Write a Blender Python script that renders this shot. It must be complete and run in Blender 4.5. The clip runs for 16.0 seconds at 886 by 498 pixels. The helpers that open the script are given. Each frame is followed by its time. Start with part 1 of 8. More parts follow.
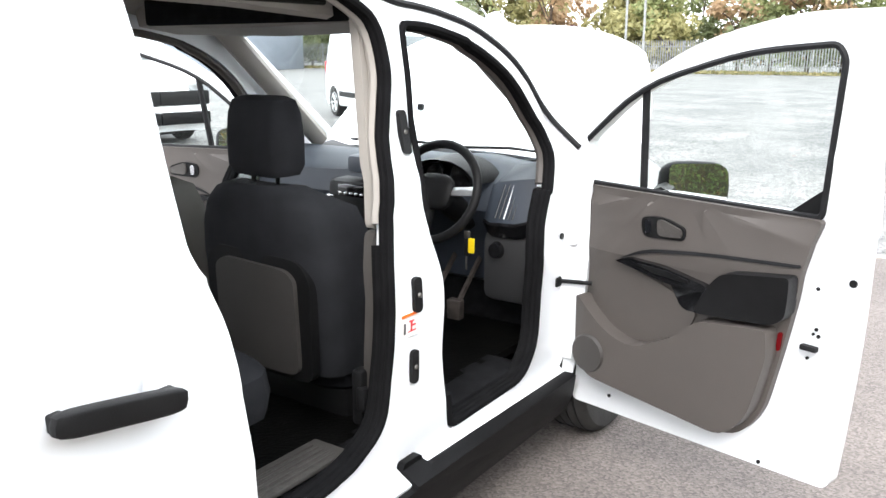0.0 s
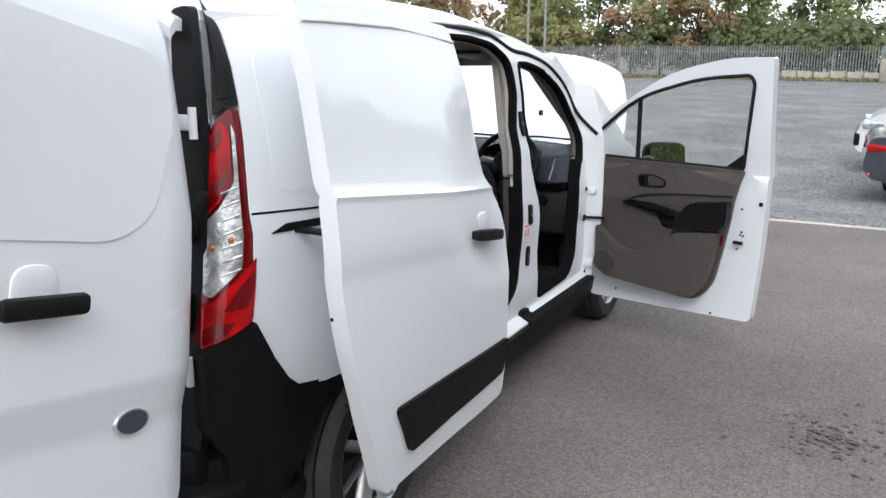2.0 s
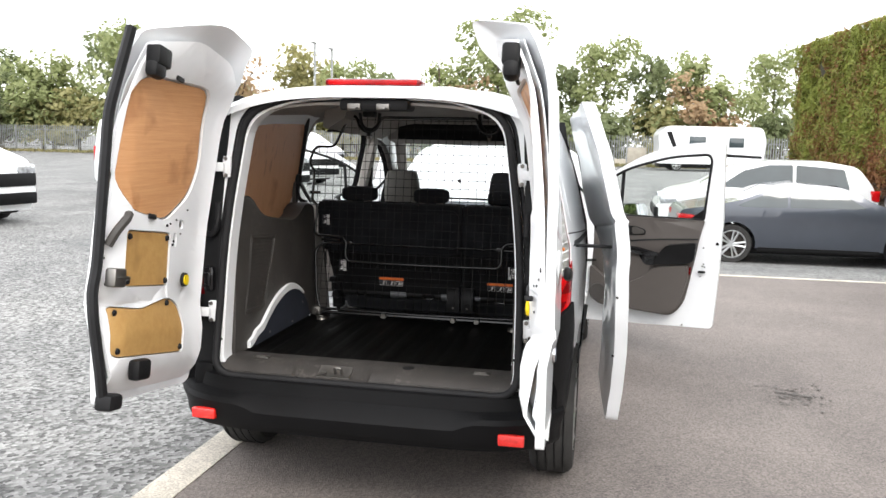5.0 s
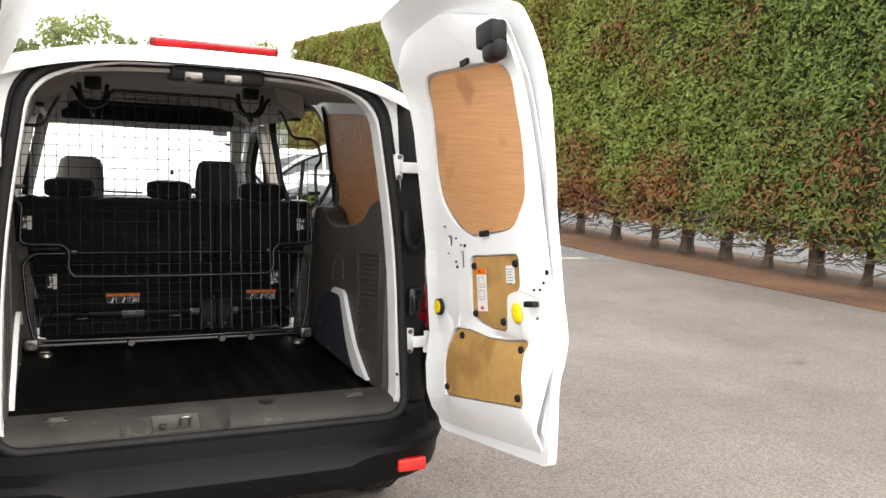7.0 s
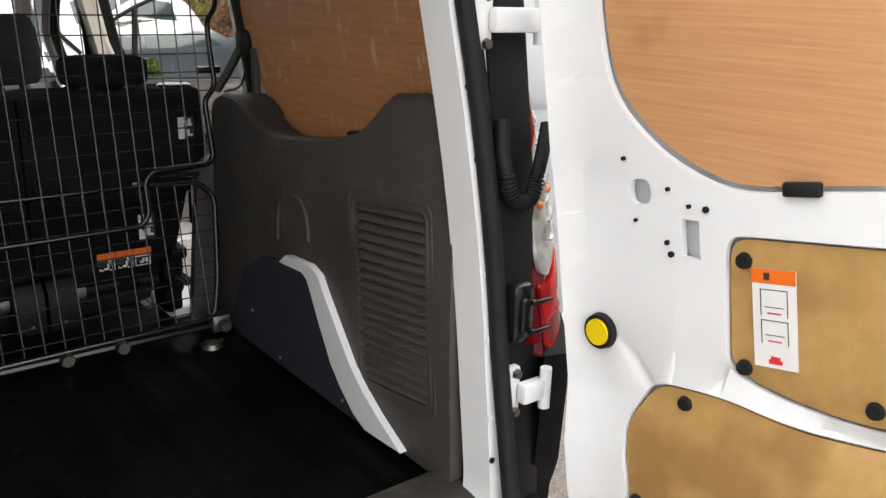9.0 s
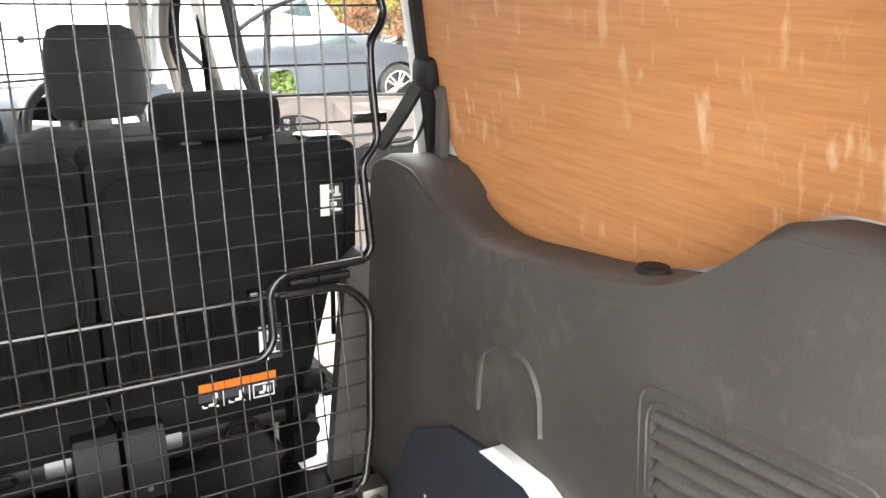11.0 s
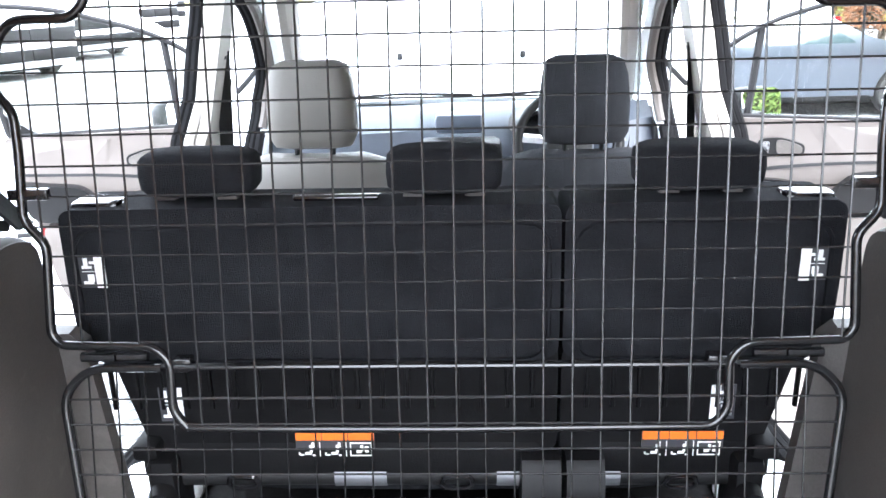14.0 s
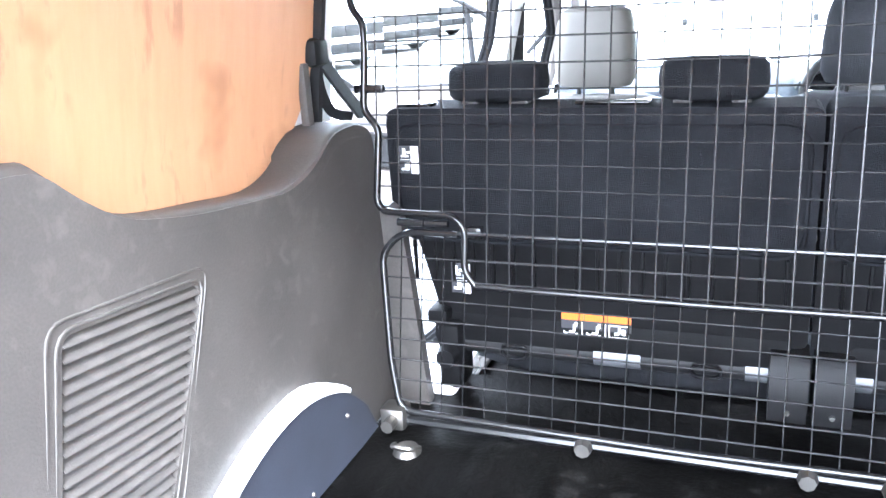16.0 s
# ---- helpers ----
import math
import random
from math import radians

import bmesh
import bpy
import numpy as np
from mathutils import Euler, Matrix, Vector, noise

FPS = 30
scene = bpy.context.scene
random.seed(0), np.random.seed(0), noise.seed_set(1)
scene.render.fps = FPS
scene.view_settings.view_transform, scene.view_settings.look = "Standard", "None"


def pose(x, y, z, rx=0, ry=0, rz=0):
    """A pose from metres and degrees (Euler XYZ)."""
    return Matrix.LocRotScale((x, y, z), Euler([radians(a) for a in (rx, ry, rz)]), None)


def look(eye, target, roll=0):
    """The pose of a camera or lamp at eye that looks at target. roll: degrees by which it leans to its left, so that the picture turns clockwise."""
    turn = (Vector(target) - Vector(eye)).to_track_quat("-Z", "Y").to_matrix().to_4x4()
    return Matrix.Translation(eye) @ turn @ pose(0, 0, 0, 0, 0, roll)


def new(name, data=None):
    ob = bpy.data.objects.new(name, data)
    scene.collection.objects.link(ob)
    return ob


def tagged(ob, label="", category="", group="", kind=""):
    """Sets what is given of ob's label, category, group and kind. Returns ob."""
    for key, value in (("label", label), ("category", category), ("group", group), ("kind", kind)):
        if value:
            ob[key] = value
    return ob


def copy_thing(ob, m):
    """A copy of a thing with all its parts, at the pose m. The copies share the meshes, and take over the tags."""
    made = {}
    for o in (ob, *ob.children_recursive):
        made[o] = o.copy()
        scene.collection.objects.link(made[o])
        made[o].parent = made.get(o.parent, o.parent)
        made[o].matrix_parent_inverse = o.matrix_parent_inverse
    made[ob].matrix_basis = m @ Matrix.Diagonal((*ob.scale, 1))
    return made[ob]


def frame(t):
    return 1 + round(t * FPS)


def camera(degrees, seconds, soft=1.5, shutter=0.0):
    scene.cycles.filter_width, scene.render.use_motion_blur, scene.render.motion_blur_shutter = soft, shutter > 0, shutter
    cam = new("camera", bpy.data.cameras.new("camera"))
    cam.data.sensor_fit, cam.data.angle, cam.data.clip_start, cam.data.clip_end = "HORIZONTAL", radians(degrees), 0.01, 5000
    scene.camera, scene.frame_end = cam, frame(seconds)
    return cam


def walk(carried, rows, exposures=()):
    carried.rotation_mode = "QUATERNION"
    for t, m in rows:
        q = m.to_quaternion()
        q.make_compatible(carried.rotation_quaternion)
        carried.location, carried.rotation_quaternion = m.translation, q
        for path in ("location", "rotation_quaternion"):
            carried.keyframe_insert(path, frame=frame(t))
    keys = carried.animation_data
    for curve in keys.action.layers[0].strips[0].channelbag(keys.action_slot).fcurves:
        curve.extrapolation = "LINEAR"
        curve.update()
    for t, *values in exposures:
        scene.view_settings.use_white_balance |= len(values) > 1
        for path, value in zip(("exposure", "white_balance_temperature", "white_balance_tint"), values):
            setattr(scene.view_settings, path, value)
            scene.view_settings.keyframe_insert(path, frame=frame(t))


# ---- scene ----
cam = camera(56.5, 16.0)
PATH = [
    (0, (2.144, 0.51, 1.53), (1.036, 2.107, 1.06), -0.0),
    (0.5, (2.192, 0.048, 1.584), (1.118, 1.668, 1.112), 0.0),
    (1, (2.254, -0.466, 1.643), (1.225, 1.181, 1.163), 0.1),
    (1.5, (2.262, -0.982, 1.64), (1.339, 0.731, 1.178), 0.4),
    (2, (2.322, -1.49, 1.654), (1.417, 0.232, 1.189), 0.2),
    (2.5, (2.3, -2.001, 1.663), (1.469, -0.243, 1.195), 0.6),
    (3, (2.297, -2.501, 1.68), (1.521, -0.719, 1.208), 0.4),
    (3.5, (2.217, -2.903, 1.714), (1.448, -1.082, 1.406), 0.4),
    (4, (1.969, -3.27, 1.697), (1.24, -1.422, 1.466), 0.6),
    (4.2, (1.827, -3.347, 1.664), (1.146, -1.482, 1.424), 0.7),
    (6.3, (-0.216, -3.326, 1.601), (0.052, -1.361, 1.346), 2.0),
    (6.5, (-0.317, -3.221, 1.597), (0.074, -1.277, 1.339), 2.2),
    (7, (-0.473, -2.774, 1.564), (0.363, -0.974, 1.315), 2.9),
    (7.5, (-0.532, -2.322, 1.553), (0.524, -0.643, 1.3), 2.8),
    (8, (-0.465, -1.859, 1.527), (0.704, -0.294, 1.1), 2.8),
    (8.5, (-0.33, -1.391, 1.533), (0.84, 0.117, 0.935), 2.1),
    (9, (-0.242, -0.938, 1.517), (0.951, 0.552, 0.92), 1.8),
    (9.2, (-0.191, -0.79, 1.496), (1.009, 0.695, 0.902), 1.7),
    (11.3, (0.061, -0.062, 1.545), (0.954, 1.616, 0.922), 1.1),
    (11.5, (0.049, -0.052, 1.567), (0.894, 1.649, 0.943), 0.9),
    (12, (0.026, -0.029, 1.677), (0.586, 1.781, 1.038), -0.7),
    (12.5, (-0.011, -0.014, 1.699), (0.302, 1.86, 1.076), -0.9),
    (13, (-0.032, -0.016, 1.702), (0.069, 1.878, 1.068), -1.9),
    (13.5, (-0.002, -0.016, 1.671), (-0.038, 1.881, 1.038), -2.1),
    (14, (0.046, -0.031, 1.614), (-0.028, 1.864, 0.98), -1.4),
    (14.5, (0.075, -0.041, 1.529), (-0.007, 1.854, 0.897), -0.9),
    (15, (0.086, -0.084, 1.511), (-0.047, 1.808, 0.876), -0.9),
    (15.5, (0.068, -0.209, 1.495), (-0.394, 1.636, 0.875), -2.8),
    (16, (0.093, -0.306, 1.488), (-0.617, 1.461, 0.879), -3.5),
]
EXPOSURES = [(0.0, 1.5, 6400, 10), (0.5, 1.0, 6300, 10), (1.0, 0.6, 6200, 10), (1.5, 0.35, 6150, 10), (2.5, 0.12, 6250, 10), (4.2, 0.6, 6450, 10), (6.3, 1.1, 6900, 10), (7.0, 1.0, 7000, 10), (8.0, 1.0, 6900, 10), (9.2, 1.05, 6850, 10), (11.3, 3.5, 6900, 10), (12.0, 3.55, 6800, 10), (12.5, 3.45, 6600, 10), (13.5, 3.5, 6000, 10), (14.5, 3.6, 5850, 10), (15.0, 3.85, 5700, 10), (15.5, 4.2, 5500, 10), (16.0, 4.5, 5550, 10)]
walk(cam, [(t, look(eye, target, roll)) for t, eye, target, roll in PATH], EXPOSURES)

# ---- world, sun and exposure ----
world = bpy.data.worlds.new("overcast_sky")
scene.world = world
world.use_nodes = True
wn = world.node_tree.nodes
wl = world.node_tree.links
wn.clear()
w_out = wn.new("ShaderNodeOutputWorld")
w_bg = wn.new("ShaderNodeBackground")
w_sky = wn.new("ShaderNodeTexSky")
w_sky.sky_type = "NISHITA"
w_sky.sun_disc = False
w_sky.sun_elevation = radians(38)
w_sky.sun_rotation = radians(150)
w_sky.air_density = 1.0
w_sky.dust_density = 4.0
w_mul = wn.new("ShaderNodeMix")
w_mul.data_type = "RGBA"
w_mul.blend_type = "MULTIPLY"
w_mul.inputs[0].default_value = 1.0
w_mul.inputs[7].default_value = (0.10, 0.10, 0.10, 1)
w_mix = wn.new("ShaderNodeMix")
w_mix.data_type = "RGBA"
w_mix.inputs[0].default_value = 0.86
w_mix.inputs[7].default_value = (1.60, 1.64, 1.70, 1)
wl.new(w_sky.outputs[0], w_mul.inputs[6])
wl.new(w_mul.outputs[2], w_mix.inputs[6])
wl.new(w_mix.outputs[2], w_bg.inputs[0])
w_bg.inputs[1].default_value = 1.0
wl.new(w_bg.outputs[0], w_out.inputs[0])

sun_data = bpy.data.lights.new("sun", "SUN")
sun_data.energy = 1.0
sun_data.angle = radians(25)
sun_data.color = (1.0, 0.97, 0.93)
sun = new("sun", sun_data)
sun.matrix_world = look((6, -12, 14), (0, 1, 0))

# ---- materials ----


def mat(name, color, rough=0.6, metal=0.0, vary=0.12, scale=6.0, bump=0.0, bump_scale=60.0, coat=0.0, second=None, detail=5.0, spec=0.5, grain=0.0, scuff=0.0, scuff_color=(0.2, 0.19, 0.18)):
    """A plain procedural surface: colour mottled at two scales, fine relief."""
    m = bpy.data.materials.new(name)
    m.use_nodes = True
    n, l = m.node_tree.nodes, m.node_tree.links
    b = n["Principled BSDF"]
    b.inputs["Roughness"].default_value = rough
    b.inputs["Metallic"].default_value = metal
    b.inputs["Coat Weight"].default_value = coat
    b.inputs["Coat Roughness"].default_value = 0.05
    b.inputs["Specular IOR Level"].default_value = spec
    tc = n.new("ShaderNodeTexCoord")
    t1 = n.new("ShaderNodeTexNoise")
    t1.inputs["Scale"].default_value = scale
    t1.inputs["Detail"].default_value = detail
    l.new(tc.outputs["Object"], t1.inputs["Vector"])
    ramp = n.new("ShaderNodeValToRGB")
    ramp.color_ramp.elements[0].position = 0.3
    ramp.color_ramp.elements[1].position = 0.7
    c2 = second or tuple(min(1, c * (1 + vary)) for c in color)
    c1 = color if second else tuple(c * (1 - vary) for c in color)
    ramp.color_ramp.elements[0].color = (*c1, 1)
    ramp.color_ramp.elements[1].color = (*c2, 1)
    l.new(t1.outputs["Fac"], ramp.inputs["Fac"])
    last = ramp.outputs["Color"]
    if grain:
        t3 = n.new("ShaderNodeTexNoise")
        t3.inputs["Scale"].default_value = bump_scale
        t3.inputs["Detail"].default_value = 3
        l.new(tc.outputs["Object"], t3.inputs["Vector"])
        mp = n.new("ShaderNodeMapRange")
        mp.inputs["From Min"].default_value = 0.3
        mp.inputs["From Max"].default_value = 0.7
        mp.inputs["To Min"].default_value = 1 - grain
        mp.inputs["To Max"].default_value = 1 + grain
        l.new(t3.outputs["Fac"], mp.inputs["Value"])
        mx = n.new("ShaderNodeMix")
        mx.data_type = "RGBA"
        mx.blend_type = "MULTIPLY"
        mx.inputs[0].default_value = 1
        l.new(last, mx.inputs[6])
        l.new(mp.outputs["Result"], mx.inputs[7])
        last = mx.outputs[2]
    if scuff:
        t4 = n.new("ShaderNodeTexNoise")
        t4.inputs["Scale"].default_value = 30
        t4.inputs["Detail"].default_value = 7
        t4.inputs["Distortion"].default_value = 0.5
        l.new(tc.outputs["Object"], t4.inputs["Vector"])
        t5 = n.new("ShaderNodeTexNoise")
        t5.inputs["Scale"].default_value = 3.2
        l.new(tc.outputs["Object"], t5.inputs["Vector"])
        ad = n.new("ShaderNodeMath")
        ad.operation = "MULTIPLY_ADD"
        ad.inputs[1].default_value = 0.6
        l.new(t5.outputs["Fac"], ad.inputs[0])
        l.new(t4.outputs["Fac"], ad.inputs[2])
        m5 = n.new("ShaderNodeMapRange")
        m5.inputs["From Min"].default_value = 0.90
        m5.inputs["From Max"].default_value = 1.06
        m5.inputs["To Max"].default_value = scuff
        l.new(ad.outputs[0], m5.inputs["Value"])
        m6 = n.new("ShaderNodeMix")
        m6.data_type = "RGBA"
        m6.inputs[7].default_value = (*scuff_color, 1)
        l.new(m5.outputs["Result"], m6.inputs[0])
        l.new(last, m6.inputs[6])
        last = m6.outputs[2]
    l.new(last, b.inputs["Base Color"])
    if bump:
        t2 = n.new("ShaderNodeTexNoise")
        t2.inputs["Scale"].default_value = bump_scale
        t2.inputs["Detail"].default_value = 4
        l.new(tc.outputs["Object"], t2.inputs["Vector"])
        bp = n.new("ShaderNodeBump")
        bp.inputs["Strength"].default_value = bump
        bp.inputs["Distance"].default_value = 0.01
        l.new(t2.outputs["Fac"], bp.inputs["Height"])
        l.new(bp.outputs["Normal"], b.inputs["Normal"])
    return m


def glass(name, tint=(1, 1, 1), ior=1.45):
    m = bpy.data.materials.new(name)
    m.use_nodes = True
    b = m.node_tree.nodes["Principled BSDF"]
    b.inputs["Base Color"].default_value = (*tint, 1)
    b.inputs["Roughness"].default_value = 0.0
    b.inputs["IOR"].default_value = ior
    b.inputs["Transmission Weight"].default_value = 1.0
    return m


def plywood(name, light, dark, stretch, scuffs=0.0, scuff_color=(0.72, 0.55, 0.4)):
    """Thin plywood: long grain, broad stains and, where it is worn, pale scratches."""
    m = bpy.data.materials.new(name)
    m.use_nodes = True
    n, l = m.node_tree.nodes, m.node_tree.links
    b = n["Principled BSDF"]
    b.inputs["Roughness"].default_value = 0.5
    tc = n.new("ShaderNodeTexCoord")
    mp = n.new("ShaderNodeMapping")
    mp.inputs["Scale"].default_value = stretch
    l.new(tc.outputs["Object"], mp.inputs["Vector"])
    g = n.new("ShaderNodeTexNoise")
    g.inputs["Scale"].default_value = 9
    g.inputs["Detail"].default_value = 8
    g.inputs["Roughness"].default_value = 0.65
    g.inputs["Distortion"].default_value = 0.15
    l.new(mp.outputs["Vector"], g.inputs["Vector"])
    r = n.new("ShaderNodeValToRGB")
    r.color_ramp.elements[0].position, r.color_ramp.elements[1].position = 0.34, 0.66
    r.color_ramp.elements[0].color, r.color_ramp.elements[1].color = (*dark, 1), (*light, 1)
    l.new(g.outputs["Fac"], r.inputs["Fac"])
    s = n.new("ShaderNodeTexNoise")
    s.inputs["Scale"].default_value = 4.5
    s.inputs["Detail"].default_value = 3
    l.new(tc.outputs["Object"], s.inputs["Vector"])
    sr = n.new("ShaderNodeValToRGB")
    sr.color_ramp.elements[0].position, sr.color_ramp.elements[1].position = 0.58, 0.67
    sr.color_ramp.elements[0].color, sr.color_ramp.elements[1].color = (0, 0, 0, 1), (1, 1, 1, 1)
    l.new(s.outputs["Fac"], sr.inputs["Fac"])
    mx = n.new("ShaderNodeMix")
    mx.data_type = "RGBA"
    mx.inputs[7].default_value = (dark[0] * 0.62, dark[1] * 0.55, dark[2] * 0.5, 1)
    st = n.new("ShaderNodeMath")
    st.operation = "MULTIPLY"
    st.inputs[1].default_value = 0.65
    l.new(sr.outputs["Color"], st.inputs[0])
    l.new(st.outputs[0], mx.inputs[0])
    l.new(r.outputs["Color"], mx.inputs[6])
    last = mx.outputs[2]
    if scuffs:
        mp2 = n.new("ShaderNodeMapping")
        mp2.inputs["Scale"].default_value = (1, 3.4, 1.0)
        mp2.inputs["Rotation"].default_value = (0.7, 0, 0)
        l.new(tc.outputs["Object"], mp2.inputs["Vector"])
        k = n.new("ShaderNodeTexNoise")
        k.inputs["Scale"].default_value = 13
        k.inputs["Detail"].default_value = 5
        l.new(mp2.outputs["Vector"], k.inputs["Vector"])
        kr = n.new("ShaderNodeValToRGB")
        kr.color_ramp.elements[0].position, kr.color_ramp.elements[1].position = 0.57, 0.68
        kr.color_ramp.elements[0].color, kr.color_ramp.elements[1].color = (0, 0, 0, 1), (scuffs, scuffs, scuffs, 1)
        l.new(k.outputs["Fac"], kr.inputs["Fac"])
        # the scratches come in clusters
        cl = n.new("ShaderNodeTexNoise")
        cl.inputs["Scale"].default_value = 5.0
        cl.inputs["Detail"].default_value = 2
        l.new(tc.outputs["Object"], cl.inputs["Vector"])
        cr = n.new("ShaderNodeValToRGB")
        cr.color_ramp.elements[0].position, cr.color_ramp.elements[1].position = 0.42, 0.54
        l.new(cl.outputs["Fac"], cr.inputs["Fac"])
        cm = n.new("ShaderNodeMath")
        cm.operation = "MULTIPLY"
        l.new(kr.outputs["Color"], cm.inputs[0])
        l.new(cr.outputs["Color"], cm.inputs[1])
        m2 = n.new("ShaderNodeMix")
        m2.data_type = "RGBA"
        m2.inputs[7].default_value = (*scuff_color, 1)
        l.new(cm.outputs[0], m2.inputs[0])
        l.new(last, m2.inputs[6])
        last = m2.outputs[2]
    l.new(last, b.inputs["Base Color"])
    bp = n.new("ShaderNodeBump")
    bp.inputs["Strength"].default_value = 0.12
    bp.inputs["Distance"].default_value = 0.004
    l.new(g.outputs["Fac"], bp.inputs["Height"])
    l.new(bp.outputs["Normal"], b.inputs["Normal"])
    return m


WHITE = mat("white_paint", (0.80, 0.82, 0.84), 0.32, vary=0.02, scale=2.5, coat=0.6, bump=0.01, bump_scale=3)
WHITE_IN = mat("white_primer_paint", (0.80, 0.81, 0.82), 0.42, vary=0.03, scale=5, bump=0.03, bump_scale=25)
CABIN = mat("grained_cabin_plastic", (0.045, 0.041, 0.038), 0.6, vary=0.08, scale=5, bump=0.1, bump_scale=300)
SEAL = mat("matt_foam_rubber", (0.009, 0.009, 0.0095), 0.95, spec=0.03, vary=0.2, scale=12, bump=0.1, bump_scale=140)
RUBBER = mat("black_rubber", (0.011, 0.011, 0.012), 0.62, spec=0.25, vary=0.25, scale=12, bump=0.12, bump_scale=140)
TYRE = mat("tyre_rubber", (0.026, 0.025, 0.024), 0.8, vary=0.3, scale=14, bump=0.25, bump_scale=120)
BLACK = mat("black_plastic", (0.0085, 0.0085, 0.009), 0.5, spec=0.18, vary=0.2, scale=8, bump=0.10, bump_scale=320)
BLACK_GLOSS = mat("gloss_black_plastic", (0.008, 0.008, 0.009), 0.15, vary=0.1)
BUMPER = mat("grained_bumper_plastic", (0.0055, 0.0055, 0.006), 0.5, spec=0.12, vary=0.2, scale=4, bump=0.08, bump_scale=300)
TRIM = mat("dark_grey_trim_plastic", (0.052, 0.047, 0.043), 0.6, vary=0.22, scale=5, bump=0.10, bump_scale=260, grain=0.10, scuff=0.28, scuff_color=(0.12, 0.11, 0.10))
SILL = mat("scuffed_grey_sill_plastic", (0.038, 0.034, 0.031), 0.6, vary=0.25, scale=7, bump=0.15, bump_scale=200, grain=0.12, scuff=0.7, scuff_color=(0.11, 0.10, 0.09))
TAUPE = mat("taupe_door_plastic", (0.074, 0.064, 0.058), 0.6, vary=0.06, scale=4, bump=0.08, bump_scale=300)
TAUPE_LIGHT = mat("pale_grey_pillar_plastic", (0.34, 0.315, 0.285), 0.65, vary=0.05, scale=4, bump=0.06, bump_scale=300)
LINER = mat("grey_headliner_felt", (0.30, 0.285, 0.265), 0.95, vary=0.06, scale=8, bump=0.3, bump_scale=400)
FABRIC = mat("black_woven_fabric", (0.0148, 0.0156, 0.0178), 0.95, spec=0.05, vary=0.2, scale=10, bump=0.5, bump_scale=420)
CLOTH = mat("charcoal_seat_cloth", (0.024, 0.025, 0.028), 0.95, spec=0.1, vary=0.15, scale=10, bump=0.5, bump_scale=420)
# Passenger seat's cloth with the light falling on it put into the grey.
CLOTH_LIT = mat("lit_seat_cloth", (0.085, 0.079, 0.070), 0.6, vary=0.08, scale=6, bump=0.12, bump_scale=300)
# Blacker than the other plastic: shade low behind the bench put into colour.
SHELL = mat("matt_black_shaded_shell", (0.005, 0.005, 0.0055), 0.6, spec=0.08, vary=0.25, scale=9, bump=0.1, bump_scale=300)
CARPET = mat("black_carpet", (0.012, 0.012, 0.013), 0.95, spec=0.05, vary=0.3, scale=20, bump=0.6, bump_scale=500)
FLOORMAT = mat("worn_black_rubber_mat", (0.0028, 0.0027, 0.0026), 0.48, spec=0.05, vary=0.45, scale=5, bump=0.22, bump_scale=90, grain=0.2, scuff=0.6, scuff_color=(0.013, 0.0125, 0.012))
BLUEBOARD = mat("blue_grey_board", (0.020, 0.024, 0.036), 0.7, vary=0.15, scale=8, bump=0.08, bump_scale=200)
BARE_TUBE = mat("dull_zinc_tube", (0.16, 0.165, 0.175), 0.5, metal=0.6, vary=0.12, scale=20)
STEEL = mat("bare_steel", (0.22, 0.21, 0.195), 0.45, metal=1.0, vary=0.12, scale=20)
CHROME = mat("chrome", (0.8, 0.8, 0.82), 0.1, metal=1.0, vary=0.03)
ALLOY = mat("silver_wheel_paint", (0.52, 0.53, 0.54), 0.3, metal=0.8, vary=0.05, scale=10)
DARK_STEEL = mat("dark_rusted_steel", (0.06, 0.05, 0.045), 0.6, metal=0.5, vary=0.4, scale=25)
WIRE = mat("black_powder_coat", (0.009, 0.009, 0.0095), 0.22, spec=0.5, vary=0.1, scale=30)
# Paler than WIRE: highlights along the thin wires put into the base colour.
WIRE_FINE = mat("highlit_black_wire", (0.026, 0.026, 0.027), 0.26, spec=0.5, vary=0.2, scale=40)
RED_LENS = mat("red_lamp_lens", (0.40, 0.004, 0.006), 0.14, vary=0.5, scale=9, coat=0.2, spec=0.2)
RED_DARK = mat("deep_red_lamp_lens", (0.13, 0.002, 0.004), 0.14, vary=0.3, scale=9, coat=0.35, spec=0.3)
CLEAR_LENS = mat("silvered_clear_lens", (0.46, 0.46, 0.45), 0.22, metal=0.6, vary=0.5, scale=24, coat=0.5, bump=0.5, bump_scale=34)
AMBER = mat("amber_bulb", (0.45, 0.12, 0.02), 0.2, vary=0.1)
REFLECT = mat("red_reflector", (0.75, 0.02, 0.015), 0.15, vary=0.15, scale=60, coat=0.8, bump=0.4, bump_scale=250)
YELLOW = mat("yellow_plastic", (0.85, 0.62, 0.01), 0.4, vary=0.05)
ORANGE = mat("orange_label_ink", (0.85, 0.16, 0.01), 0.5, vary=0.03)
PAPER = mat("white_label_paper", (0.78, 0.77, 0.75), 0.6, vary=0.05, scale=10)
INK = mat("dark_label_ink", (0.03, 0.03, 0.035), 0.6, vary=0.05)
RED_INK = mat("red_label_ink", (0.65, 0.03, 0.03), 0.6, vary=0.05)
PLY = plywood("red_brown_plywood", (0.59, 0.315, 0.145), (0.49, 0.235, 0.10), (1.0, 0.5, 18.0))
PLY_SIDE = plywood("scuffed_plywood", (0.56, 0.265, 0.11), (0.44, 0.19, 0.07), (1.0, 0.8, 14.0), scuffs=0.6)
# Left board: same plywood with the brighter light on it in the colour.
PLY_LIT = plywood("lit_plywood", (0.61, 0.335, 0.185), (0.575, 0.305, 0.162), (1.0, 5.0, 0.7), scuffs=0.55, scuff_color=(0.30, 0.16, 0.09))
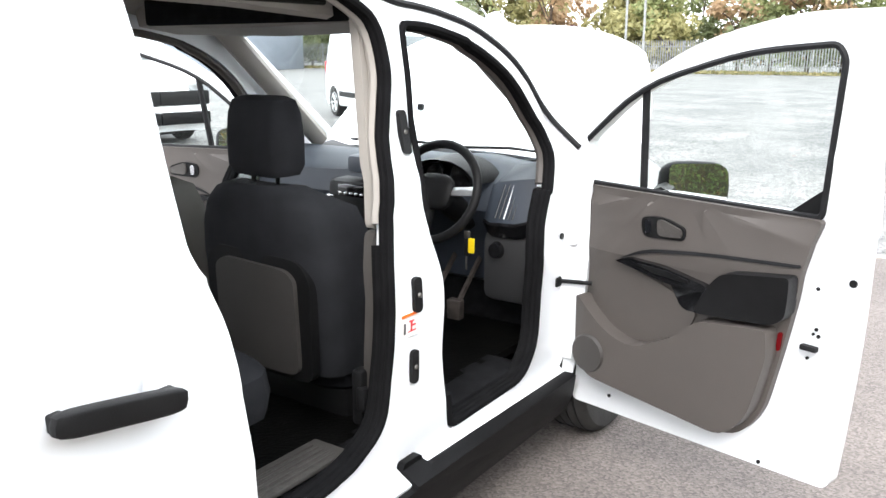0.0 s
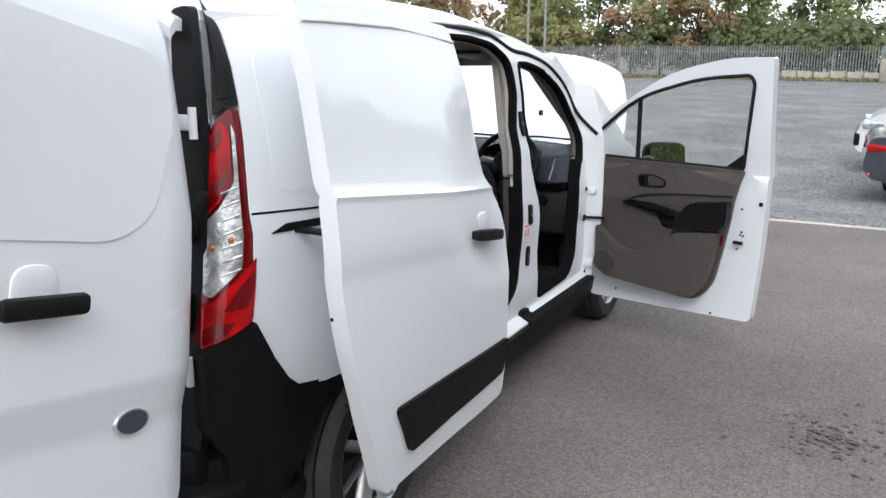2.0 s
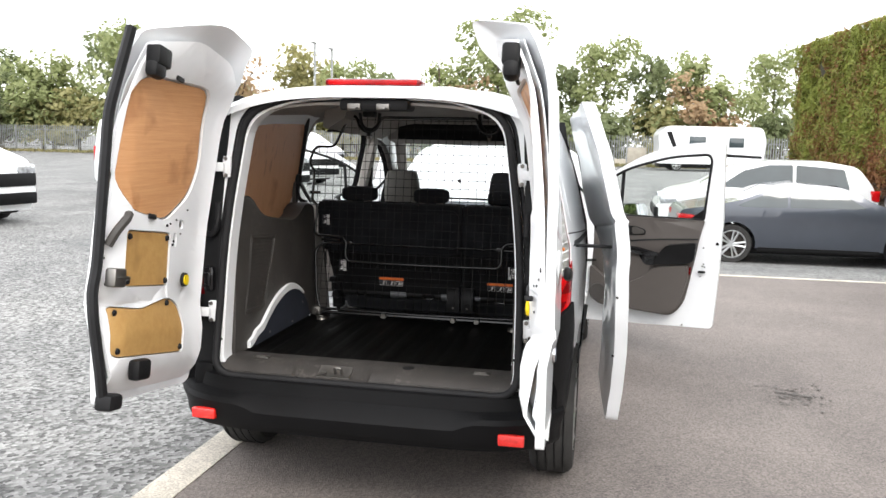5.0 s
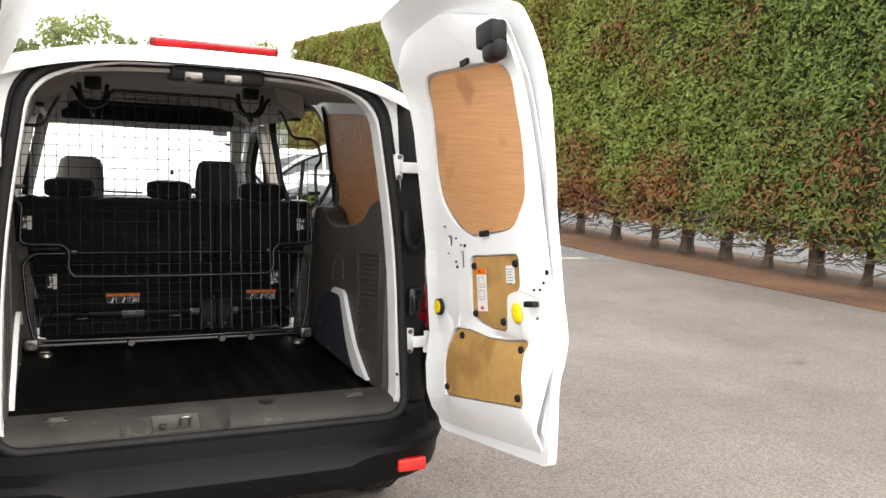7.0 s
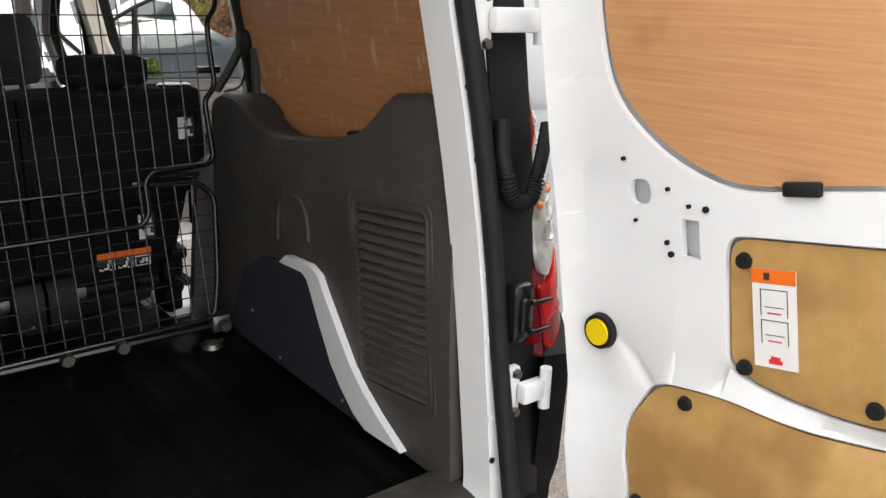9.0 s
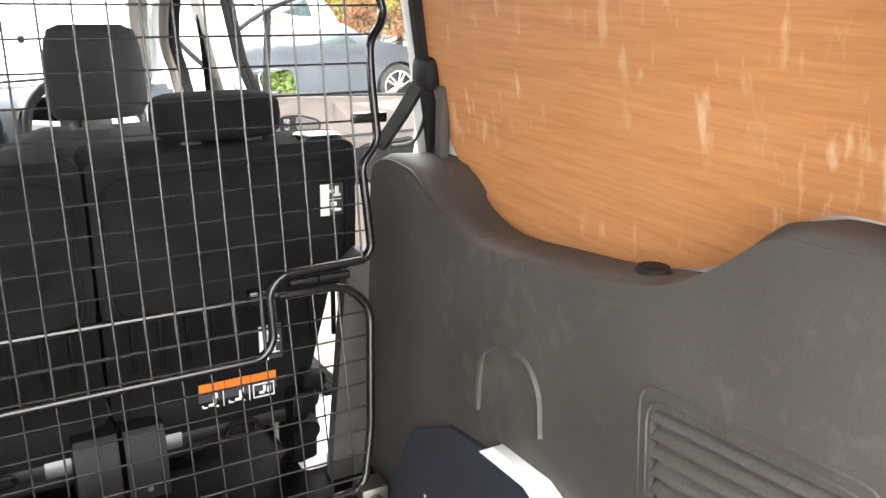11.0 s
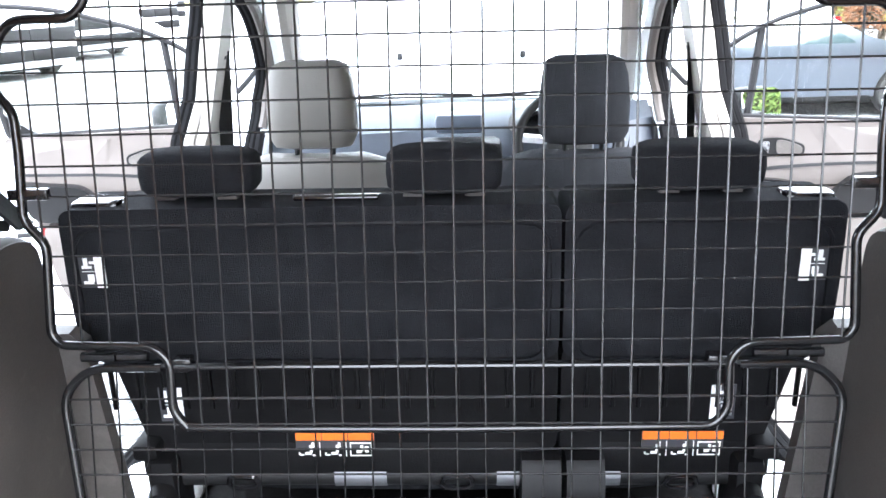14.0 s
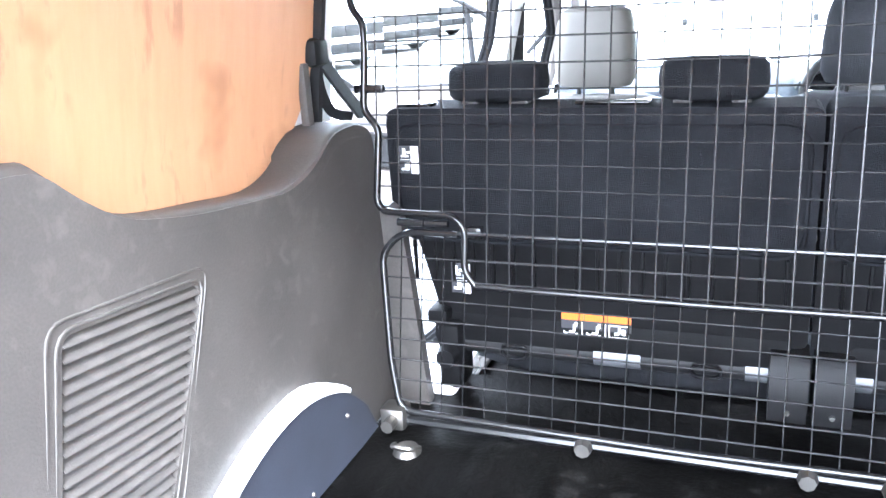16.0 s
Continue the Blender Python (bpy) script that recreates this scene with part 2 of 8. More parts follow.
HARDBOARD = plywood("tan_hardboard", (0.50, 0.30, 0.105), (0.43, 0.245, 0.08), (3.0, 3.0, 3.0))
GLASS = glass("clear_window_glass", (0.93, 0.97, 0.95), 1.2)
MIRROR = mat("mirror_glass", (0.9, 0.9, 0.9), 0.01, metal=1.0, vary=0.0)
DARKGLASS = mat("dark_car_glass", (0.03, 0.045, 0.05), 0.06, vary=0.2, scale=1.5, coat=1.0)
BLUEGREY = mat("blue_grey_dash_plastic", (0.05, 0.062, 0.085), 0.5, vary=0.1, scale=5, bump=0.06, bump_scale=300)

# ---- mesh helpers ----


def part(name, bm, material, parent=None, label="", smooth=40):
    """Links a bmesh as one mesh object under a thing or a part."""
    me = bpy.data.meshes.new(name)
    bmesh.ops.recalc_face_normals(bm, faces=bm.faces)
    bm.to_mesh(me)
    bm.free()
    me.materials.append(material)
    if smooth:
        me.polygons.foreach_set("use_smooth", [True] * len(me.polygons))
        me.set_sharp_from_angle(angle=radians(smooth))
    ob = new(name, me)
    if parent:
        ob.parent = parent
    if label:
        tagged(ob, label=label)
    return ob


def thing(name, label, category, group="", kind=""):
    return tagged(new(name), label, category, group, kind)


def box(bm, x0, x1, y0, y1, z0, z1, bevel=0.0, seg=2, m=None):
    mm = Matrix.LocRotScale(((x0 + x1) / 2, (y0 + y1) / 2, (z0 + z1) / 2), None, (abs(x1 - x0), abs(y1 - y0), abs(z1 - z0)))
    if m is not None:
        mm = m @ mm
    got = bmesh.ops.create_cube(bm, size=1, matrix=mm)["verts"]
    if bevel:
        edges = list({e for v in got for e in v.link_edges})
        bmesh.ops.bevel(bm, geom=edges, offset=bevel, segments=seg, affect="EDGES", profile=0.5, clamp_overlap=True)
    return bm


def disc(bm, r0, r1, h, m, seg=20):
    """A cone frustum of height h along m's z, from its origin."""
    bmesh.ops.create_cone(bm, cap_ends=True, segments=seg, radius1=r0, radius2=r1, depth=h, matrix=m @ Matrix.Translation((0, 0, h / 2)))
    return bm


def rounded(pts, r=0.03, n=4):
    """A closed polygon with its corners rounded; a point may carry its own radius as a third number."""
    out, k = [], len(pts)
    for i in range(k):
        p, a, b = Vector(pts[i][:2]), Vector(pts[i - 1][:2]), Vector(pts[(i + 1) % k][:2])
        rr = pts[i][2] if len(pts[i]) > 2 else r
        da, db = a - p, b - p
        q = min(rr, da.length * 0.45, db.length * 0.45)
        if q < 1e-4:
            out.append((p.x, p.y))
            continue
        s, e = p + da.normalized() * q, p + db.normalized() * q
        for j in range(n + 1):
            t = j / n
            v = s * (1 - t) ** 2 + p * 2 * t * (1 - t) + e * t ** 2
            out.append((v.x, v.y))
    return out


def flat(outer, holes=(), ucuts=(), vcuts=()):
    """A filled outline with holes in the u, v plane, cut along lines so that it can be bent."""
    bm = bmesh.new()
    for loop in (outer, *holes):
        vs = [bm.verts.new((u, v, 0)) for u, v in loop]
        for i, v in enumerate(vs):
            bm.edges.new((v, vs[(i + 1) % len(vs)]))
    bmesh.ops.triangle_fill(bm, use_beauty=True, use_dissolve=False, edges=bm.edges[:], normal=(0, 0, 1))
    for value, axis in [(c, 0) for c in ucuts] + [(c, 1) for c in vcuts]:
        no = [0, 0, 0]
        no[axis] = 1
        bmesh.ops.bisect_plane(bm, geom=bm.verts[:] + bm.edges[:] + bm.faces[:], plane_co=[c * value for c in no], plane_no=no)
    return bm


def bend(bm, f, thick=0.0, inward=None):
    """Moves (u, v) to f(u, v); with thick, gives it a back face that much further along inward(u, v)."""
    if thick:
        flat_co = {}
        top = bm.faces[:]
        got = bmesh.ops.extrude_face_region(bm, geom=top)
        back = {e for e in got["geom"] if isinstance(e, bmesh.types.BMVert)}
        for v in bm.verts:
            flat_co[v] = (v.co.x, v.co.y)
        for v in bm.verts:
            u, w = flat_co[v]
            p = Vector(f(u, w))
            if v in back:
                p = p + Vector(inward(u, w)) * thick
            v.co = p
        bm.faces.ensure_lookup_table()
        for fc in top:
            if not fc.is_valid:
                continue
    else:
        for v in bm.verts:
            v.co = f(v.co.x, v.co.y)
    return bm


def span(a, b, n):
    return [a + (b - a) * i / n for i in range(n + 1)]


def lerp(table, x):
    """Straight-line reading of a table of (x, value)."""
    if x <= table[0][0]:
        return table[0][1]
    for (a, va), (b, vb) in zip(table, table[1:]):
        if x <= b:
            return va + (vb - va) * (x - a) / (b - a)
    return table[-1][1]


def tube(bm, pts, r, seg=8, closed=False, flat_z=1.0):
    """A round bar along a line of points."""
    pts = [Vector(p) for p in pts]
    n = len(pts)
    rings, ref = [], None
    for i, p in enumerate(pts):
        a = pts[i - 1] if (i or closed) else p
        b = pts[(i + 1) % n] if (i < n - 1 or closed) else p
        t = (b - a).normalized()
        if ref is None:
            ref = t.orthogonal().normalized()
        ref = (ref - t * ref.dot(t)).normalized()
        side = t.cross(ref)
        rings.append([bm.verts.new(p + ref * math.cos(2 * math.pi * k / seg) * r + side * math.sin(2 * math.pi * k / seg) * r * flat_z) for k in range(seg)])
    for i in range(n if closed else n - 1):
        a, b = rings[i], rings[(i + 1) % n]
        for k in range(seg):
            bm.faces.new((a[k], a[(k + 1) % seg], b[(k + 1) % seg], b[k]))
    if not closed:
        bm.faces.new(rings[0][::-1])
        bm.faces.new(rings[-1])
    return bm


def soft_line(pts, r=0.03, n=4):
    """An open line of 3D points with its corners rounded."""
    pts = [Vector(p) for p in pts]
    out = [pts[0]]
    for i in range(1, len(pts) - 1):
        p, da, db = pts[i], pts[i - 1] - pts[i], pts[i + 1] - pts[i]
        q = min(r, da.length * 0.45, db.length * 0.45)
        s, e = p + da.normalized() * q, p + db.normalized() * q
        for j in range(n + 1):
            t = j / n
            out.append(s * (1 - t) ** 2 + p * 2 * t * (1 - t) + e * t ** 2)
    return out + [pts[-1]]


def skin(bm, sections, cap=True, closed=True):
    """Joins loops of equal count into one surface."""
    rings = [[bm.verts.new(p) for p in s] for s in sections]
    k = len(rings[0])
    for a, b in zip(rings, rings[1:]):
        for i in range(k if closed else k - 1):
            bm.faces.new((a[i], a[(i + 1) % k], b[(i + 1) % k], b[i]))
    if cap:
        bm.faces.new(rings[0][::-1])
        bm.faces.new(rings[-1])
    return bm


def pillow(bm, w, d, h, m, power=4.0, nu=20, nv=10):
    """A padded block: a rounded box that bulges a little, centred at m."""
    secs = []
    for j in range(nv + 1):
        a = -math.pi / 2 + math.pi * j / nv
        z = math.copysign(abs(math.sin(a)) ** (2 / power), math.sin(a)) * h / 2
        s = abs(math.cos(a)) ** (2 / power) + 1e-3
        ring = []
        for i in range(nu):
            t = 2 * math.pi * i / nu
            x = math.copysign(abs(math.cos(t)) ** (2 / power), math.cos(t)) * w / 2 * s
            y = math.copysign(abs(math.sin(t)) ** (2 / power), math.sin(t)) * d / 2 * s
            ring.append(m @ Vector((x, y, z)))
        secs.append(ring)
    return skin(bm, secs)

# ---- the white van: shell ----
VAN = thing("van", "white panel van with all doors open and bonnet raised", "van")

SIDE = [(0.15, 0.80), (0.30, 0.865), (0.50, 0.90), (0.80, 0.917), (1.05, 0.915), (1.18, 0.905), (1.22, 0.893), (1.45, 0.838), (1.62, 0.78), (1.72, 0.73), (1.80, 0.665)]
SHUT = [(0.30, 0.06), (0.66, 0.085), (0.88, 0.085), (1.10, 0.11), (1.30, 0.125), (1.50, 0.10), (1.65, 0.08), (1.80, 0.06)]
ROOF_LINE = [(0.12, 1.83), (0.5, 1.865), (1.0, 1.885), (1.6, 1.885), (2.1, 1.865), (2.5, 1.815), (2.85, 1.735), (3.0, 1.675)]


def half_width(y, z):
    """Half the van's width: it narrows at the tail's rounded corner and at the nose."""
    w = lerp(SIDE, z)
    w -= 0.055 * math.exp(-max(y, 0) / 0.25) + (0.25 * max(0, (y - 3.7) / 0.75) ** 2.5)
    return w


def roof_edge(y):
    return lerp(ROOF_LINE, y) - 0.105


def step_up(a, b, x):
    return min(max((x - a) / (b - a), 0), 1)


def shut_face(y, z):
    """How far the door shuts lie inside the outer skin."""
    return lerp(SHUT, z) * step_up(1.45, 2.05, y) * (1 - step_up(3.175, 3.21, y)) * step_up(0.335, 0.365, z) * (1 - step_up(1.745, 1.79, z))


def side_at(s, off=0.0):
    return lambda y, z: (s * (half_width(y, z) - shut_face(y, z) + off), y, z)


def arch(cy, cz, r, a0, a1, n=14):
    return [(cy + r * math.cos(radians(a)), cz + r * math.sin(radians(a))) for a in span(a0, a1, n)]


REAR_Y, FRONT_Y, WHEEL_R = 0.74, 3.58, 0.335
side_outline = (
    [(0.20, 0.82), (0.145, 0.94), (0.185, 1.25), (0.235, 1.49), (0.27, 1.70), (0.27, roof_edge(0.27))]
    + [(y, roof_edge(y)) for y in (0.5, 1.0, 1.5, 1.9, 2.2, 2.5, 2.75, 2.95)]
    + [(3.20, 1.475), (3.44, 1.30), (3.64, 1.13), (3.9, 1.05), (4.2, 0.96), (4.40, 0.80), (4.44, 0.55), (4.40, 0.30), (4.1, 0.24)]
    + arch(FRONT_Y, 0.31, 0.365, -10, 190)
    + [(3.1, 0.25), (2.4, 0.25), (1.8, 0.25), (1.30, 0.25)]
    + arch(REAR_Y, 0.31, 0.405, -12, 100)
    + [(0.58, 0.66), (0.44, 0.672), (0.32, 0.695), (0.265, 0.735)]
)
SLIDE_HOLE = rounded([(1.22, 0.45, 0.10), (1.86, 0.44, 0.1), (2.03, 0.45, 0.08), (2.14, 0.52, 0.1), (2.17, 0.68, 0.15), (2.18, 0.95, 0.3), (2.235, 1.20, 0.3), (2.31, 1.50, 0.1), (2.295, 1.62, 0.08), (2.16, 1.70, 0.08), (1.90, 1.725, 0.2), (1.26, 1.735, 0.09), (1.20, 1.2, 0.2)], 0.08)
FRONT_HOLE = rounded([(2.45, 0.38, 0.04), (2.94, 0.385, 0.1), (3.01, 0.52, 0.1), (3.02, 0.75, 0.2), (3.015, 0.90, 0.15), (3.11, 1.05, 0.12), (3.16, 1.16, 0.08), (3.13, 1.27, 0.1), (2.965, 1.45, 0.2), (2.75, 1.56, 0.2), (2.50, 1.608, 0.2), (2.375, 1.61, 0.03), (2.36, 1.43, 0.2), (2.345, 1.06, 0.1), (2.41, 0.89, 0.1), (2.405, 0.60, 0.2)], 0.08)
GUTTER = [(1.30, 1.765), (1.90, 1.755), (2.16, 1.735), (2.34, 1.66), (2.52, 1.648), (2.77, 1.60), (3.0, 1.487), (3.165, 1.305), (3.20, 1.19)]
for s in (1, -1):
    bm = flat(side_outline, [SLIDE_HOLE, FRONT_HOLE], span(0.3, 4.4, 20) + [1.45, 2.05, 3.175, 3.21], [0.3, 0.335, 0.365, 0.4, 0.5, 0.65, 0.8, 0.95, 1.05, 1.12, 1.18, 1.22, 1.3, 1.4, 1.5, 1.6, 1.68, 1.745, 1.785])
    part("body_side", bend(bm, side_at(s), 0.06, lambda y, z: (-s, 0, 0)), WHITE, VAN)
    for hole in (SLIDE_HOLE, FRONT_HOLE):
        cy = sum(p[0] for p in hole) / len(hole)
        cz = sum(p[1] for p in hole) / len(hole)
        ring = [(y - 0.012 * (1 if y > cy else -1), z - 0.012 * (1 if z > cz else -1)) for y, z in hole]
        if hole is FRONT_HOLE:
            # the pillar's lower edge stays bare metal
            k0 = max(range(len(ring)), key=lambda k: ring[k][0] < 2.42 and ring[k][1] < 1.05)
            ring = ring[k0:] + ring[:k0]
            ring = [q for q in ring if not (q[0] < 2.43 and q[1] < 1.05)]
        high = [q for q in ring if q[1] > 1.05]
        part("aperture_trim", tube(bmesh.new(), [side_at(s, -0.046)(y, z) for y, z in high], 0.018, 8), TAUPE_LIGHT if hole is SLIDE_HOLE else TAUPE, VAN)
        low = ring[:next(k for k, q in enumerate(ring) if k > 8 and q[1] > 1.05)]
        part("aperture_trim", tube(bmesh.new(), [side_at(s, -0.046)(y, z) for y, z in low], 0.017, 8), SEAL, VAN)
        for depth, r in ((-0.004, 0.013), (-0.022, 0.015)):
            part("door_seal", tube(bmesh.new(), [side_at(s, depth)(y, z) for y, z in ring], r, 8, hole is SLIDE_HOLE), SEAL, VAN)
    part("roof_gutter_seal", tube(bmesh.new(), soft_line([side_at(s, 0.002)(y, z) for y, z in GUTTER], 0.12, 5), 0.010, 8), RUBBER, VAN)
    # black sill strip along the bottom between the wheels
    bm = flat(rounded([(1.22, 0.17), (3.22, 0.17), (3.19, 0.345), (2.30, 0.35), (2.28, 0.385), (2.20, 0.385), (2.19, 0.325), (1.30, 0.325)], 0.012), (), span(1.3, 3.1, 6), (0.22, 0.26, 0.30, 0.335, 0.35, 0.365))
    part("sill_strip", bend(bm, lambda y, z: side_at(s, 0.024 + 0.012 * step_up(0.275, 0.255, z))(y, z), 0.05, lambda y, z: (-s, 0, 0)), BUMPER, VAN)
    # upper track of the sliding door, black, above the opening
    bm = bmesh.new()
    for z0, z1, x0, x1 in ((1.70, 1.735, 0.525, 0.60), (1.645, 1.662, 0.545, 0.58)):
        box(bm, s * x0, s * x1, 1.20, 2.22, z0, z1, 0.006)
    part("upper_track", bm, BLACK, VAN)
    bm = bmesh.new()
    box(bm, s * 0.70, s * 0.80, 1.55, 2.12, 0.385, 0.42, 0.006)
    part("step_track", bm, WHITE_IN, VAN)
    # fuel-flap style waist crease and the rail slot of the sliding door
    bm = flat(rounded([(0.235, 1.170), (0.30, 1.188), (1.12, 1.146), (1.12, 1.124), (0.30, 1.166)], 0.006), (), span(0.4, 1.1, 5))
    part("door_rail", bend(bm, side_at(s, 0.004), 0.03, lambda y, z: (-s, 0, 0)), BLACK, VAN)
    bm = flat([(0.185, 1.228), (1.12, 1.150), (1.12, 1.156), (0.185, 1.234)], (), span(0.3, 1.1, 5))
    part("panel_gap", bend(bm, side_at(s, 0.0015), 0.01, lambda y, z: (-s, 0, 0)), BLACK, VAN)
    # flush panel where a window would sit
    bm = flat(rounded([(0.29, 1.27), (1.08, 1.24), (1.08, 1.66), (0.34, 1.66)], 0.06), (), span(0.4, 1.0, 5), (1.4, 1.5, 1.6))
    part("window_blank", bend(bm, side_at(s, 0.0015), 0.02, lambda y, z: (-s, 0, 0)), WHITE, VAN)

# roof skin, with its shallow ribs
bm = bmesh.new()
secs = []
for y in [0.10, 0.12, 0.2, 0.35, 0.6, 0.9, 1.2, 1.5, 1.8, 2.1, 2.35, 2.55, 2.75, 2.9, 3.0]:
    ring = []
    edge = roof_edge(max(y, 0.22))
    w = half_width(max(y, 0.3), edge) - shut_face(y, edge)
    for i in range(-16, 17):
        f = i / 16
        z = edge + 0.105 * (1 - abs(f) ** 3.2) + (0.004 * math.sin(f * 22) if 0.3 < y < 2.4 and abs(f) < 0.7 else 0)
        ring.append((f * w, y, z - (0.02 if y < 0.11 else 0)))
    secs.append(ring)
skin(bm, secs, cap=False, closed=False)
got = bmesh.ops.extrude_face_region(bm, geom=bm.faces[:])
bmesh.ops.translate(bm, verts=[e for e in got["geom"] if isinstance(e, bmesh.types.BMVert)], vec=(0, 0, -0.03))
part("roof", bm, WHITE, VAN)

# ---- tail: frame round the rear opening ----


def rear_at(off=0.0):
    """The tail's face: it leans forward towards the top and its corners turn forward."""
    return lambda x, z: (x, off + 0.02 + (z - 0.55) * 0.11 + 0.10 * max(0, (abs(x) - 0.74) / 0.16) ** 2, z)


TAIL_HOLE = rounded([(-0.655, 0.545, 0.10), (0.665, 0.545, 0.10), (0.655, 1.15, 0.4), (0.575, 1.70, 0.16), (0.36, 1.775, 0.2), (0, 1.788, 0.5), (-0.35, 1.775, 0.2), (-0.565, 1.70, 0.16), (-0.645, 1.15, 0.4)], 0.1, 6)
tail_outer = rounded([(-0.70, 0.53, 0.03), (0.71, 0.53, 0.03), (0.72, 1.2, 0.3), (0.675, 1.60, 0.2), (0.66, 1.775, 0.1), (0.33, 1.835, 0.3), (0, 1.848, 0.4), (-0.33, 1.835, 0.3), (-0.66, 1.775, 0.1), (-0.665, 1.60, 0.2), (-0.71, 1.2, 0.3)], 0.05, 5)
bm = flat(tail_outer, [TAIL_HOLE], (-0.74, -0.66, -0.5, -0.25, 0, 0.25, 0.5, 0.66, 0.74), span(0.65, 1.75, 9))
part("rear_frame", bend(bm, rear_at(0.0), 0.078, lambda x, z: (0, 1, 0)), WHITE_IN, VAN)
ring = [Vector(rear_at(-0.012)(x * 1.035, 0.60 + (z - 0.60) * 1.018)) + Vector((0, -0.030, 0.008)) * min(max((0.72 - z) / 0.14, 0), 1) for x, z in TAIL_HOLE]
part("rear_seal", tube(bmesh.new(), ring, 0.017, 10, True), RUBBER, VAN, "double-lipped black rubber door seal")
ring = [rear_at(0.004)(x * 1.075, 0.60 + (z - 0.60) * 1.030 - (0.01 if z < 0.62 else 0)) for x, z in TAIL_HOLE]
part("rear_seal", tube(bmesh.new(), ring, 0.011, 8, True), RUBBER, VAN)

for s in (1, -1):
    # black plastic behind the lamp and along the hinge pillar
    bm = flat(rounded([(s * 0.69, 0.56), (s * 0.78, 0.56), (s * 0.80, 1.0), (s * 0.765, 1.50), (s * 0.725, 1.77), (s * 0.66, 1.76), (s * 0.675, 1.5), (s * 0.695, 1.1)], 0.02), (), (s * 0.74, s * 0.78), span(0.7, 1.6, 7))
    part("lamp_backing", bend(bm, rear_at(-0.006), 0.03, lambda x, z: (0, 1, 0)), BLACK, VAN)
    bm = bmesh.new()
    loop = [Vector(rear_at(-0.02)(s * 0.694, 1.225 + 0.03 * k)) for k in (3, 2, 1)] + [Vector(rear_at(-0.03)(s * (0.730 - 0.036 * math.cos(math.pi * k / 24)), 1.225 - 0.055 * math.sin(math.pi * k / 24))) for k in range(24)] + [Vector(rear_at(-0.035)(s * (0.766 + 0.014 * k), 1.225 + 0.03 * k)) for k in (0, 1, 2, 3)]
    hose = []
    for k in range(len(loop) - 1):
        step = loop[k + 1] - loop[k]
        across = step.cross(Vector((0, 1, 0))).normalized()
        up2 = across.cross(step).normalized()
        for f, r in ((0.0, 0.0105), (0.15, 0.0145), (0.6, 0.0145), (0.75, 0.0105)) if 2 < k < len(loop) - 5 else ((0.0, 0.0125), (0.5, 0.0125)):
            hose.append([loop[k] + step * f + (across * math.cos(a) + up2 * math.sin(a)) * r for a in span(0, 5.5, 8)])
    skin(bm, hose)
    part("cable_conduit", bm, RUBBER, VAN, "ribbed black cable conduit between body and door")
    bm = bmesh.new()
    box(bm, s * 0.702, s * 0.756, 0.034, 0.075, 0.915, 1.03, 0.016)
    box(bm, s * 0.714, s * 0.740, 0.026, 0.04, 0.94, 1.005, 0.006)
    for z in (0.945, 1.0):
        box(bm, s * 0.73, s * 0.775, 0.012, 0.020, z - 0.004, z + 0.004, 0.002)
        box(bm, s * 0.726, s * 0.736, 0.012, 0.04, z - 0.005, z + 0.005, 0.002)
    part("door_check_box", bm, BLACK_GLOSS, VAN)
    # hinges
    for z in (0.825, 1.475):
        bm = bmesh.new()
        y = rear_at()(0.72, z)[1]
        inset = 0.0 if z < 1 else 0.045
        box(bm, s * (0.69 - inset), s * (0.73 - inset), y - 0.016, y + 0.02, z - 0.048, z + 0.048, 0.008)
        box(bm, s * (0.715 - inset), s * 0.772, y - 0.042, y - 0.018, z - 0.020, z + 0.020, 0.006)
        disc(bm, 0.011, 0.011, 0.08, pose(s * (0.772), y - 0.035, z - 0.04), 10)
        hinge = part("door_hinge", bm, WHITE_IN, VAN)
        for dz in (-0.038, 0.038):
            bm = bmesh.new()
            disc(bm, 0.010, 0.008, 0.008, pose(s * (0.712 - inset), y - 0.02, z + dz, 90, 0, 0), 6)
            part("bolt", bm, STEEL, hinge)
    # body plugs on the white flange
    for k, (x, z) in enumerate([(0.690, 0.78), (0.690, 0.93), (0.688, 1.05), (0.675, 1.25), (0.66, 1.37), (0.69, 0.70)]):
        bm = bmesh.new()
        disc(bm, 0.006, 0.006, 0.003, Matrix.Translation(rear_at(-0.002)(s * (x - 0.024), z)) @ pose(0, 0, 0, 90), 8)
        part("body_plug", bm, BLACK if k > 2 else WHITE_IN, VAN)

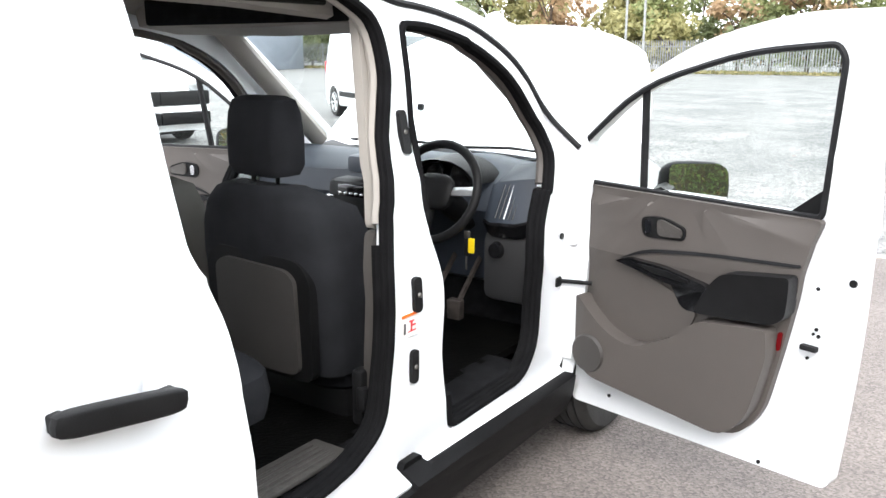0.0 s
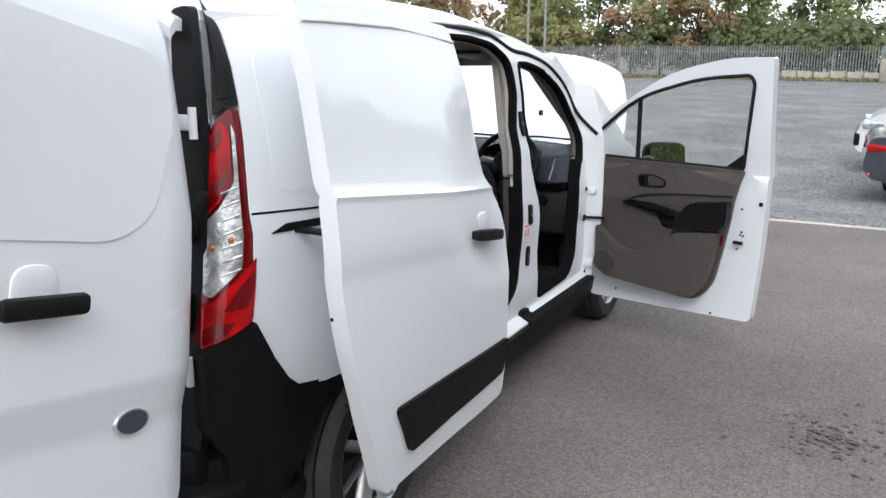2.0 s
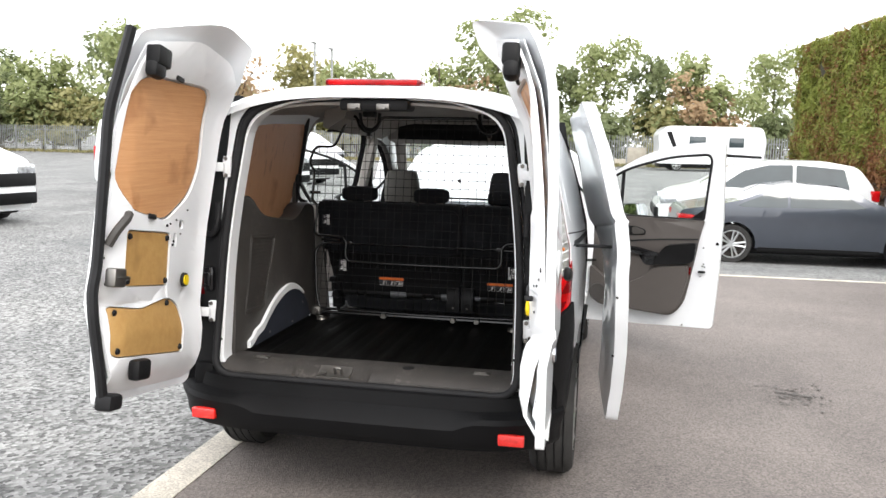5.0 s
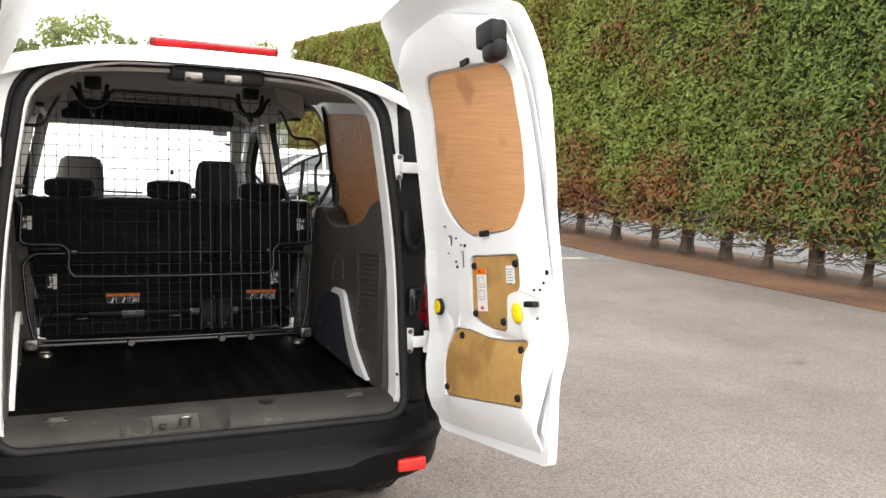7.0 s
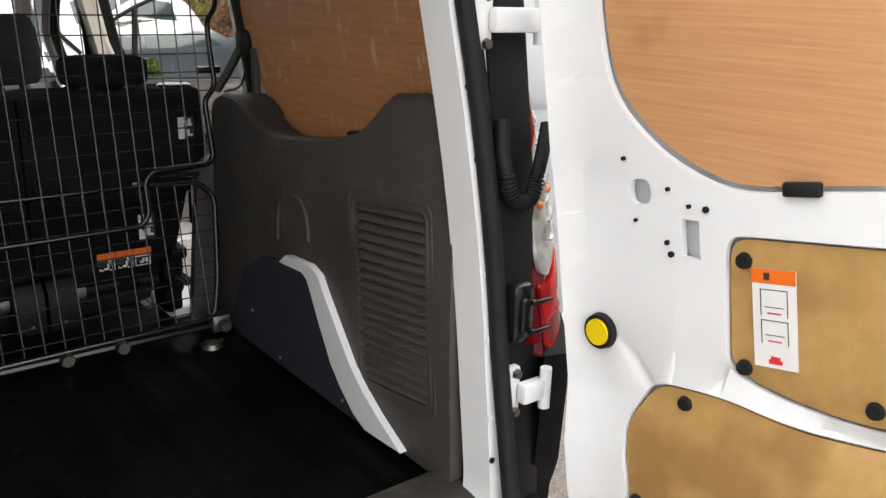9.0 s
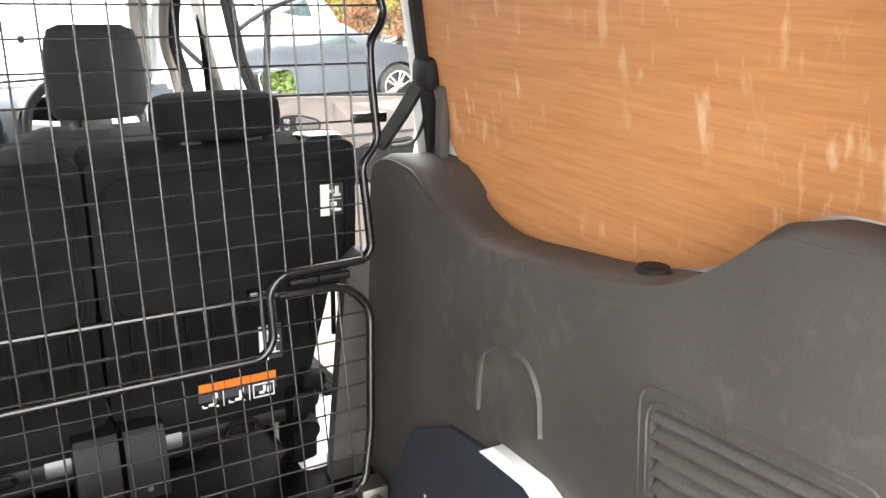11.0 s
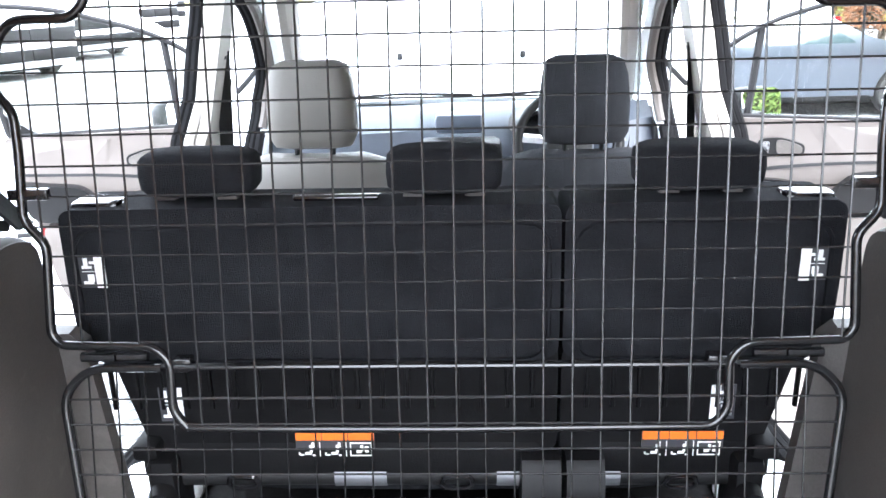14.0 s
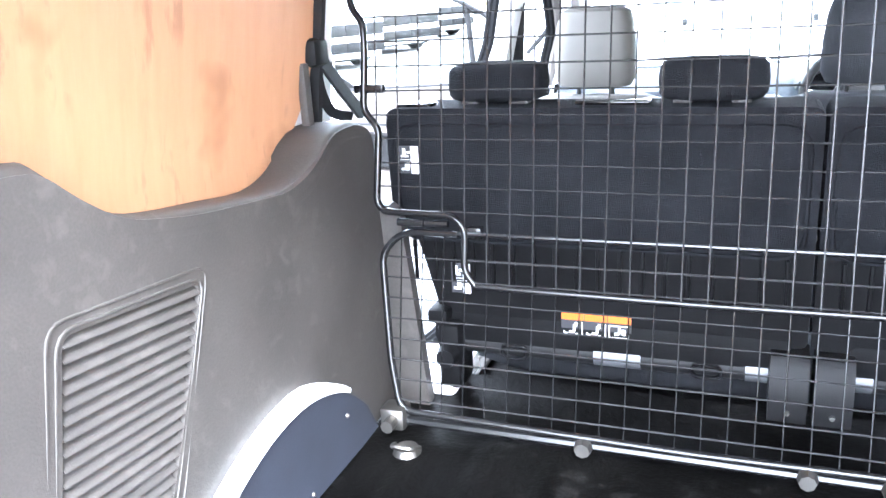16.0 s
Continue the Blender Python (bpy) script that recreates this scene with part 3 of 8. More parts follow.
# tail lamps with their lenses
for s in (1, -1):
    def lamp_at(off):
        def f(u, v):
            """u runs round the corner from the tail to the side."""
            a = min(max(u / 0.24, 0), 1) * math.pi / 2
            x0, y0, y1 = 0.79 - 0.079 * (v - 0.87), 0.04 + 0.20 * (v - 0.87), 0.14 + 0.16 * (v - 0.92)
            x1 = half_width(y1, v) - 0.004
            return (s * (x0 + (x1 - x0) * math.sin(a) + off * math.sin(a)), y0 + (y1 - y0) * (1 - math.cos(a)) - off * math.cos(a), v)
        return f
    cuts, vlev = span(0.02, 0.24, 11), span(0.90, 1.78, 22)
    inn = lambda u, v: (-s * 0.6, 0.8, 0)
    bm = flat(rounded([(0.0, 0.865), (0.25, 0.935), (0.25, 1.50), (0.16, 1.505), (0.075, 1.475), (0.0, 1.42)], 0.015), (), cuts, vlev)
    lamp = part("tail_lamp", bend(bm, lamp_at(0.0), 0.04, inn), RED_DARK, VAN, "red and clear tail lamp")
    for nm, poly, mt in (
        ("upper_lens", [(0.012, 1.225), (0.08, 1.265), (0.140, 1.325), (0.145, 1.44), (0.115, 1.475), (0.07, 1.455), (0.012, 1.40)], RED_LENS),
        ("clear_lens", [(0.015, 1.03), (0.05, 1.02), (0.168, 1.10), (0.176, 1.44), (0.158, 1.47), (0.152, 1.32), (0.080, 1.252), (0.015, 1.212)], CLEAR_LENS),
        ("lower_lens", [(0.012, 0.885), (0.235, 0.95), (0.24, 1.12), (0.19, 1.095), (0.05, 1.005), (0.012, 1.01)], RED_LENS),
    ):
        bm = flat(rounded(poly, 0.012), (), cuts, vlev)
        part(nm, bend(bm, lamp_at(0.008), 0.007, inn), mt, lamp)
    for poly in ([(0.018, 1.235), (0.075, 1.272), (0.130, 1.332), (0.128, 1.352), (0.06, 1.315), (0.018, 1.30)], [(0.02, 1.395), (0.07, 1.395), (0.11, 1.43), (0.10, 1.46), (0.07, 1.445)], [(0.02, 0.895), (0.12, 0.925), (0.15, 0.955), (0.06, 0.95), (0.02, 0.94)], [(0.10, 0.985), (0.20, 0.99), (0.228, 1.05), (0.225, 1.09), (0.16, 1.05)]):
        bm = flat(rounded(poly, 0.006), (), cuts, vlev)
        part("lens_facet", bend(bm, lamp_at(0.0095), 0.003, inn), RED_DARK, lamp)
    for u in (0.05, 0.12):
        bm = bmesh.new()
        p = Vector(lamp_at(0.006)(u, 1.15 + 0.02 * (u > 0.1)))
        bmesh.ops.create_uvsphere(bm, u_segments=12, v_segments=8, radius=0.0085, matrix=Matrix.Translation(p))
        part("bulb", bm, AMBER, lamp)
    for v in span(1.06, 1.27, 6):
        bm = bmesh.new()
        tube(bm, [lamp_at(0.009)(u, v + 0.22 * u) for u in span(0.09, 0.165, 4)], 0.003, 5)
        part("lens_rib", bm, CLEAR_LENS, lamp)
    # the lamp's inner flank, seen in the gap beside the open door
    bm = bmesh.new()
    skin(bm, [[Vector(lamp_at(0.0)(0.004, v)) + Vector((s * dx, dy, 0)) for dx, dy in ((0.0, 0.0), (-0.035, 0.008), (-0.035, 0.03), (0.0, 0.03))] for v in span(0.90, 1.42, 8)])
    part("lamp_flank", bm, RED_DARK, lamp)
    # black corner trim above the lamp
    bm = flat(rounded([(0.06, 1.485), (0.155, 1.517), (0.235, 1.51), (0.225, 1.72), (0.17, 1.79), (0.085, 1.80)], 0.02), (), cuts, vlev)
    trim = part("corner_trim", bend(bm, lamp_at(0.006), 0.03, inn), BLACK, VAN)
    bm = flat(rounded([(0.10, 1.53), (0.20, 1.54), (0.195, 1.70), (0.12, 1.77)], 0.02), (), cuts, vlev)
    part("inset_panel", bend(bm, lamp_at(0.010), 0.005, inn), BLACK, trim)

# rear bumper: black, with a step, wrapping round to the wheel arches
bm = bmesh.new()
secs = []
PROF = [(0.0, 0.335), (0.012, 0.355), (0.02, 0.40), (0.03, 0.455), (0.018, 0.475), (-0.04, 0.49), (-0.05, 0.545), (-0.09, 0.56), (-0.14, 0.56), (-0.14, 0.335)]
for i in range(-20, 21):
    f = i / 20
    x = f * 0.865
    back = -0.105 + 0.20 * abs(f) ** 8
    ring = []
    low = 0.03 * min(max((0.50 - abs(x)) / 0.07, 0), 1)
    for d, z in PROF:
        ring.append((x * (1 + 0.02 * (z > 0.4) * (z < 0.48)), back - d, z + 0.015 * abs(f) ** 3 - low * (0.39 < z < 0.485)))
    secs.append(ring)
skin(bm, secs)
bumper = part("rear_bumper", bm, BUMPER, VAN, "grained black rear bumper with a long step")
for s in (1, -1):
    poly = [(0.08, 0.335), (0.335, 0.335)] + arch(REAR_Y, 0.31, 0.415, 175, 120, 8) + [(0.60, 0.655), (0.45, 0.678), (0.315, 0.705), (0.265, 0.745), (0.205, 0.825), (0.145, 0.945), (0.03, 0.882), (0.03, 0.66), (0.07, 0.57)]
    bm = flat(poly, (), (0.02, 0.06, 0.1, 0.15, 0.2, 0.3, 0.4), (0.4, 0.46, 0.5, 0.6, 0.7, 0.8))

    def corner(u, v):
        a = min(max((u + 0.06) / 0.24, 0), 1)
        lip = 0.010 * math.exp(-((v - 0.455) / 0.03) ** 2)
        x = half_width(0.6, v) - 0.006 - 0.20 * (1 - a) ** 2 + lip - 0.03 * max(0, (0.5 - v) / 0.16)
        return (s * x, u - (0.03 + lip) * (1 - a), v)
    part("bumper_corner", bend(bm, corner, 0.05, lambda u, v: (-s, 0.3, 0)), BUMPER, VAN)
    bm = bmesh.new()
    box(bm, s * 0.625, s * 0.735, -0.124, -0.094, 0.378, 0.425, 0.006)
    part("reflector", bm, REFLECT, bumper, "small red rectangular reflector")
    # grey bracket beside the door's foot
    bm = bmesh.new()
    box(bm, s * 0.685, s * 0.79, -0.005, 0.08, 0.46, 0.60, 0.03)
    part("pillar_foot", bm, BUMPER, VAN)

# high stop lamp
bm = bmesh.new()
box(bm, -0.215, 0.215, 0.145, 0.25, 1.838, 1.872, 0.012)
stop = part("high_stop_lamp", bm, RED_DARK, VAN, "long red high-level stop lamp")
bm = bmesh.new()
box(bm, -0.20, 0.20, 0.138, 0.18, 1.845, 1.866, 0.006)
part("lens", bm, RED_LENS, stop)

# roof latch block with two strikers
bm = bmesh.new()
box(bm, -0.145, 0.165, 0.13, 0.27, 1.735, 1.785, 0.014)
latchb = part("latch_block", bm, BLACK, VAN)
for x in (-0.075, 0.055):
    bm = bmesh.new()
    box(bm, x - 0.03, x + 0.03, 0.118, 0.14, 1.735, 1.765, 0.006)
    tube(bm, soft_line([(x - 0.02, 0.12, 1.742), (x - 0.015, 0.095, 1.742), (x + 0.015, 0.095, 1.742), (x + 0.02, 0.12, 1.742)], 0.01), 0.005, 6)
    part("striker", bm, STEEL, latchb)

# ---- load bay ----
bm = bmesh.new()
secs = []
for y in span(0.16, 3.35, 36):
    ring = []
    for i in range(97):
        x = -0.66 + 1.32 * i / 96
        rib = 0.006 * (1 if math.sin(x * 46) > 0.35 else 0) if 0.22 < y < 1.08 else 0
        wear = 0.002 * noise.noise(Vector((x * 9, y * 9, 0)))
        drop = 0.16 * min(max((y - 1.42) / 0.12, 0), 1)
        ring.append((x, y, 0.585 + rib + wear - drop))
    secs.append(ring)
skin(bm, secs, cap=False, closed=False)
got = bmesh.ops.extrude_face_region(bm, geom=bm.faces[:])
bmesh.ops.translate(bm, verts=[e for e in got["geom"] if isinstance(e, bmesh.types.BMVert)], vec=(0, 0, -0.03))
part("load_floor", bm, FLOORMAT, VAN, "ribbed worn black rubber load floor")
bm = bmesh.new()
box(bm, -0.84, 0.84, 0.2, 4.3, 0.28, 0.345, 0.02)
part("underbody", bm, BLACK, VAN)
for s in (1, -1):
    # inner step of the sliding door opening
    bm = bmesh.new()
    box(bm, s * 0.62, s * 0.775, 1.22, 3.0, 0.35, 0.425, 0.012)
    part("step_well", bm, CARPET, VAN)
    bm = bmesh.new()
    box(bm, s * 0.63, s * 0.76, 1.26, 1.62, 0.43, 0.56, 0.03)
    part("step_box", bm, WHITE_IN, VAN)
    # inner wheel housing, dark
    for wy in (REAR_Y, FRONT_Y):
        bm = bmesh.new()
        secs = [[(s * x, wy + r * math.cos(a), 0.33 + r * math.sin(a)) for a in [math.pi * k / 12 for k in range(13)]] for x, r in ((0.84, 0.40), (0.665, 0.40))]
        skin(bm, secs, cap=False, closed=False)
        bm.faces.new([bm.verts.new((s * 0.665, wy + 0.40 * math.cos(math.pi * k / 12), 0.33 + 0.40 * math.sin(math.pi * k / 12))) for k in range(13)])
        part("wheel_housing", bm, BLACK, VAN)

bm = bmesh.new()
secs = []
for i in range(61):
    x = -0.67 + 1.34 * i / 60
    dip = 0.028 if -0.30 < x < 0.03 else 0.0
    secs.append([(x, 0.19, 0.603), (x, 0.175, 0.612), (x, 0.09, 0.610 - dip * 0.3), (x, 0.045, 0.604 - dip), (x, 0.012, 0.592 - dip), (x, -0.012, 0.575 - dip * 0.6), (x, -0.015, 0.545), (x, 0.02, 0.54), (x, 0.19, 0.565)])
skin(bm, secs)
sill = part("sill_trim", bm, SILL, VAN, "scuffed grey plastic load sill trim")
bm = bmesh.new()
skin(bm, [[(x, 0.080, 0.6025), (x, 0.045, 0.5825), (x, 0.014, 0.571), (x, 0.014, 0.56), (x, 0.08, 0.585)] for x in (-0.205, -0.2, -0.06, -0.055)])
tube(bm, soft_line([(-0.12, 0.02, 0.585), (-0.12, 0.005, 0.615), (-0.09, 0.005, 0.615), (-0.09, 0.02, 0.585)], 0.01), 0.006, 8)
disc(bm, 0.012, 0.012, 0.008, pose(-0.175, 0.028, 0.580, 0), 12)
part("striker_plate", bm, STEEL, sill, "worn steel latch striker plate")
for x in (-0.50, 0.52):
    bm = bmesh.new()
    box(bm, x - 0.035, x + 0.035, 0.085, 0.125, 0.607, 0.614, 0.003)
    tube(bm, soft_line([(x - 0.028, 0.095, 0.615), (x - 0.025, 0.075, 0.622), (x + 0.025, 0.075, 0.622), (x + 0.028, 0.095, 0.615)], 0.01), 0.004, 6)
    part("lashing_eye", bm, STEEL, sill)
bm = bmesh.new()
disc(bm, 0.03, 0.024, 0.004, pose(0.19, 0.11, 0.609), 16)
part("grommet", bm, RUBBER, sill)

def flowing(pts, n=3):
    """A smooth line through the points."""
    out = []
    for i in range(len(pts) - 1):
        a, b, c, d = [Vector(pts[min(max(j, 0), len(pts) - 1)]) for j in (i - 1, i, i + 1, i + 2)]
        for k in range(n):
            t = k / n
            q = 0.5 * (2 * b + (c - a) * t + (2 * a - 5 * b + 4 * c - d) * t * t + (3 * b - a - 3 * c + d) * t ** 3)
            out.append((q.x, q.y))
    return out + [tuple(pts[-1])]


for s in (1, -1):
    def wall(off=0.0):
        """Inner trim: nearly upright, leaning out a little towards the top, swelling over the wheel."""
        return lambda y, z: (s * (0.645 + 0.05 * max(0, z - 0.9) ** 1.2 + 0.06 * max(0, (y - 1.02)) + off), y + 0.05 * max(0, z - 0.6) * max(0, 1 - (y - 0.13) / 0.5), z)
    out = lambda y, z: (s, 0, 0)
    poly = rounded([(0.125, 0.60, 0.02), (1.22, 0.60, 0.02), (1.235, 1.21, 0.04), (1.16, 1.235, 0.03), (1.05, 1.235, 0.04), (0.96, 1.185, 0.05), (0.87, 1.166, 0.06), (0.62, 1.195, 0.1), (0.48, 1.226, 0.05), (0.41, 1.270, 0.04), (0.355, 1.316, 0.03), (0.13, 1.33, 0.03)], 0.02)
    vent = [(0.19, 0.74), (0.425, 0.71), (0.475, 1.095), (0.215, 1.12)] if s > 0 else [(0.245, 0.79), (0.44, 0.78), (0.605, 1.10), (0.335, 1.125)]
    bm = flat(poly, [rounded(vent, 0.02)], span(0.2, 1.2, 10), span(0.7, 1.2, 8))
    trim = part("side_trim", bend(bm, wall(), 0.03, out), TRIM, VAN, "scratched dark grey plastic load bay trim")
    # recessed louvres
    bm = flat(rounded(vent, 0.02), (), (0.3, 0.4), (0.9, 1.0))
    part("vent_backing", bend(bm, wall(0.014), 0.01, out), TRIM, trim)
    bm = bmesh.new()
    for grow in (0.008, 0.021):
        mid_y, mid_z = sum(y for y, z in vent) / 4, sum(z for y, z in vent) / 4
        rim = [(y + math.copysign(grow, y - mid_y), z + math.copysign(grow, z - mid_z)) for y, z in vent]
        bm = bmesh.new()
        tube(bm, [wall(-0.0005)(y, z) for y, z in rounded(rim, 0.03)], 0.0022, 6, True)
        part("vent_rim", bm, TRIM, trim)
    for k in range(19):
        t = (k + 0.5) / 19
        (ya, za), (yb, zb) = [(p[0] + (q[0] - p[0]) * t, p[1] + (q[1] - p[1]) * t) for p, q in ((vent[0], vent[3]), (vent[1], vent[2]))]
        bm = bmesh.new()
        skin(bm, [[wall(-0.001)(y, z - 0.0055), wall(0.0115)(y, z + 0.0095), wall(0.014)(y, z + 0.0095), wall(0.012)(y, z - 0.0065)] for y, z in ((ya + 0.002, za), (yb - 0.002, zb))])
        part("louvre", bm, TRIM, trim, smooth=0)
    # top ledge of the trim, turning out to the panel
    bm = bmesh.new()
    secs = []
    for y, z in flowing([(0.16, 1.330), (0.32, 1.326), (0.36, 1.314), (0.41, 1.270), (0.48, 1.230), (0.62, 1.199), (0.74, 1.183), (0.87, 1.168), (0.96, 1.186), (1.05, 1.235), (1.16, 1.237), (1.22, 1.217)]):
        p = Vector(wall()(y, z))
        e = 0.14 if y > 1.0 else 0.10
        secs.append([(p.x + s * 0.004, p.y, z - 0.055), (p.x - s * 0.0015, p.y, z - 0.03), (p.x - s * 0.0005, p.y, z - 0.012), (p.x + s * 0.006, p.y, z - 0.001), (p.x + s * 0.018, p.y, z + 0.005), (p.x + s * e, p.y, z - 0.002), (p.x + s * e, p.y, z - 0.04)])
    skin(bm, secs)
    part("trim_ledge", bm, TRIM, trim)
    if s > 0:
        bm = bmesh.new()
        disc(bm, 0.022, 0.018, 0.006, Matrix.Translation(wall(0.045)(0.545, 1.219)), 16)
        part("rubber_plug", bm, RUBBER, trim)
    # board over the wheel arch and its white edging
    if s < 0:
        board = [(0.33, 0.60)] + flowing([(0.415, 0.66), (0.49, 0.71), (0.575, 0.755), (0.68, 0.79), (0.78, 0.80), (0.87, 0.785), (0.96, 0.745), (1.04, 0.675)], 3) + [(1.085, 0.60)]
    if s > 0:
        board = [(0.40, 0.60), (0.446, 0.623), (0.50, 0.665), (0.54, 0.706), (0.59, 0.785), (0.626, 0.847), (0.645, 0.878), (0.67, 0.888), (0.78, 0.882), (0.88, 0.868), (1.0, 0.80), (1.08, 0.66), (1.10, 0.60)]
    bm = flat(board, (), span(0.4, 1.0, 6), (0.7, 0.8))
    brd = part("arch_cover", bend(bm, wall(-0.010), 0.009, out), BLUEBOARD, VAN, "dark blue-grey board over the wheel arch")
    edge = [(0.255, 0.605), (0.30, 0.618), (0.345, 0.645)] + board[1:-4]
    bm = bmesh.new()
    secs = []
    if s > 0:
        rim_in = [(0.40, 0.604), (0.446, 0.623), (0.50, 0.665), (0.54, 0.706), (0.59, 0.785), (0.626, 0.847), (0.645, 0.878), (0.67, 0.888), (0.78, 0.882)]
        rim_out = [(0.266, 0.612), (0.351, 0.657), (0.41, 0.695), (0.456, 0.733), (0.52, 0.81), (0.566, 0.865), (0.592, 0.90), (0.635, 0.914), (0.745, 0.908)]
        secs = [[wall(-0.018)(*a), wall(-0.018)(*b), wall(-0.001)(*b), wall(-0.001)(*a)] for a, b in zip(rim_in, rim_out)]
        edge = []
    for i, (y, z) in enumerate(edge):
        a = Vector(edge[max(i - 1, 0)])
        b = Vector(edge[min(i + 1, len(edge) - 1)])
        nrm = Vector((-(b - a).y, (b - a).x)).normalized()
        if i < 2:
            nrm = Vector((0, 1))
        wd = (0.026 if s > 0 else 0.034) * (1 - min(max((y - 0.80) / 0.22, 0), 0.9))
        y0, z0, y1, z1 = y, z, y + nrm.x * wd, z + nrm.y * wd
        secs.append([wall(-0.018)(y0, z0), wall(-0.018)(y1, z1), wall(-0.001)(y1, z1), wall(-0.001)(y0, z0)])
    skin(bm, secs)
    part("white_edging", bm, WHITE_IN, brd, "strip of white painted metal round the board")
    for y, z in ((0.95, 0.70), (0.80, 0.62), (0.50, 0.63)):
        bm = bmesh.new()
        bmesh.ops.create_uvsphere(bm, u_segments=8, v_segments=5, radius=0.005, matrix=Matrix.Translation(wall(-0.011)(y, z)))
        part("screw", bm, STEEL, brd)

    # forward return of the trim, beside the bench
    bm = bmesh.new()
    skin(bm, [[(s * x0, 1.225, z), (s * (x0 + 0.004), 1.262, z), (s * 0.72, 1.27, z), (s * 0.72, 1.225, z)] for z, x0 in ((0.57, 0.575), (0.70, 0.586), (0.90, 0.604), (1.03, 0.617), (1.05, 0.64))])
    part("trim_return", bm, TRIM, trim)
    if s > 0:
        bm = bmesh.new()
        tube(bm, soft_line([wall(0.0)(y, z) for y, z in ((0.815, 0.93), (0.815, 1.02), (0.785, 1.045), (0.705, 1.05), (0.675, 1.02), (0.665, 0.96))], 0.03), 0.006, 6)
        part("trim_bead", bm, TRIM, trim)

    # scuffed plywood in place of the side window
    def ply_at(off=0.0):
        return lambda y, z: (s * (0.765 - 0.17 * max(0, z - 1.22) + off), y + 0.05 * max(0, z - 0.6) * max(0, 1 - (y - 0.13) / 0.5), z)
    bm = flat(rounded([(0.24, 1.33, 0.04), (0.35, 1.33, 0.04), (0.42, 1.29, 0.05), (0.50, 1.226, 0.08), (0.62, 1.191, 0.1), (0.86, 1.156, 0.1), (0.95, 1.156, 0.06), (1.07, 1.218, 0.08), (1.145, 1.33, 0.1), (1.13, 1.70, 0.05), (0.75, 1.73, 0.03), (0.33, 1.715, 0.09), (0.24, 1.55, 0.1)], 0.05), (), span(0.3, 1.1, 8), span(1.25, 1.7, 6))
    part("plywood_panel", bend(bm, ply_at(), 0.006, out), PLY_SIDE if s > 0 else PLY_LIT, VAN, "scuffed reddish plywood lining where a side window would be")
    bm = flat([(0.13, 1.16), (1.24, 1.14), (1.24, 1.76), (0.16, 1.76)], [], span(0.3, 1.1, 4), (1.4, 1.6))
    part("inner_panel", bend(bm, ply_at(0.012), 0.008, out), WHITE_IN, VAN)
    # C pillar strip, black edge and belt
    bm = bmesh.new()
    secs = [[(s * (0.76 - 0.17 * (z - 1.22)) - s * 0.012, y0, z), (s * (0.76 - 0.17 * (z - 1.22)) - s * 0.012, y0 + 0.016, z), (s * (0.86 - 0.17 * (z - 1.22)), y0 + 0.03, z), (s * (0.86 - 0.17 * (z - 1.22)), y0, z)] for z, y0 in ((1.18, 1.155), (1.3, 1.145), (1.5, 1.14), (1.72, 1.135))]
    skin(bm, secs)
    part("pillar_edge", bm, RUBBER, VAN)
    bm = bmesh.new()
    box(bm, s * 0.734, s * 0.752, 1.095, 1.118, 1.19, 1.36, 0.004)
    part("belt_rail", bm, TRIM, VAN)
    belt = bmesh.new()
    skin(belt, [[p + Vector((0, -0.022, 0)) + o, p + Vector((0, 0.022, 0)) + o, p + Vector((0, 0.022, 0)) - o, p + Vector((0, -0.022, 0)) - o] for p, o in ((Vector((s * 0.735, 1.165, 1.365)), Vector((0.004, 0, 0))), (Vector((s * 0.715, 1.21, 1.295)), Vector((0.004, 0, 0))), (Vector((s * 0.69, 1.245, 1.235)), Vector((0.004, 0, 0))))])
    belt = part("rear_seat_belt", belt, RUBBER, VAN, "black rear seat belt on its pillar anchor")
    bm = bmesh.new()
    box(bm, s * 0.715, s * 0.752, 1.115, 1.175, 1.35, 1.405, 0.014)
    part("anchor_cover", bm, BLACK, belt)
    bm = bmesh.new()
    tube(bm, soft_line([(s * 0.748, 1.165, 1.36), (s * 0.755, 1.19, 1.29), (s * 0.745, 1.21, 1.245), (s * 0.72, 1.25, 1.235)], 0.05), 0.011, 6, flat_z=0.3)
    part("webbing", bm, RUBBER, belt)
    # B pillar inner trim and its belt
    for poly, mt in (([(2.15, 0.48), (2.42, 0.45), (2.40, 0.9), (2.36, 1.05), (2.19, 1.05), (2.165, 0.95)], TRIM), ([(2.195, 1.055), (2.36, 1.055), (2.37, 1.60), (2.28, 1.63), (2.22, 1.2)], TAUPE_LIGHT)):
        bm = flat(rounded(poly, 0.02), (), (2.2, 2.3), span(0.5, 1.6, 6))
        part("pillar_trim", bend(bm, side_at(s, -0.062), 0.03, lambda y, z: (-s, 0, 0)), mt, VAN)
    bm = bmesh.new()
    box(bm, s * 0.705, s * 0.745, 2.13, 2.185, 0.50, 0.665, 0.012)
    box(bm, s * 0.73, s * 0.76, 2.12, 2.15, 0.55, 0.62, 0.008)
    part("slide_lock", bm, BLACK, VAN)
    bm = bmesh.new()
    box(bm, s * 0.61, s * 0.74, 1.35, 2.08, 0.435, 0.452, 0.006)
    plate = part("step_plate", bm, TRIM, VAN)
    for k in range(5):
        bm = bmesh.new()
        box(bm, s * (0.635 + 0.02 * k), s * (0.643 + 0.02 * k), 1.40, 2.04, 0.45, 0.456, 0.002)
        part("rib", bm, TRIM, plate)
    bm = bmesh.new()
    tube(bm, soft_line([(s * 0.655, 2.33, 1.42), (s * 0.67, 2.32, 1.1), (s * 0.68, 2.30, 0.6)], 0.1), 0.022, 6, flat_z=0.15)
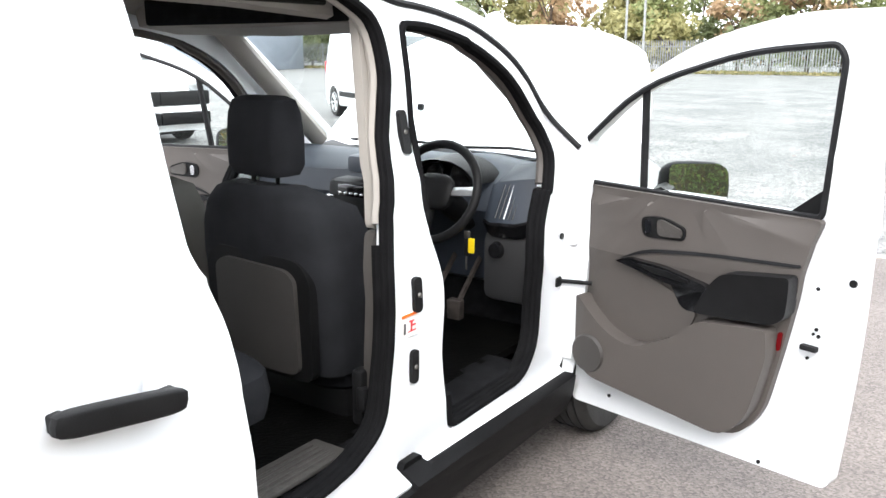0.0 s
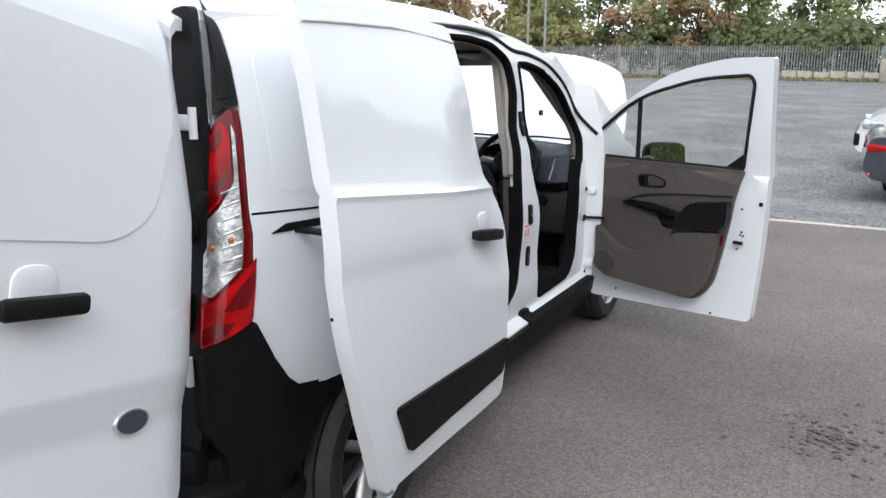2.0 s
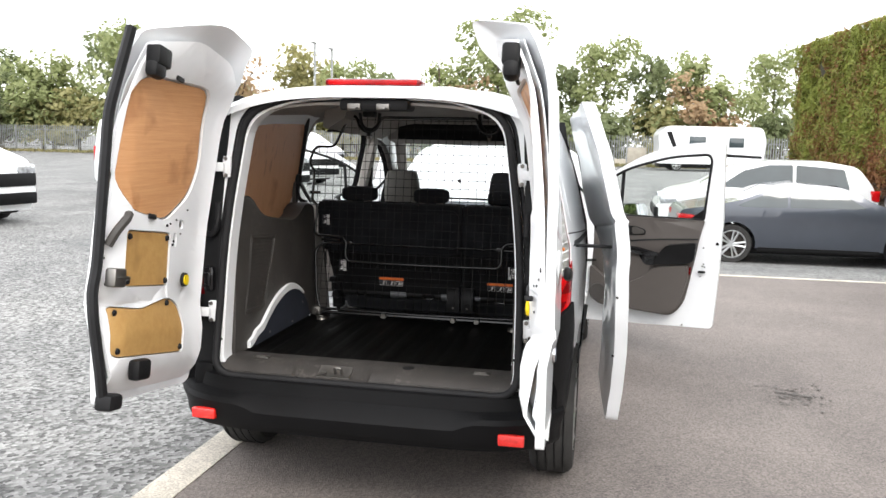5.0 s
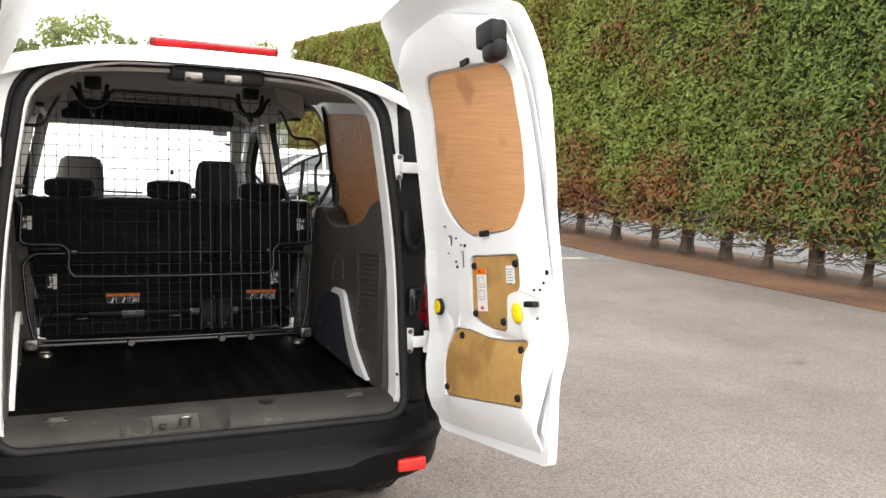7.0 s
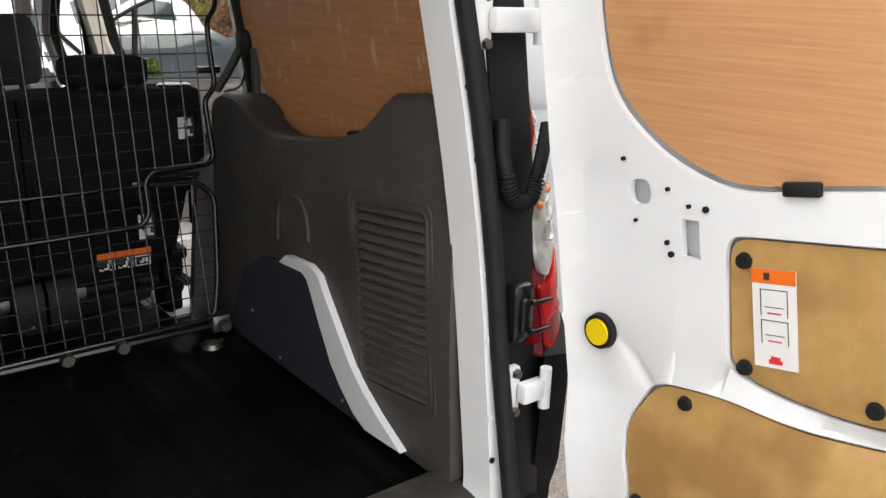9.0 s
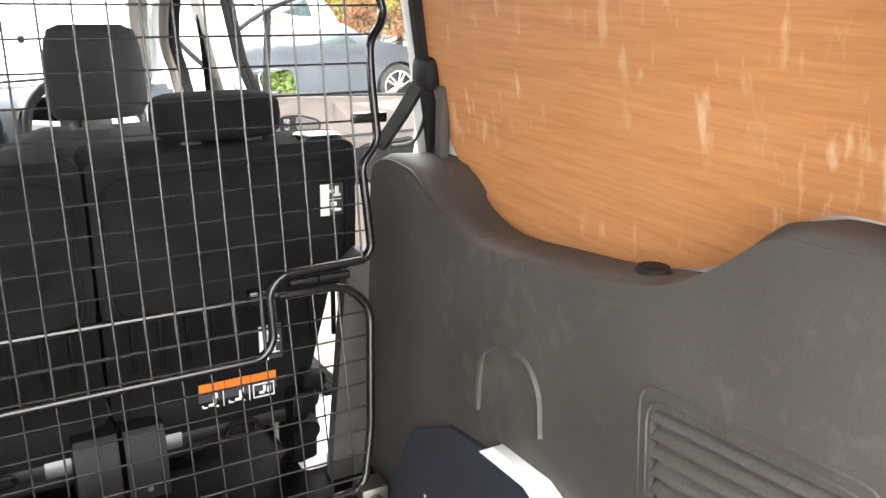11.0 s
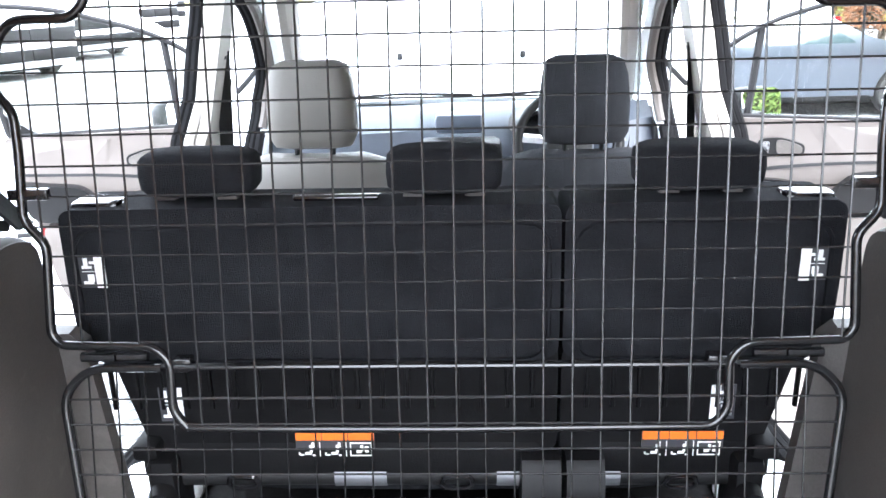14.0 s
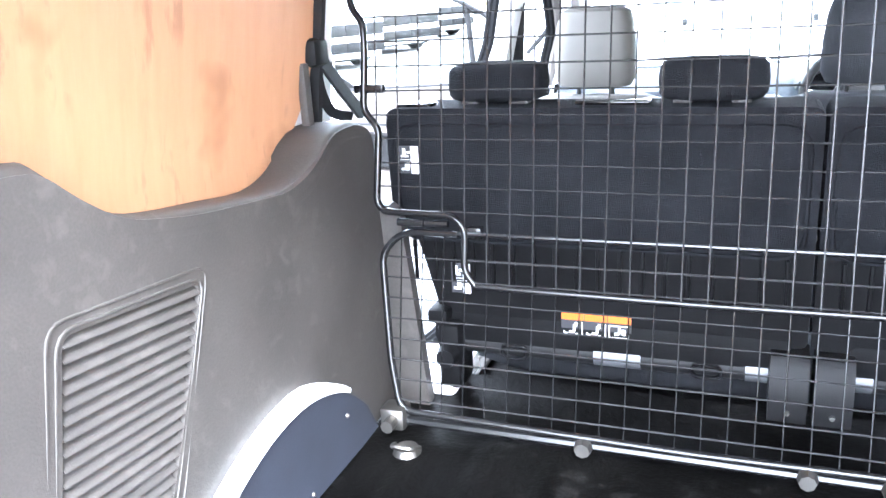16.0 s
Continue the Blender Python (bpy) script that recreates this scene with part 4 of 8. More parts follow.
    b2 = part("front_seat_belt", bm, RUBBER, VAN)
    bm = bmesh.new()
    box(bm, s * 0.645, s * 0.675, 2.30, 2.36, 1.39, 1.46, 0.012)
    part("anchor_cover", bm, BLACK, b2)

# headliner, rear cross panel and overhead shelf
bm = bmesh.new()
secs = []
for y, dz in [(0.18, -0.075), (0.26, -0.07), (0.6, -0.07), (1.1, -0.07), (1.7, -0.07), (2.3, -0.075), (2.7, -0.075), (2.86, -0.075)]:
    edge = lerp(ROOF_LINE, y) + dz
    ring = []
    for i in range(-10, 11):
        f = i / 10
        ring.append((f * (0.58 if y > 1.2 else 0.68), y, edge - 0.085 * abs(f) ** 3))
    secs.append(ring)
skin(bm, secs, cap=False, closed=False)
got = bmesh.ops.extrude_face_region(bm, geom=bm.faces[:])
bmesh.ops.translate(bm, verts=[e for e in got["geom"] if isinstance(e, bmesh.types.BMVert)], vec=(0, 0, 0.012))
part("headliner", bm, LINER, VAN)
for s in (1, -1):
    bm = bmesh.new()
    secs = [[(s * 0.42, y, zt), (s * 0.56, y, zt - 0.02), (s * 0.575, y, z0 + 0.02), (s * 0.55, y, z0 + 0.01), (s * 0.45, y, z0 + 0.07)] for y, zt, z0 in ((1.12, 1.80, 1.655), (1.5, 1.80, 1.63), (1.9, 1.79, 1.62), (2.25, 1.76, 1.60))]
    skin(bm, secs)
    part("roof_side_liner", bm, LINER, VAN)
bm = bmesh.new()
skin(bm, [[(x, 2.42, 1.735), (x, 2.45, 1.60 + 0.02 * abs(x)), (x, 2.62, 1.575 + 0.02 * abs(x)), (x, 2.84, 1.61), (x, 2.86, 1.655), (x, 2.6, 1.72)] for x in span(-0.56, 0.56, 8)])
part("overhead_shelf", bm, LINER, VAN)
bm = bmesh.new()
box(bm, -0.48, 0.48, 2.415, 2.44, 1.612, 1.725, 0.02)
part("shelf_recess", bm, CARPET, VAN)

# ---- cargo guard ----
half = [(0.275, 1.735), (0.290, 1.69), (0.31, 1.662), (0.35, 1.648), (0.39, 1.662), (0.41, 1.69), (0.425, 1.735), (0.455, 1.745), (0.486, 1.70), (0.523, 1.625), (0.545, 1.578), (0.567, 1.562), (0.651, 1.562), (0.677, 1.541), (0.697, 1.475), (0.691, 1.452), (0.667, 1.424), (0.666, 1.36), (0.671, 1.255), (0.637, 1.217), (0.644, 1.09), (0.645, 1.07), (0.63, 1.051), (0.478, 1.048), (0.452, 1.022), (0.454, 0.937), (0.431, 0.909)]
GUARD_Y = 1.18


def guard_y(z):
    """The guard leans forward towards the roof, as the seat backs do."""
    return GUARD_Y + 0.14 * (z - 1.06)


up_poly = [(-x, z) for x, z in half[::-1]] + half
upper = part("cargo_guard", tube(bmesh.new(), soft_line([(x, guard_y(z), z) for x, z in up_poly + [(0.0, 0.905), (-0.3, 0.907), (-0.431, 0.909)]], 0.016, 3), 0.0078, 10), WIRE, VAN, "black steel mesh cargo guard behind the bench")
low_half = [(0.47, 1.009), (0.59, 1.009), (0.637, 0.965), (0.614, 0.742), (0.590, 0.638)]
low_poly = [(-x, z) for x, z in low_half[::-1]] + low_half


def low_y(z):
    return GUARD_Y + 0.004 - 0.09 * max(0, (1.03 - z) / 0.42)


lower = part("lower_guard", tube(bmesh.new(), soft_line([(x, low_y(z), z) for x, z in low_half] + [(0, low_y(0.63), 0.63)] + [(x, low_y(z), z) for x, z in low_poly[:5]], 0.03, 4), 0.0078, 10), WIRE, VAN)


def crossings(poly, value, axis):
    """Where the line at that value of x (axis 0) or z (axis 1) meets a closed polygon."""
    hits = []
    for i in range(len(poly)):
        a, b = poly[i - 1], poly[i]
        if (a[axis] - value) * (b[axis] - value) < 0:
            t = (value - a[axis]) / (b[axis] - a[axis])
            hits.append(a[1 - axis] + (b[1 - axis] - a[1 - axis]) * t)
    return sorted(hits)


wire_bent = random.Random(4)
for k in range(-15, 14):
    x = 0.0468 * k + 0.0155
    c = crossings(up_poly, x, 0) if abs(x) > 0.455 else [0.908, 1.735]
    for a, b in zip(c[::2], c[1::2]):
        part("wire", tube(bmesh.new(), [(x, guard_y(a) - 0.004, a), (x + wire_bent.uniform(-0.001, 0.001), guard_y(b) - 0.004, b)], 0.0019, 6), WIRE_FINE, upper)
for k in range(17):
    z = 0.960 + 0.0475 * k
    if k == 1:
        continue
    c = crossings(up_poly, z, 1)
    if len(c) > 2:
        c = [c[0], c[-1]]
    for a, b in zip(c[::2], c[1::2]):
        part("wire", tube(bmesh.new(), [(a, guard_y(z), z), (b, guard_y(z), z + wire_bent.uniform(-0.001, 0.001))], 0.0019, 6), WIRE_FINE, upper)
bm = bmesh.new()
tube(bm, [(-0.452, guard_y(1.012), 1.012), (0.452, guard_y(1.012), 1.012)], 0.0045, 8)
tube(bm, [(-0.47, GUARD_Y + 0.012, 1.006), (0.47, GUARD_Y + 0.012, 1.006)], 0.005, 8)
part("cross_bar", bm, WIRE, upper)
for s in (1, -1):
    bm = bmesh.new()
    tube(bm, [(s * 0.49, GUARD_Y, 1.029), (s * 0.54, GUARD_Y, 1.029)], 0.0075, 8)
    part("hinge_barrel", bm, WIRE, upper)
    bm = bmesh.new()
    tube(bm, [(s * 0.543, GUARD_Y, 1.029), (s * 0.60, GUARD_Y, 1.029)], 0.0085, 8)
    part("hinge_barrel", bm, WIRE, upper)
    bm = bmesh.new()
    box(bm, s * 0.42, s * 0.45, GUARD_Y - 0.004, GUARD_Y + 0.02, 1.0, 1.024, 0.003)
    part("hinge_tab", bm, WIRE, upper)
    bm = bmesh.new()
    box(bm, s * 0.625, s * 0.69, guard_y(1.30) - 0.006, guard_y(1.30) + 0.010, 1.288, 1.306, 0.003)
    part("clip", bm, WIRE, upper)
    HOOK_Y = guard_y(1.70)
    # roof hook and its bracket
    bm = bmesh.new()
    tube(bm, soft_line([(s * 0.29, HOOK_Y + 0.015, 1.76), (s * 0.298, HOOK_Y + 0.015, 1.69), (s * 0.35, HOOK_Y + 0.015, 1.652), (s * 0.40, HOOK_Y + 0.015, 1.69), (s * 0.408, HOOK_Y + 0.015, 1.76)], 0.04), 0.010, 8)
    box(bm, s * 0.338, s * 0.362, HOOK_Y - 0.01, HOOK_Y + 0.03, 1.628, 1.675, 0.006)
    box(bm, s * 0.315, s * 0.385, HOOK_Y - 0.02, HOOK_Y + 0.05, 1.735, 1.79, 0.008)
    hook = part("roof_hook", bm, BLACK, upper)
    bm = bmesh.new()
    disc(bm, 0.008, 0.008, 0.03, pose(s * 0.35, HOOK_Y, 1.612), 6)
    part("bolt", bm, STEEL, hook)
    # floor bracket
    bm = bmesh.new()
    box(bm, s * 0.575, s * 0.63, 1.075, 1.125, 0.60, 0.65, 0.008)
    disc(bm, 0.014, 0.014, 0.03, pose(s * 0.60, 1.075, 0.625, 90), 8)
    part("floor_bracket", bm, STEEL, lower)
for k in range(-13, 13):
    x = 0.0468 * k + 0.0155
    c = crossings(low_poly, x, 0)
    if abs(x) <= 0.47:
        c = [0.632, 1.009]
    if len(c) == 2:
        part("wire", tube(bmesh.new(), [(x, low_y(c[0]), c[0]), (x, low_y(c[1]), c[1])], 0.0016, 6), WIRE, lower)
for k in range(8):
    z = 0.664 + 0.0421 * k
    c = crossings(low_poly, z, 1)
    part("wire", tube(bmesh.new(), [(c[0], low_y(z) - 0.004, z), (c[-1], low_y(z) - 0.004, z)], 0.0018, 6), WIRE_FINE, lower)
bm = bmesh.new()
tube(bm, [(-0.60, 1.10, 0.617), (0.60, 1.10, 0.617)], 0.010, 8)
bar = part("floor_bar", bm, WIRE, lower)
for x in (0.20, 0.335, -0.2):
    bm = bmesh.new()
    disc(bm, 0.019, 0.015, 0.018, pose(x, 1.092, 0.617, 90), 8)
    part("bar_bolt", bm, STEEL, bar)
for s in (1, -1):
    bm = bmesh.new()
    disc(bm, 0.03, 0.024, 0.012, pose(s * 0.545, 1.02, 0.592), 12)
    tube(bm, soft_line([(s * 0.52, 1.03, 0.60), (s * 0.53, 1.0, 0.612), (s * 0.57, 1.0, 0.612), (s * 0.575, 1.03, 0.60)], 0.01), 0.005, 6)
    part("floor_lashing_eye", bm, STEEL, VAN)

# ---- rear bench ----


def label_plate(parent, x0, x1, z0, z1, y, kind):
    """A sticker on the seat's back: dark plate, pale pictogram blocks, an orange band where it has one."""
    bm = bmesh.new()
    box(bm, x0, x1, y - 0.003, y, z0, z1)
    lab = part("label", bm, INK, parent, "printed warning sticker with pictograms")
    w, h = x1 - x0, z1 - z0
    if kind == "wide":
        for i in range(3):
            bm = bmesh.new()
            box(bm, x0 + w * (i / 3) + 0.001, x0 + w * ((i + 1) / 3) - 0.001, y - 0.0045, y - 0.003, z1 - h * 0.30, z1)
            part("orange_band", bm, ORANGE, lab)
            cell = ((0.10, 0.16, 0.12, 0.22), (0.16, 0.30, 0.10, 0.15), (0.34, 0.58, 0.14, 0.24), (0.52, 0.62, 0.22, 0.50), (0.60, 0.70, 0.42, 0.60), (0.62, 0.72, 0.08, 0.14), (0.90, 0.93, 0.06, 0.62)) if i < 2 else ((0.06, 0.90, 0.08, 0.12), (0.06, 0.90, 0.56, 0.60), (0.06, 0.10, 0.12, 0.56), (0.86, 0.90, 0.12, 0.56), (0.30, 0.50, 0.20, 0.30), (0.46, 0.56, 0.28, 0.50), (0.62, 0.76, 0.22, 0.44))
            for a, b, c, d in cell:
                bm = bmesh.new()
                box(bm, x0 + w * (i + a) / 3, x0 + w * (i + b) / 3, y - 0.0045, y - 0.003, z0 + h * c, z0 + h * d)
                part("pictogram", bm, PAPER, lab)
    else:
        bm = bmesh.new()
        box(bm, x0 + (w * 0.62 if x0 < 0 else 0), x1 - (0 if x0 < 0 else w * 0.62), y - 0.0045, y - 0.003, z0, z1)
        part("pale_band", bm, PAPER, lab)
        for a, b, c, d in ((0.12, 0.5, 0.60, 0.68), (0.2, 0.36, 0.68, 0.92), (0.42, 0.62, 0.74, 0.82), (0.12, 0.5, 0.12, 0.2), (0.3, 0.55, 0.2, 0.42), (0.1, 0.6, 0.5, 0.515)):
            q0, q1 = (a, b) if x0 < 0 else (1 - b, 1 - a)
            bm = bmesh.new()
            box(bm, x0 + w * q0, x0 + w * q1, y - 0.0045, y - 0.003, z0 + h * c, z0 + h * d)
            part("pictogram", bm, PAPER, lab)


BENCH_Y = 1.322
bench = part("rear_bench", pillow(bmesh.new(), 1.26, 0.54, 0.19, pose(0, 1.73, 0.64), 5), CLOTH, VAN, "black fabric folding rear bench seat")
for x0, x1 in ((-0.675, 0.197), (0.203, 0.675)):
    bm = flat(rounded([(x0, 0.95, 0.03), (x1, 0.95, 0.03), (x1, 1.24, 0.025), (x0, 1.24, 0.025)], 0.03), (), span(x0 + 0.02, x1 - 0.02, 6), (0.98, 1.1, 1.2, 1.22))
    bend(bm, lambda u, v: (u, BENCH_Y - 0.005 * math.sin((v - 0.99) * 12), v), 0.13, lambda u, v: (0, 1, 0))
    bmesh.ops.bevel(bm, geom=[e for e in bm.edges if e.is_manifold and e.calc_face_angle(0) > 1.0], offset=0.018, segments=3, affect="EDGES", profile=0.5, clamp_overlap=True)
    back = part("backrest", bm, FABRIC, bench)
    # carpeted seat-back board with its stitched border
    bx = (x0 + 0.02, x1 - 0.02)
    bm = bmesh.new()
    loop = rounded([(bx[0], 0.95), (bx[1], 0.95), (bx[1], 1.205), (bx[0], 1.205)], 0.05)
    tube(bm, [(u, BENCH_Y - 0.006, v) for u, v in loop], 0.0045, 5, True)
    part("piping", bm, FABRIC, back)
    # moulded lower shell with upright ribs
    bm = flat(rounded([(max(x0, -0.572), 0.76), (min(x1, 0.572), 0.76), (min(x1, 0.628), 0.97), (max(x0, -0.628), 0.97)], 0.02), (), (), (0.9,))
    bend(bm, lambda u, v: (u, BENCH_Y + 0.006, v), 0.09, lambda u, v: (0, 1, 0))
    shell = part("back_shell", bm, SHELL, bench)
    n = int((x1 - x0) / 0.045)
    for k in range(1, n):
        bm = bmesh.new()
        x = x0 + (x1 - x0) * k / n
        box(bm, x - 0.004, x + 0.004, BENCH_Y - 0.002, BENCH_Y + 0.008, 0.85, 0.945, 0.002)
        part("rib", bm, SHELL, shell)
    bm = bmesh.new()
    box(bm, max(x0 + 0.06, -0.60), min(x1 - 0.02, 0.60), BENCH_Y + 0.0, BENCH_Y + 0.10, 0.69, 0.78, 0.02)
    part("seat_pan", bm, SHELL, bench)
    bm = bmesh.new()
    tube(bm, [(max(x0 + 0.06, -0.58), BENCH_Y + 0.02, 0.70), (min(x1 - 0.04, 0.58), BENCH_Y + 0.02, 0.70)], 0.024, 12)
    part("cross_tube", bm, BLACK, bench)
for x0, x1 in ((-0.555, -0.34), (-0.11, 0.10), (0.33, 0.56)):
    hd = part("headrest", pillow(bmesh.new(), x1 - x0, 0.10, 0.085, pose((x0 + x1) / 2, 1.42, 1.283), 4.5), FABRIC, bench)
    for dx in (-0.055, 0.055):
        bm = bmesh.new()
        box(bm, (x0 + x1) / 2 + dx - 0.018, (x0 + x1) / 2 + dx + 0.018, 1.38, 1.43, 1.232, 1.248, 0.004)
        part("post_guide", bm, SILL, hd)
for x0, x1, z0, z1, kd in ((-0.648, -0.602, 1.10, 1.16, "small"), (0.602, 0.648, 1.10, 1.16, "small"), (-0.545, -0.50, 0.825, 0.895, "small"), (0.475, 0.52, 0.825, 0.895, "small")):
    label_plate(bench, x0, x1, z0, z1, BENCH_Y - 0.006 if z0 > 1 else BENCH_Y + 0.004, kd)
for x0, x1 in ((-0.295, -0.145), (0.355, 0.505)):
    label_plate(bench, x0, x1, 0.745, 0.80, BENCH_Y + 0.004, "wide")
for x0, x1 in ((0.130, 0.202), (0.212, 0.282)):
    bm = bmesh.new()
    skin(bm, [[(x, BENCH_Y - 0.05, 0.625), (x, BENCH_Y - 0.055, 0.66), (x, BENCH_Y - 0.05, 0.735), (x, BENCH_Y - 0.03, 0.758), (x, BENCH_Y + 0.04, 0.758), (x, BENCH_Y + 0.04, 0.625)] for x in (x0, x0 + 0.006, x1 - 0.006, x1)])
    cover = part("hinge_cover", bm, BLACK, bench)
    bm = bmesh.new()
    disc(bm, 0.006, 0.005, 0.006, pose((x0 + x1) / 2, BENCH_Y - 0.053, 0.648, 90), 8)
    part("bolt", bm, STEEL, cover)
for x0, x1 in ((-0.225, -0.125), (0.085, 0.128), (0.284, 0.318)):
    bm = bmesh.new()
    tube(bm, [(x0, BENCH_Y + 0.02, 0.70), (x1, BENCH_Y + 0.02, 0.70)], 0.0255, 12)
    part("tube_sleeve", bm, BARE_TUBE, bench)
for x0, x1 in ((-0.43, -0.37), (-0.02, 0.04), (0.40, 0.46)):
    bm = bmesh.new()
    tube(bm, soft_line([(x0, BENCH_Y - 0.006, 0.692), (x0 + 0.006, BENCH_Y - 0.014, 0.712), (x1 - 0.006, BENCH_Y - 0.014, 0.712), (x1, BENCH_Y - 0.006, 0.692), (x1 - 0.01, BENCH_Y - 0.008, 0.684), (x0 + 0.01, BENCH_Y - 0.008, 0.684)], 0.006, 3), 0.005, 6, True)
    part("tube_clip", bm, BLACK_GLOSS, bench)
for s in (1, -1):
    bm = bmesh.new()
    box(bm, s * 0.55, s * 0.60, BENCH_Y - 0.03, BENCH_Y + 0.08, 0.755, 0.79, 0.01)
    box(bm, s * 0.52, s * 0.575, BENCH_Y - 0.04, BENCH_Y + 0.06, 0.60, 0.76, 0.014)
    disc(bm, 0.028, 0.022, 0.03, pose(s * 0.545, BENCH_Y - 0.04, 0.69, 90), 10)
    part("seat_hinge", bm, SHELL, bench)
    bm = bmesh.new()
    box(bm, s * 0.54, s * 0.65, 1.28, 1.48, 0.56, 0.615, 0.014)
    part("floor_mount", bm, WHITE_IN, VAN)
    bm = bmesh.new()
    box(bm, s * 0.575, s * 0.665, 1.34, 1.40, 1.21, 1.25, 0.014)
    part("release_handle", bm, BLACK_GLOSS, bench)
bm = bmesh.new()
box(bm, -0.27, -0.12, 1.36, 1.39, 1.24, 1.248, 0.003)
part("parcel_hook", bm, BLACK_GLOSS, bench)

# ---- front seats ----


def front_seat(cx, lit_grey):
    cloth = CLOTH_LIT if lit_grey else CLOTH
    st = part("front_seat", pillow(bmesh.new(), 0.52, 0.52, 0.19, pose(cx, 2.52, 0.64, 4), 5), FABRIC, VAN, "front seat, light on its cloth coloured grey" if lit_grey else "black cloth front seat")
    bm = bmesh.new()
    secs = []
    for z, w, y, d in ((0.62, 0.50, 2.265, 0.14), (0.78, 0.55, 2.245, 0.15), (0.95, 0.565, 2.225, 0.15), (1.05, 0.54, 2.215, 0.14), (1.12, 0.48, 2.205, 0.125), (1.165, 0.39, 2.20, 0.10), (1.185, 0.27, 2.20, 0.07)):
        ring = []
        for i in range(24):
            t = 2 * math.pi * i / 24
            x = math.copysign(abs(math.cos(t)) ** 0.45, math.cos(t)) * w / 2
            yy = math.copysign(abs(math.sin(t)) ** 0.45, math.sin(t)) * d / 2
            ring.append((cx + x, y + yy + (0.03 + (0.085 if yy > 0 and z < 1.13 else 0)) * (abs(x) / (w / 2)) ** 3, z))
        secs.append(ring)
    skin(bm, secs)
    back = part("backrest", bm, cloth, st)
    bm = flat(rounded([(cx - 0.15, 0.64), (cx + 0.18, 0.64), (cx + 0.175, 0.93), (cx + 0.14, 0.955), (cx - 0.11, 0.965), (cx - 0.15, 0.94)], 0.04), (), (cx,), (0.8, 0.9))
    part("back_pocket", bend(bm, lambda u, v: (u, 2.147 + 0.02 * (1.0 - v) - (0.012 if v < 0.99 else 0), v), 0.03, lambda u, v: (0, 1, 0)), CABIN, back)
    bm = flat(rounded([(cx - 0.20, 0.62), (cx + 0.22, 0.62), (cx + 0.225, 0.93), (cx + 0.18, 0.985), (cx - 0.15, 0.995), (cx - 0.205, 0.95)], 0.04), (), (cx,), (0.8, 0.9))
    part("pocket_rim", bend(bm, lambda u, v: (u, 2.150 + 0.02 * (1.0 - v), v), 0.03, lambda u, v: (0, 1, 0)), BLACK, back)
    bm = bmesh.new()
    secs = []
    for z, w, d in ((1.205, 0.13, 0.06), (1.212, 0.21, 0.10), (1.24, 0.238, 0.125), (1.32, 0.238, 0.13), (1.39, 0.222, 0.12), (1.425, 0.20, 0.10), (1.437, 0.15, 0.06)):
        ring = []
        for i in range(24):
            t = 2 * math.pi * i / 24
            ring.append((cx + math.copysign(abs(math.cos(t)) ** 0.4, math.cos(t)) * w / 2, 2.225 + math.copysign(abs(math.sin(t)) ** 0.5, math.sin(t)) * d / 2, z))
        secs.append(ring)
    skin(bm, secs)
    hd = part("headrest", bm, cloth, st)
    for dx in (-0.05, 0.05):
        bm = bmesh.new()
        tube(bm, [(cx + dx, 2.215, 1.15), (cx + dx, 2.22, 1.22)], 0.007, 8)
        part("post", bm, BLACK, hd)
    bm = bmesh.new()
    box(bm, cx - 0.22, cx + 0.22, 2.30, 2.74, 0.44, 0.56, 0.03)
    part("seat_base", bm, BLACK, st)
    st.location = (-0.025 if cx > 0 else -0.015, -0.03, -0.035)


front_seat(0.37, False)
front_seat(-0.37, True)

# ---- dashboard ----
DASH = mat("dark_dash_plastic", (0.032, 0.040, 0.054), 0.55, vary=0.1, scale=5, bump=0.06, bump_scale=300)
bm = bmesh.new()
secs = []
for x in span(-0.80, 0.80, 24):
    b = 0.03 * math.exp(-(x / 0.22) ** 2) + 0.045 * math.exp(-((x - 0.38) / 0.16) ** 2)
    secs.append([(x, 3.62, 1.06), (x, 3.45, 1.085 + b * 0.5), (x, 3.28, 1.075 + b), (x, 3.18, 1.02 + b), (x, 3.16 - b, 0.93), (x, 3.22, 0.82), (x, 3.28, 0.62), (x, 3.44, 0.55), (x, 3.62, 0.6)])
skin(bm, secs)
dash = part("dashboard", bm, DASH, VAN, "dark dashboard with radio, vents and steering wheel")
dash.scale = (0.93, 1, 1)
bm = bmesh.new()
box(bm, -0.17, 0.17, 2.99, 3.12, 0.80, 1.02, 0.03)
stack = part("centre_console", bm, BLACK, dash)
bm = bmesh.new()
box(bm, -0.10, 0.10, 2.98, 3.03, 0.955, 1.005, 0.01)
part("radio", bm, BLACK_GLOSS, stack)
bm = bmesh.new()
box(bm, -0.10, 0.10, 3.04, 3.14, 1.04, 1.115, 0.02)
part("display_hood", bm, BLUEGREY, stack)
for x in span(-0.075, 0.075, 5):
    bm = bmesh.new()
    box(bm, x - 0.009, x + 0.009, 2.972, 2.985, 0.965, 0.975, 0.002)
    part("button", bm, CHROME, stack)
for s in (1, -1):
    for k in range(4):
        bm = bmesh.new()
        box(bm, s * 0.115, s * 0.155, 2.975, 2.99, 0.865 + k * 0.028, 0.873 + k * 0.028, 0.002)
        part("vent_slat", bm, CHROME, stack)
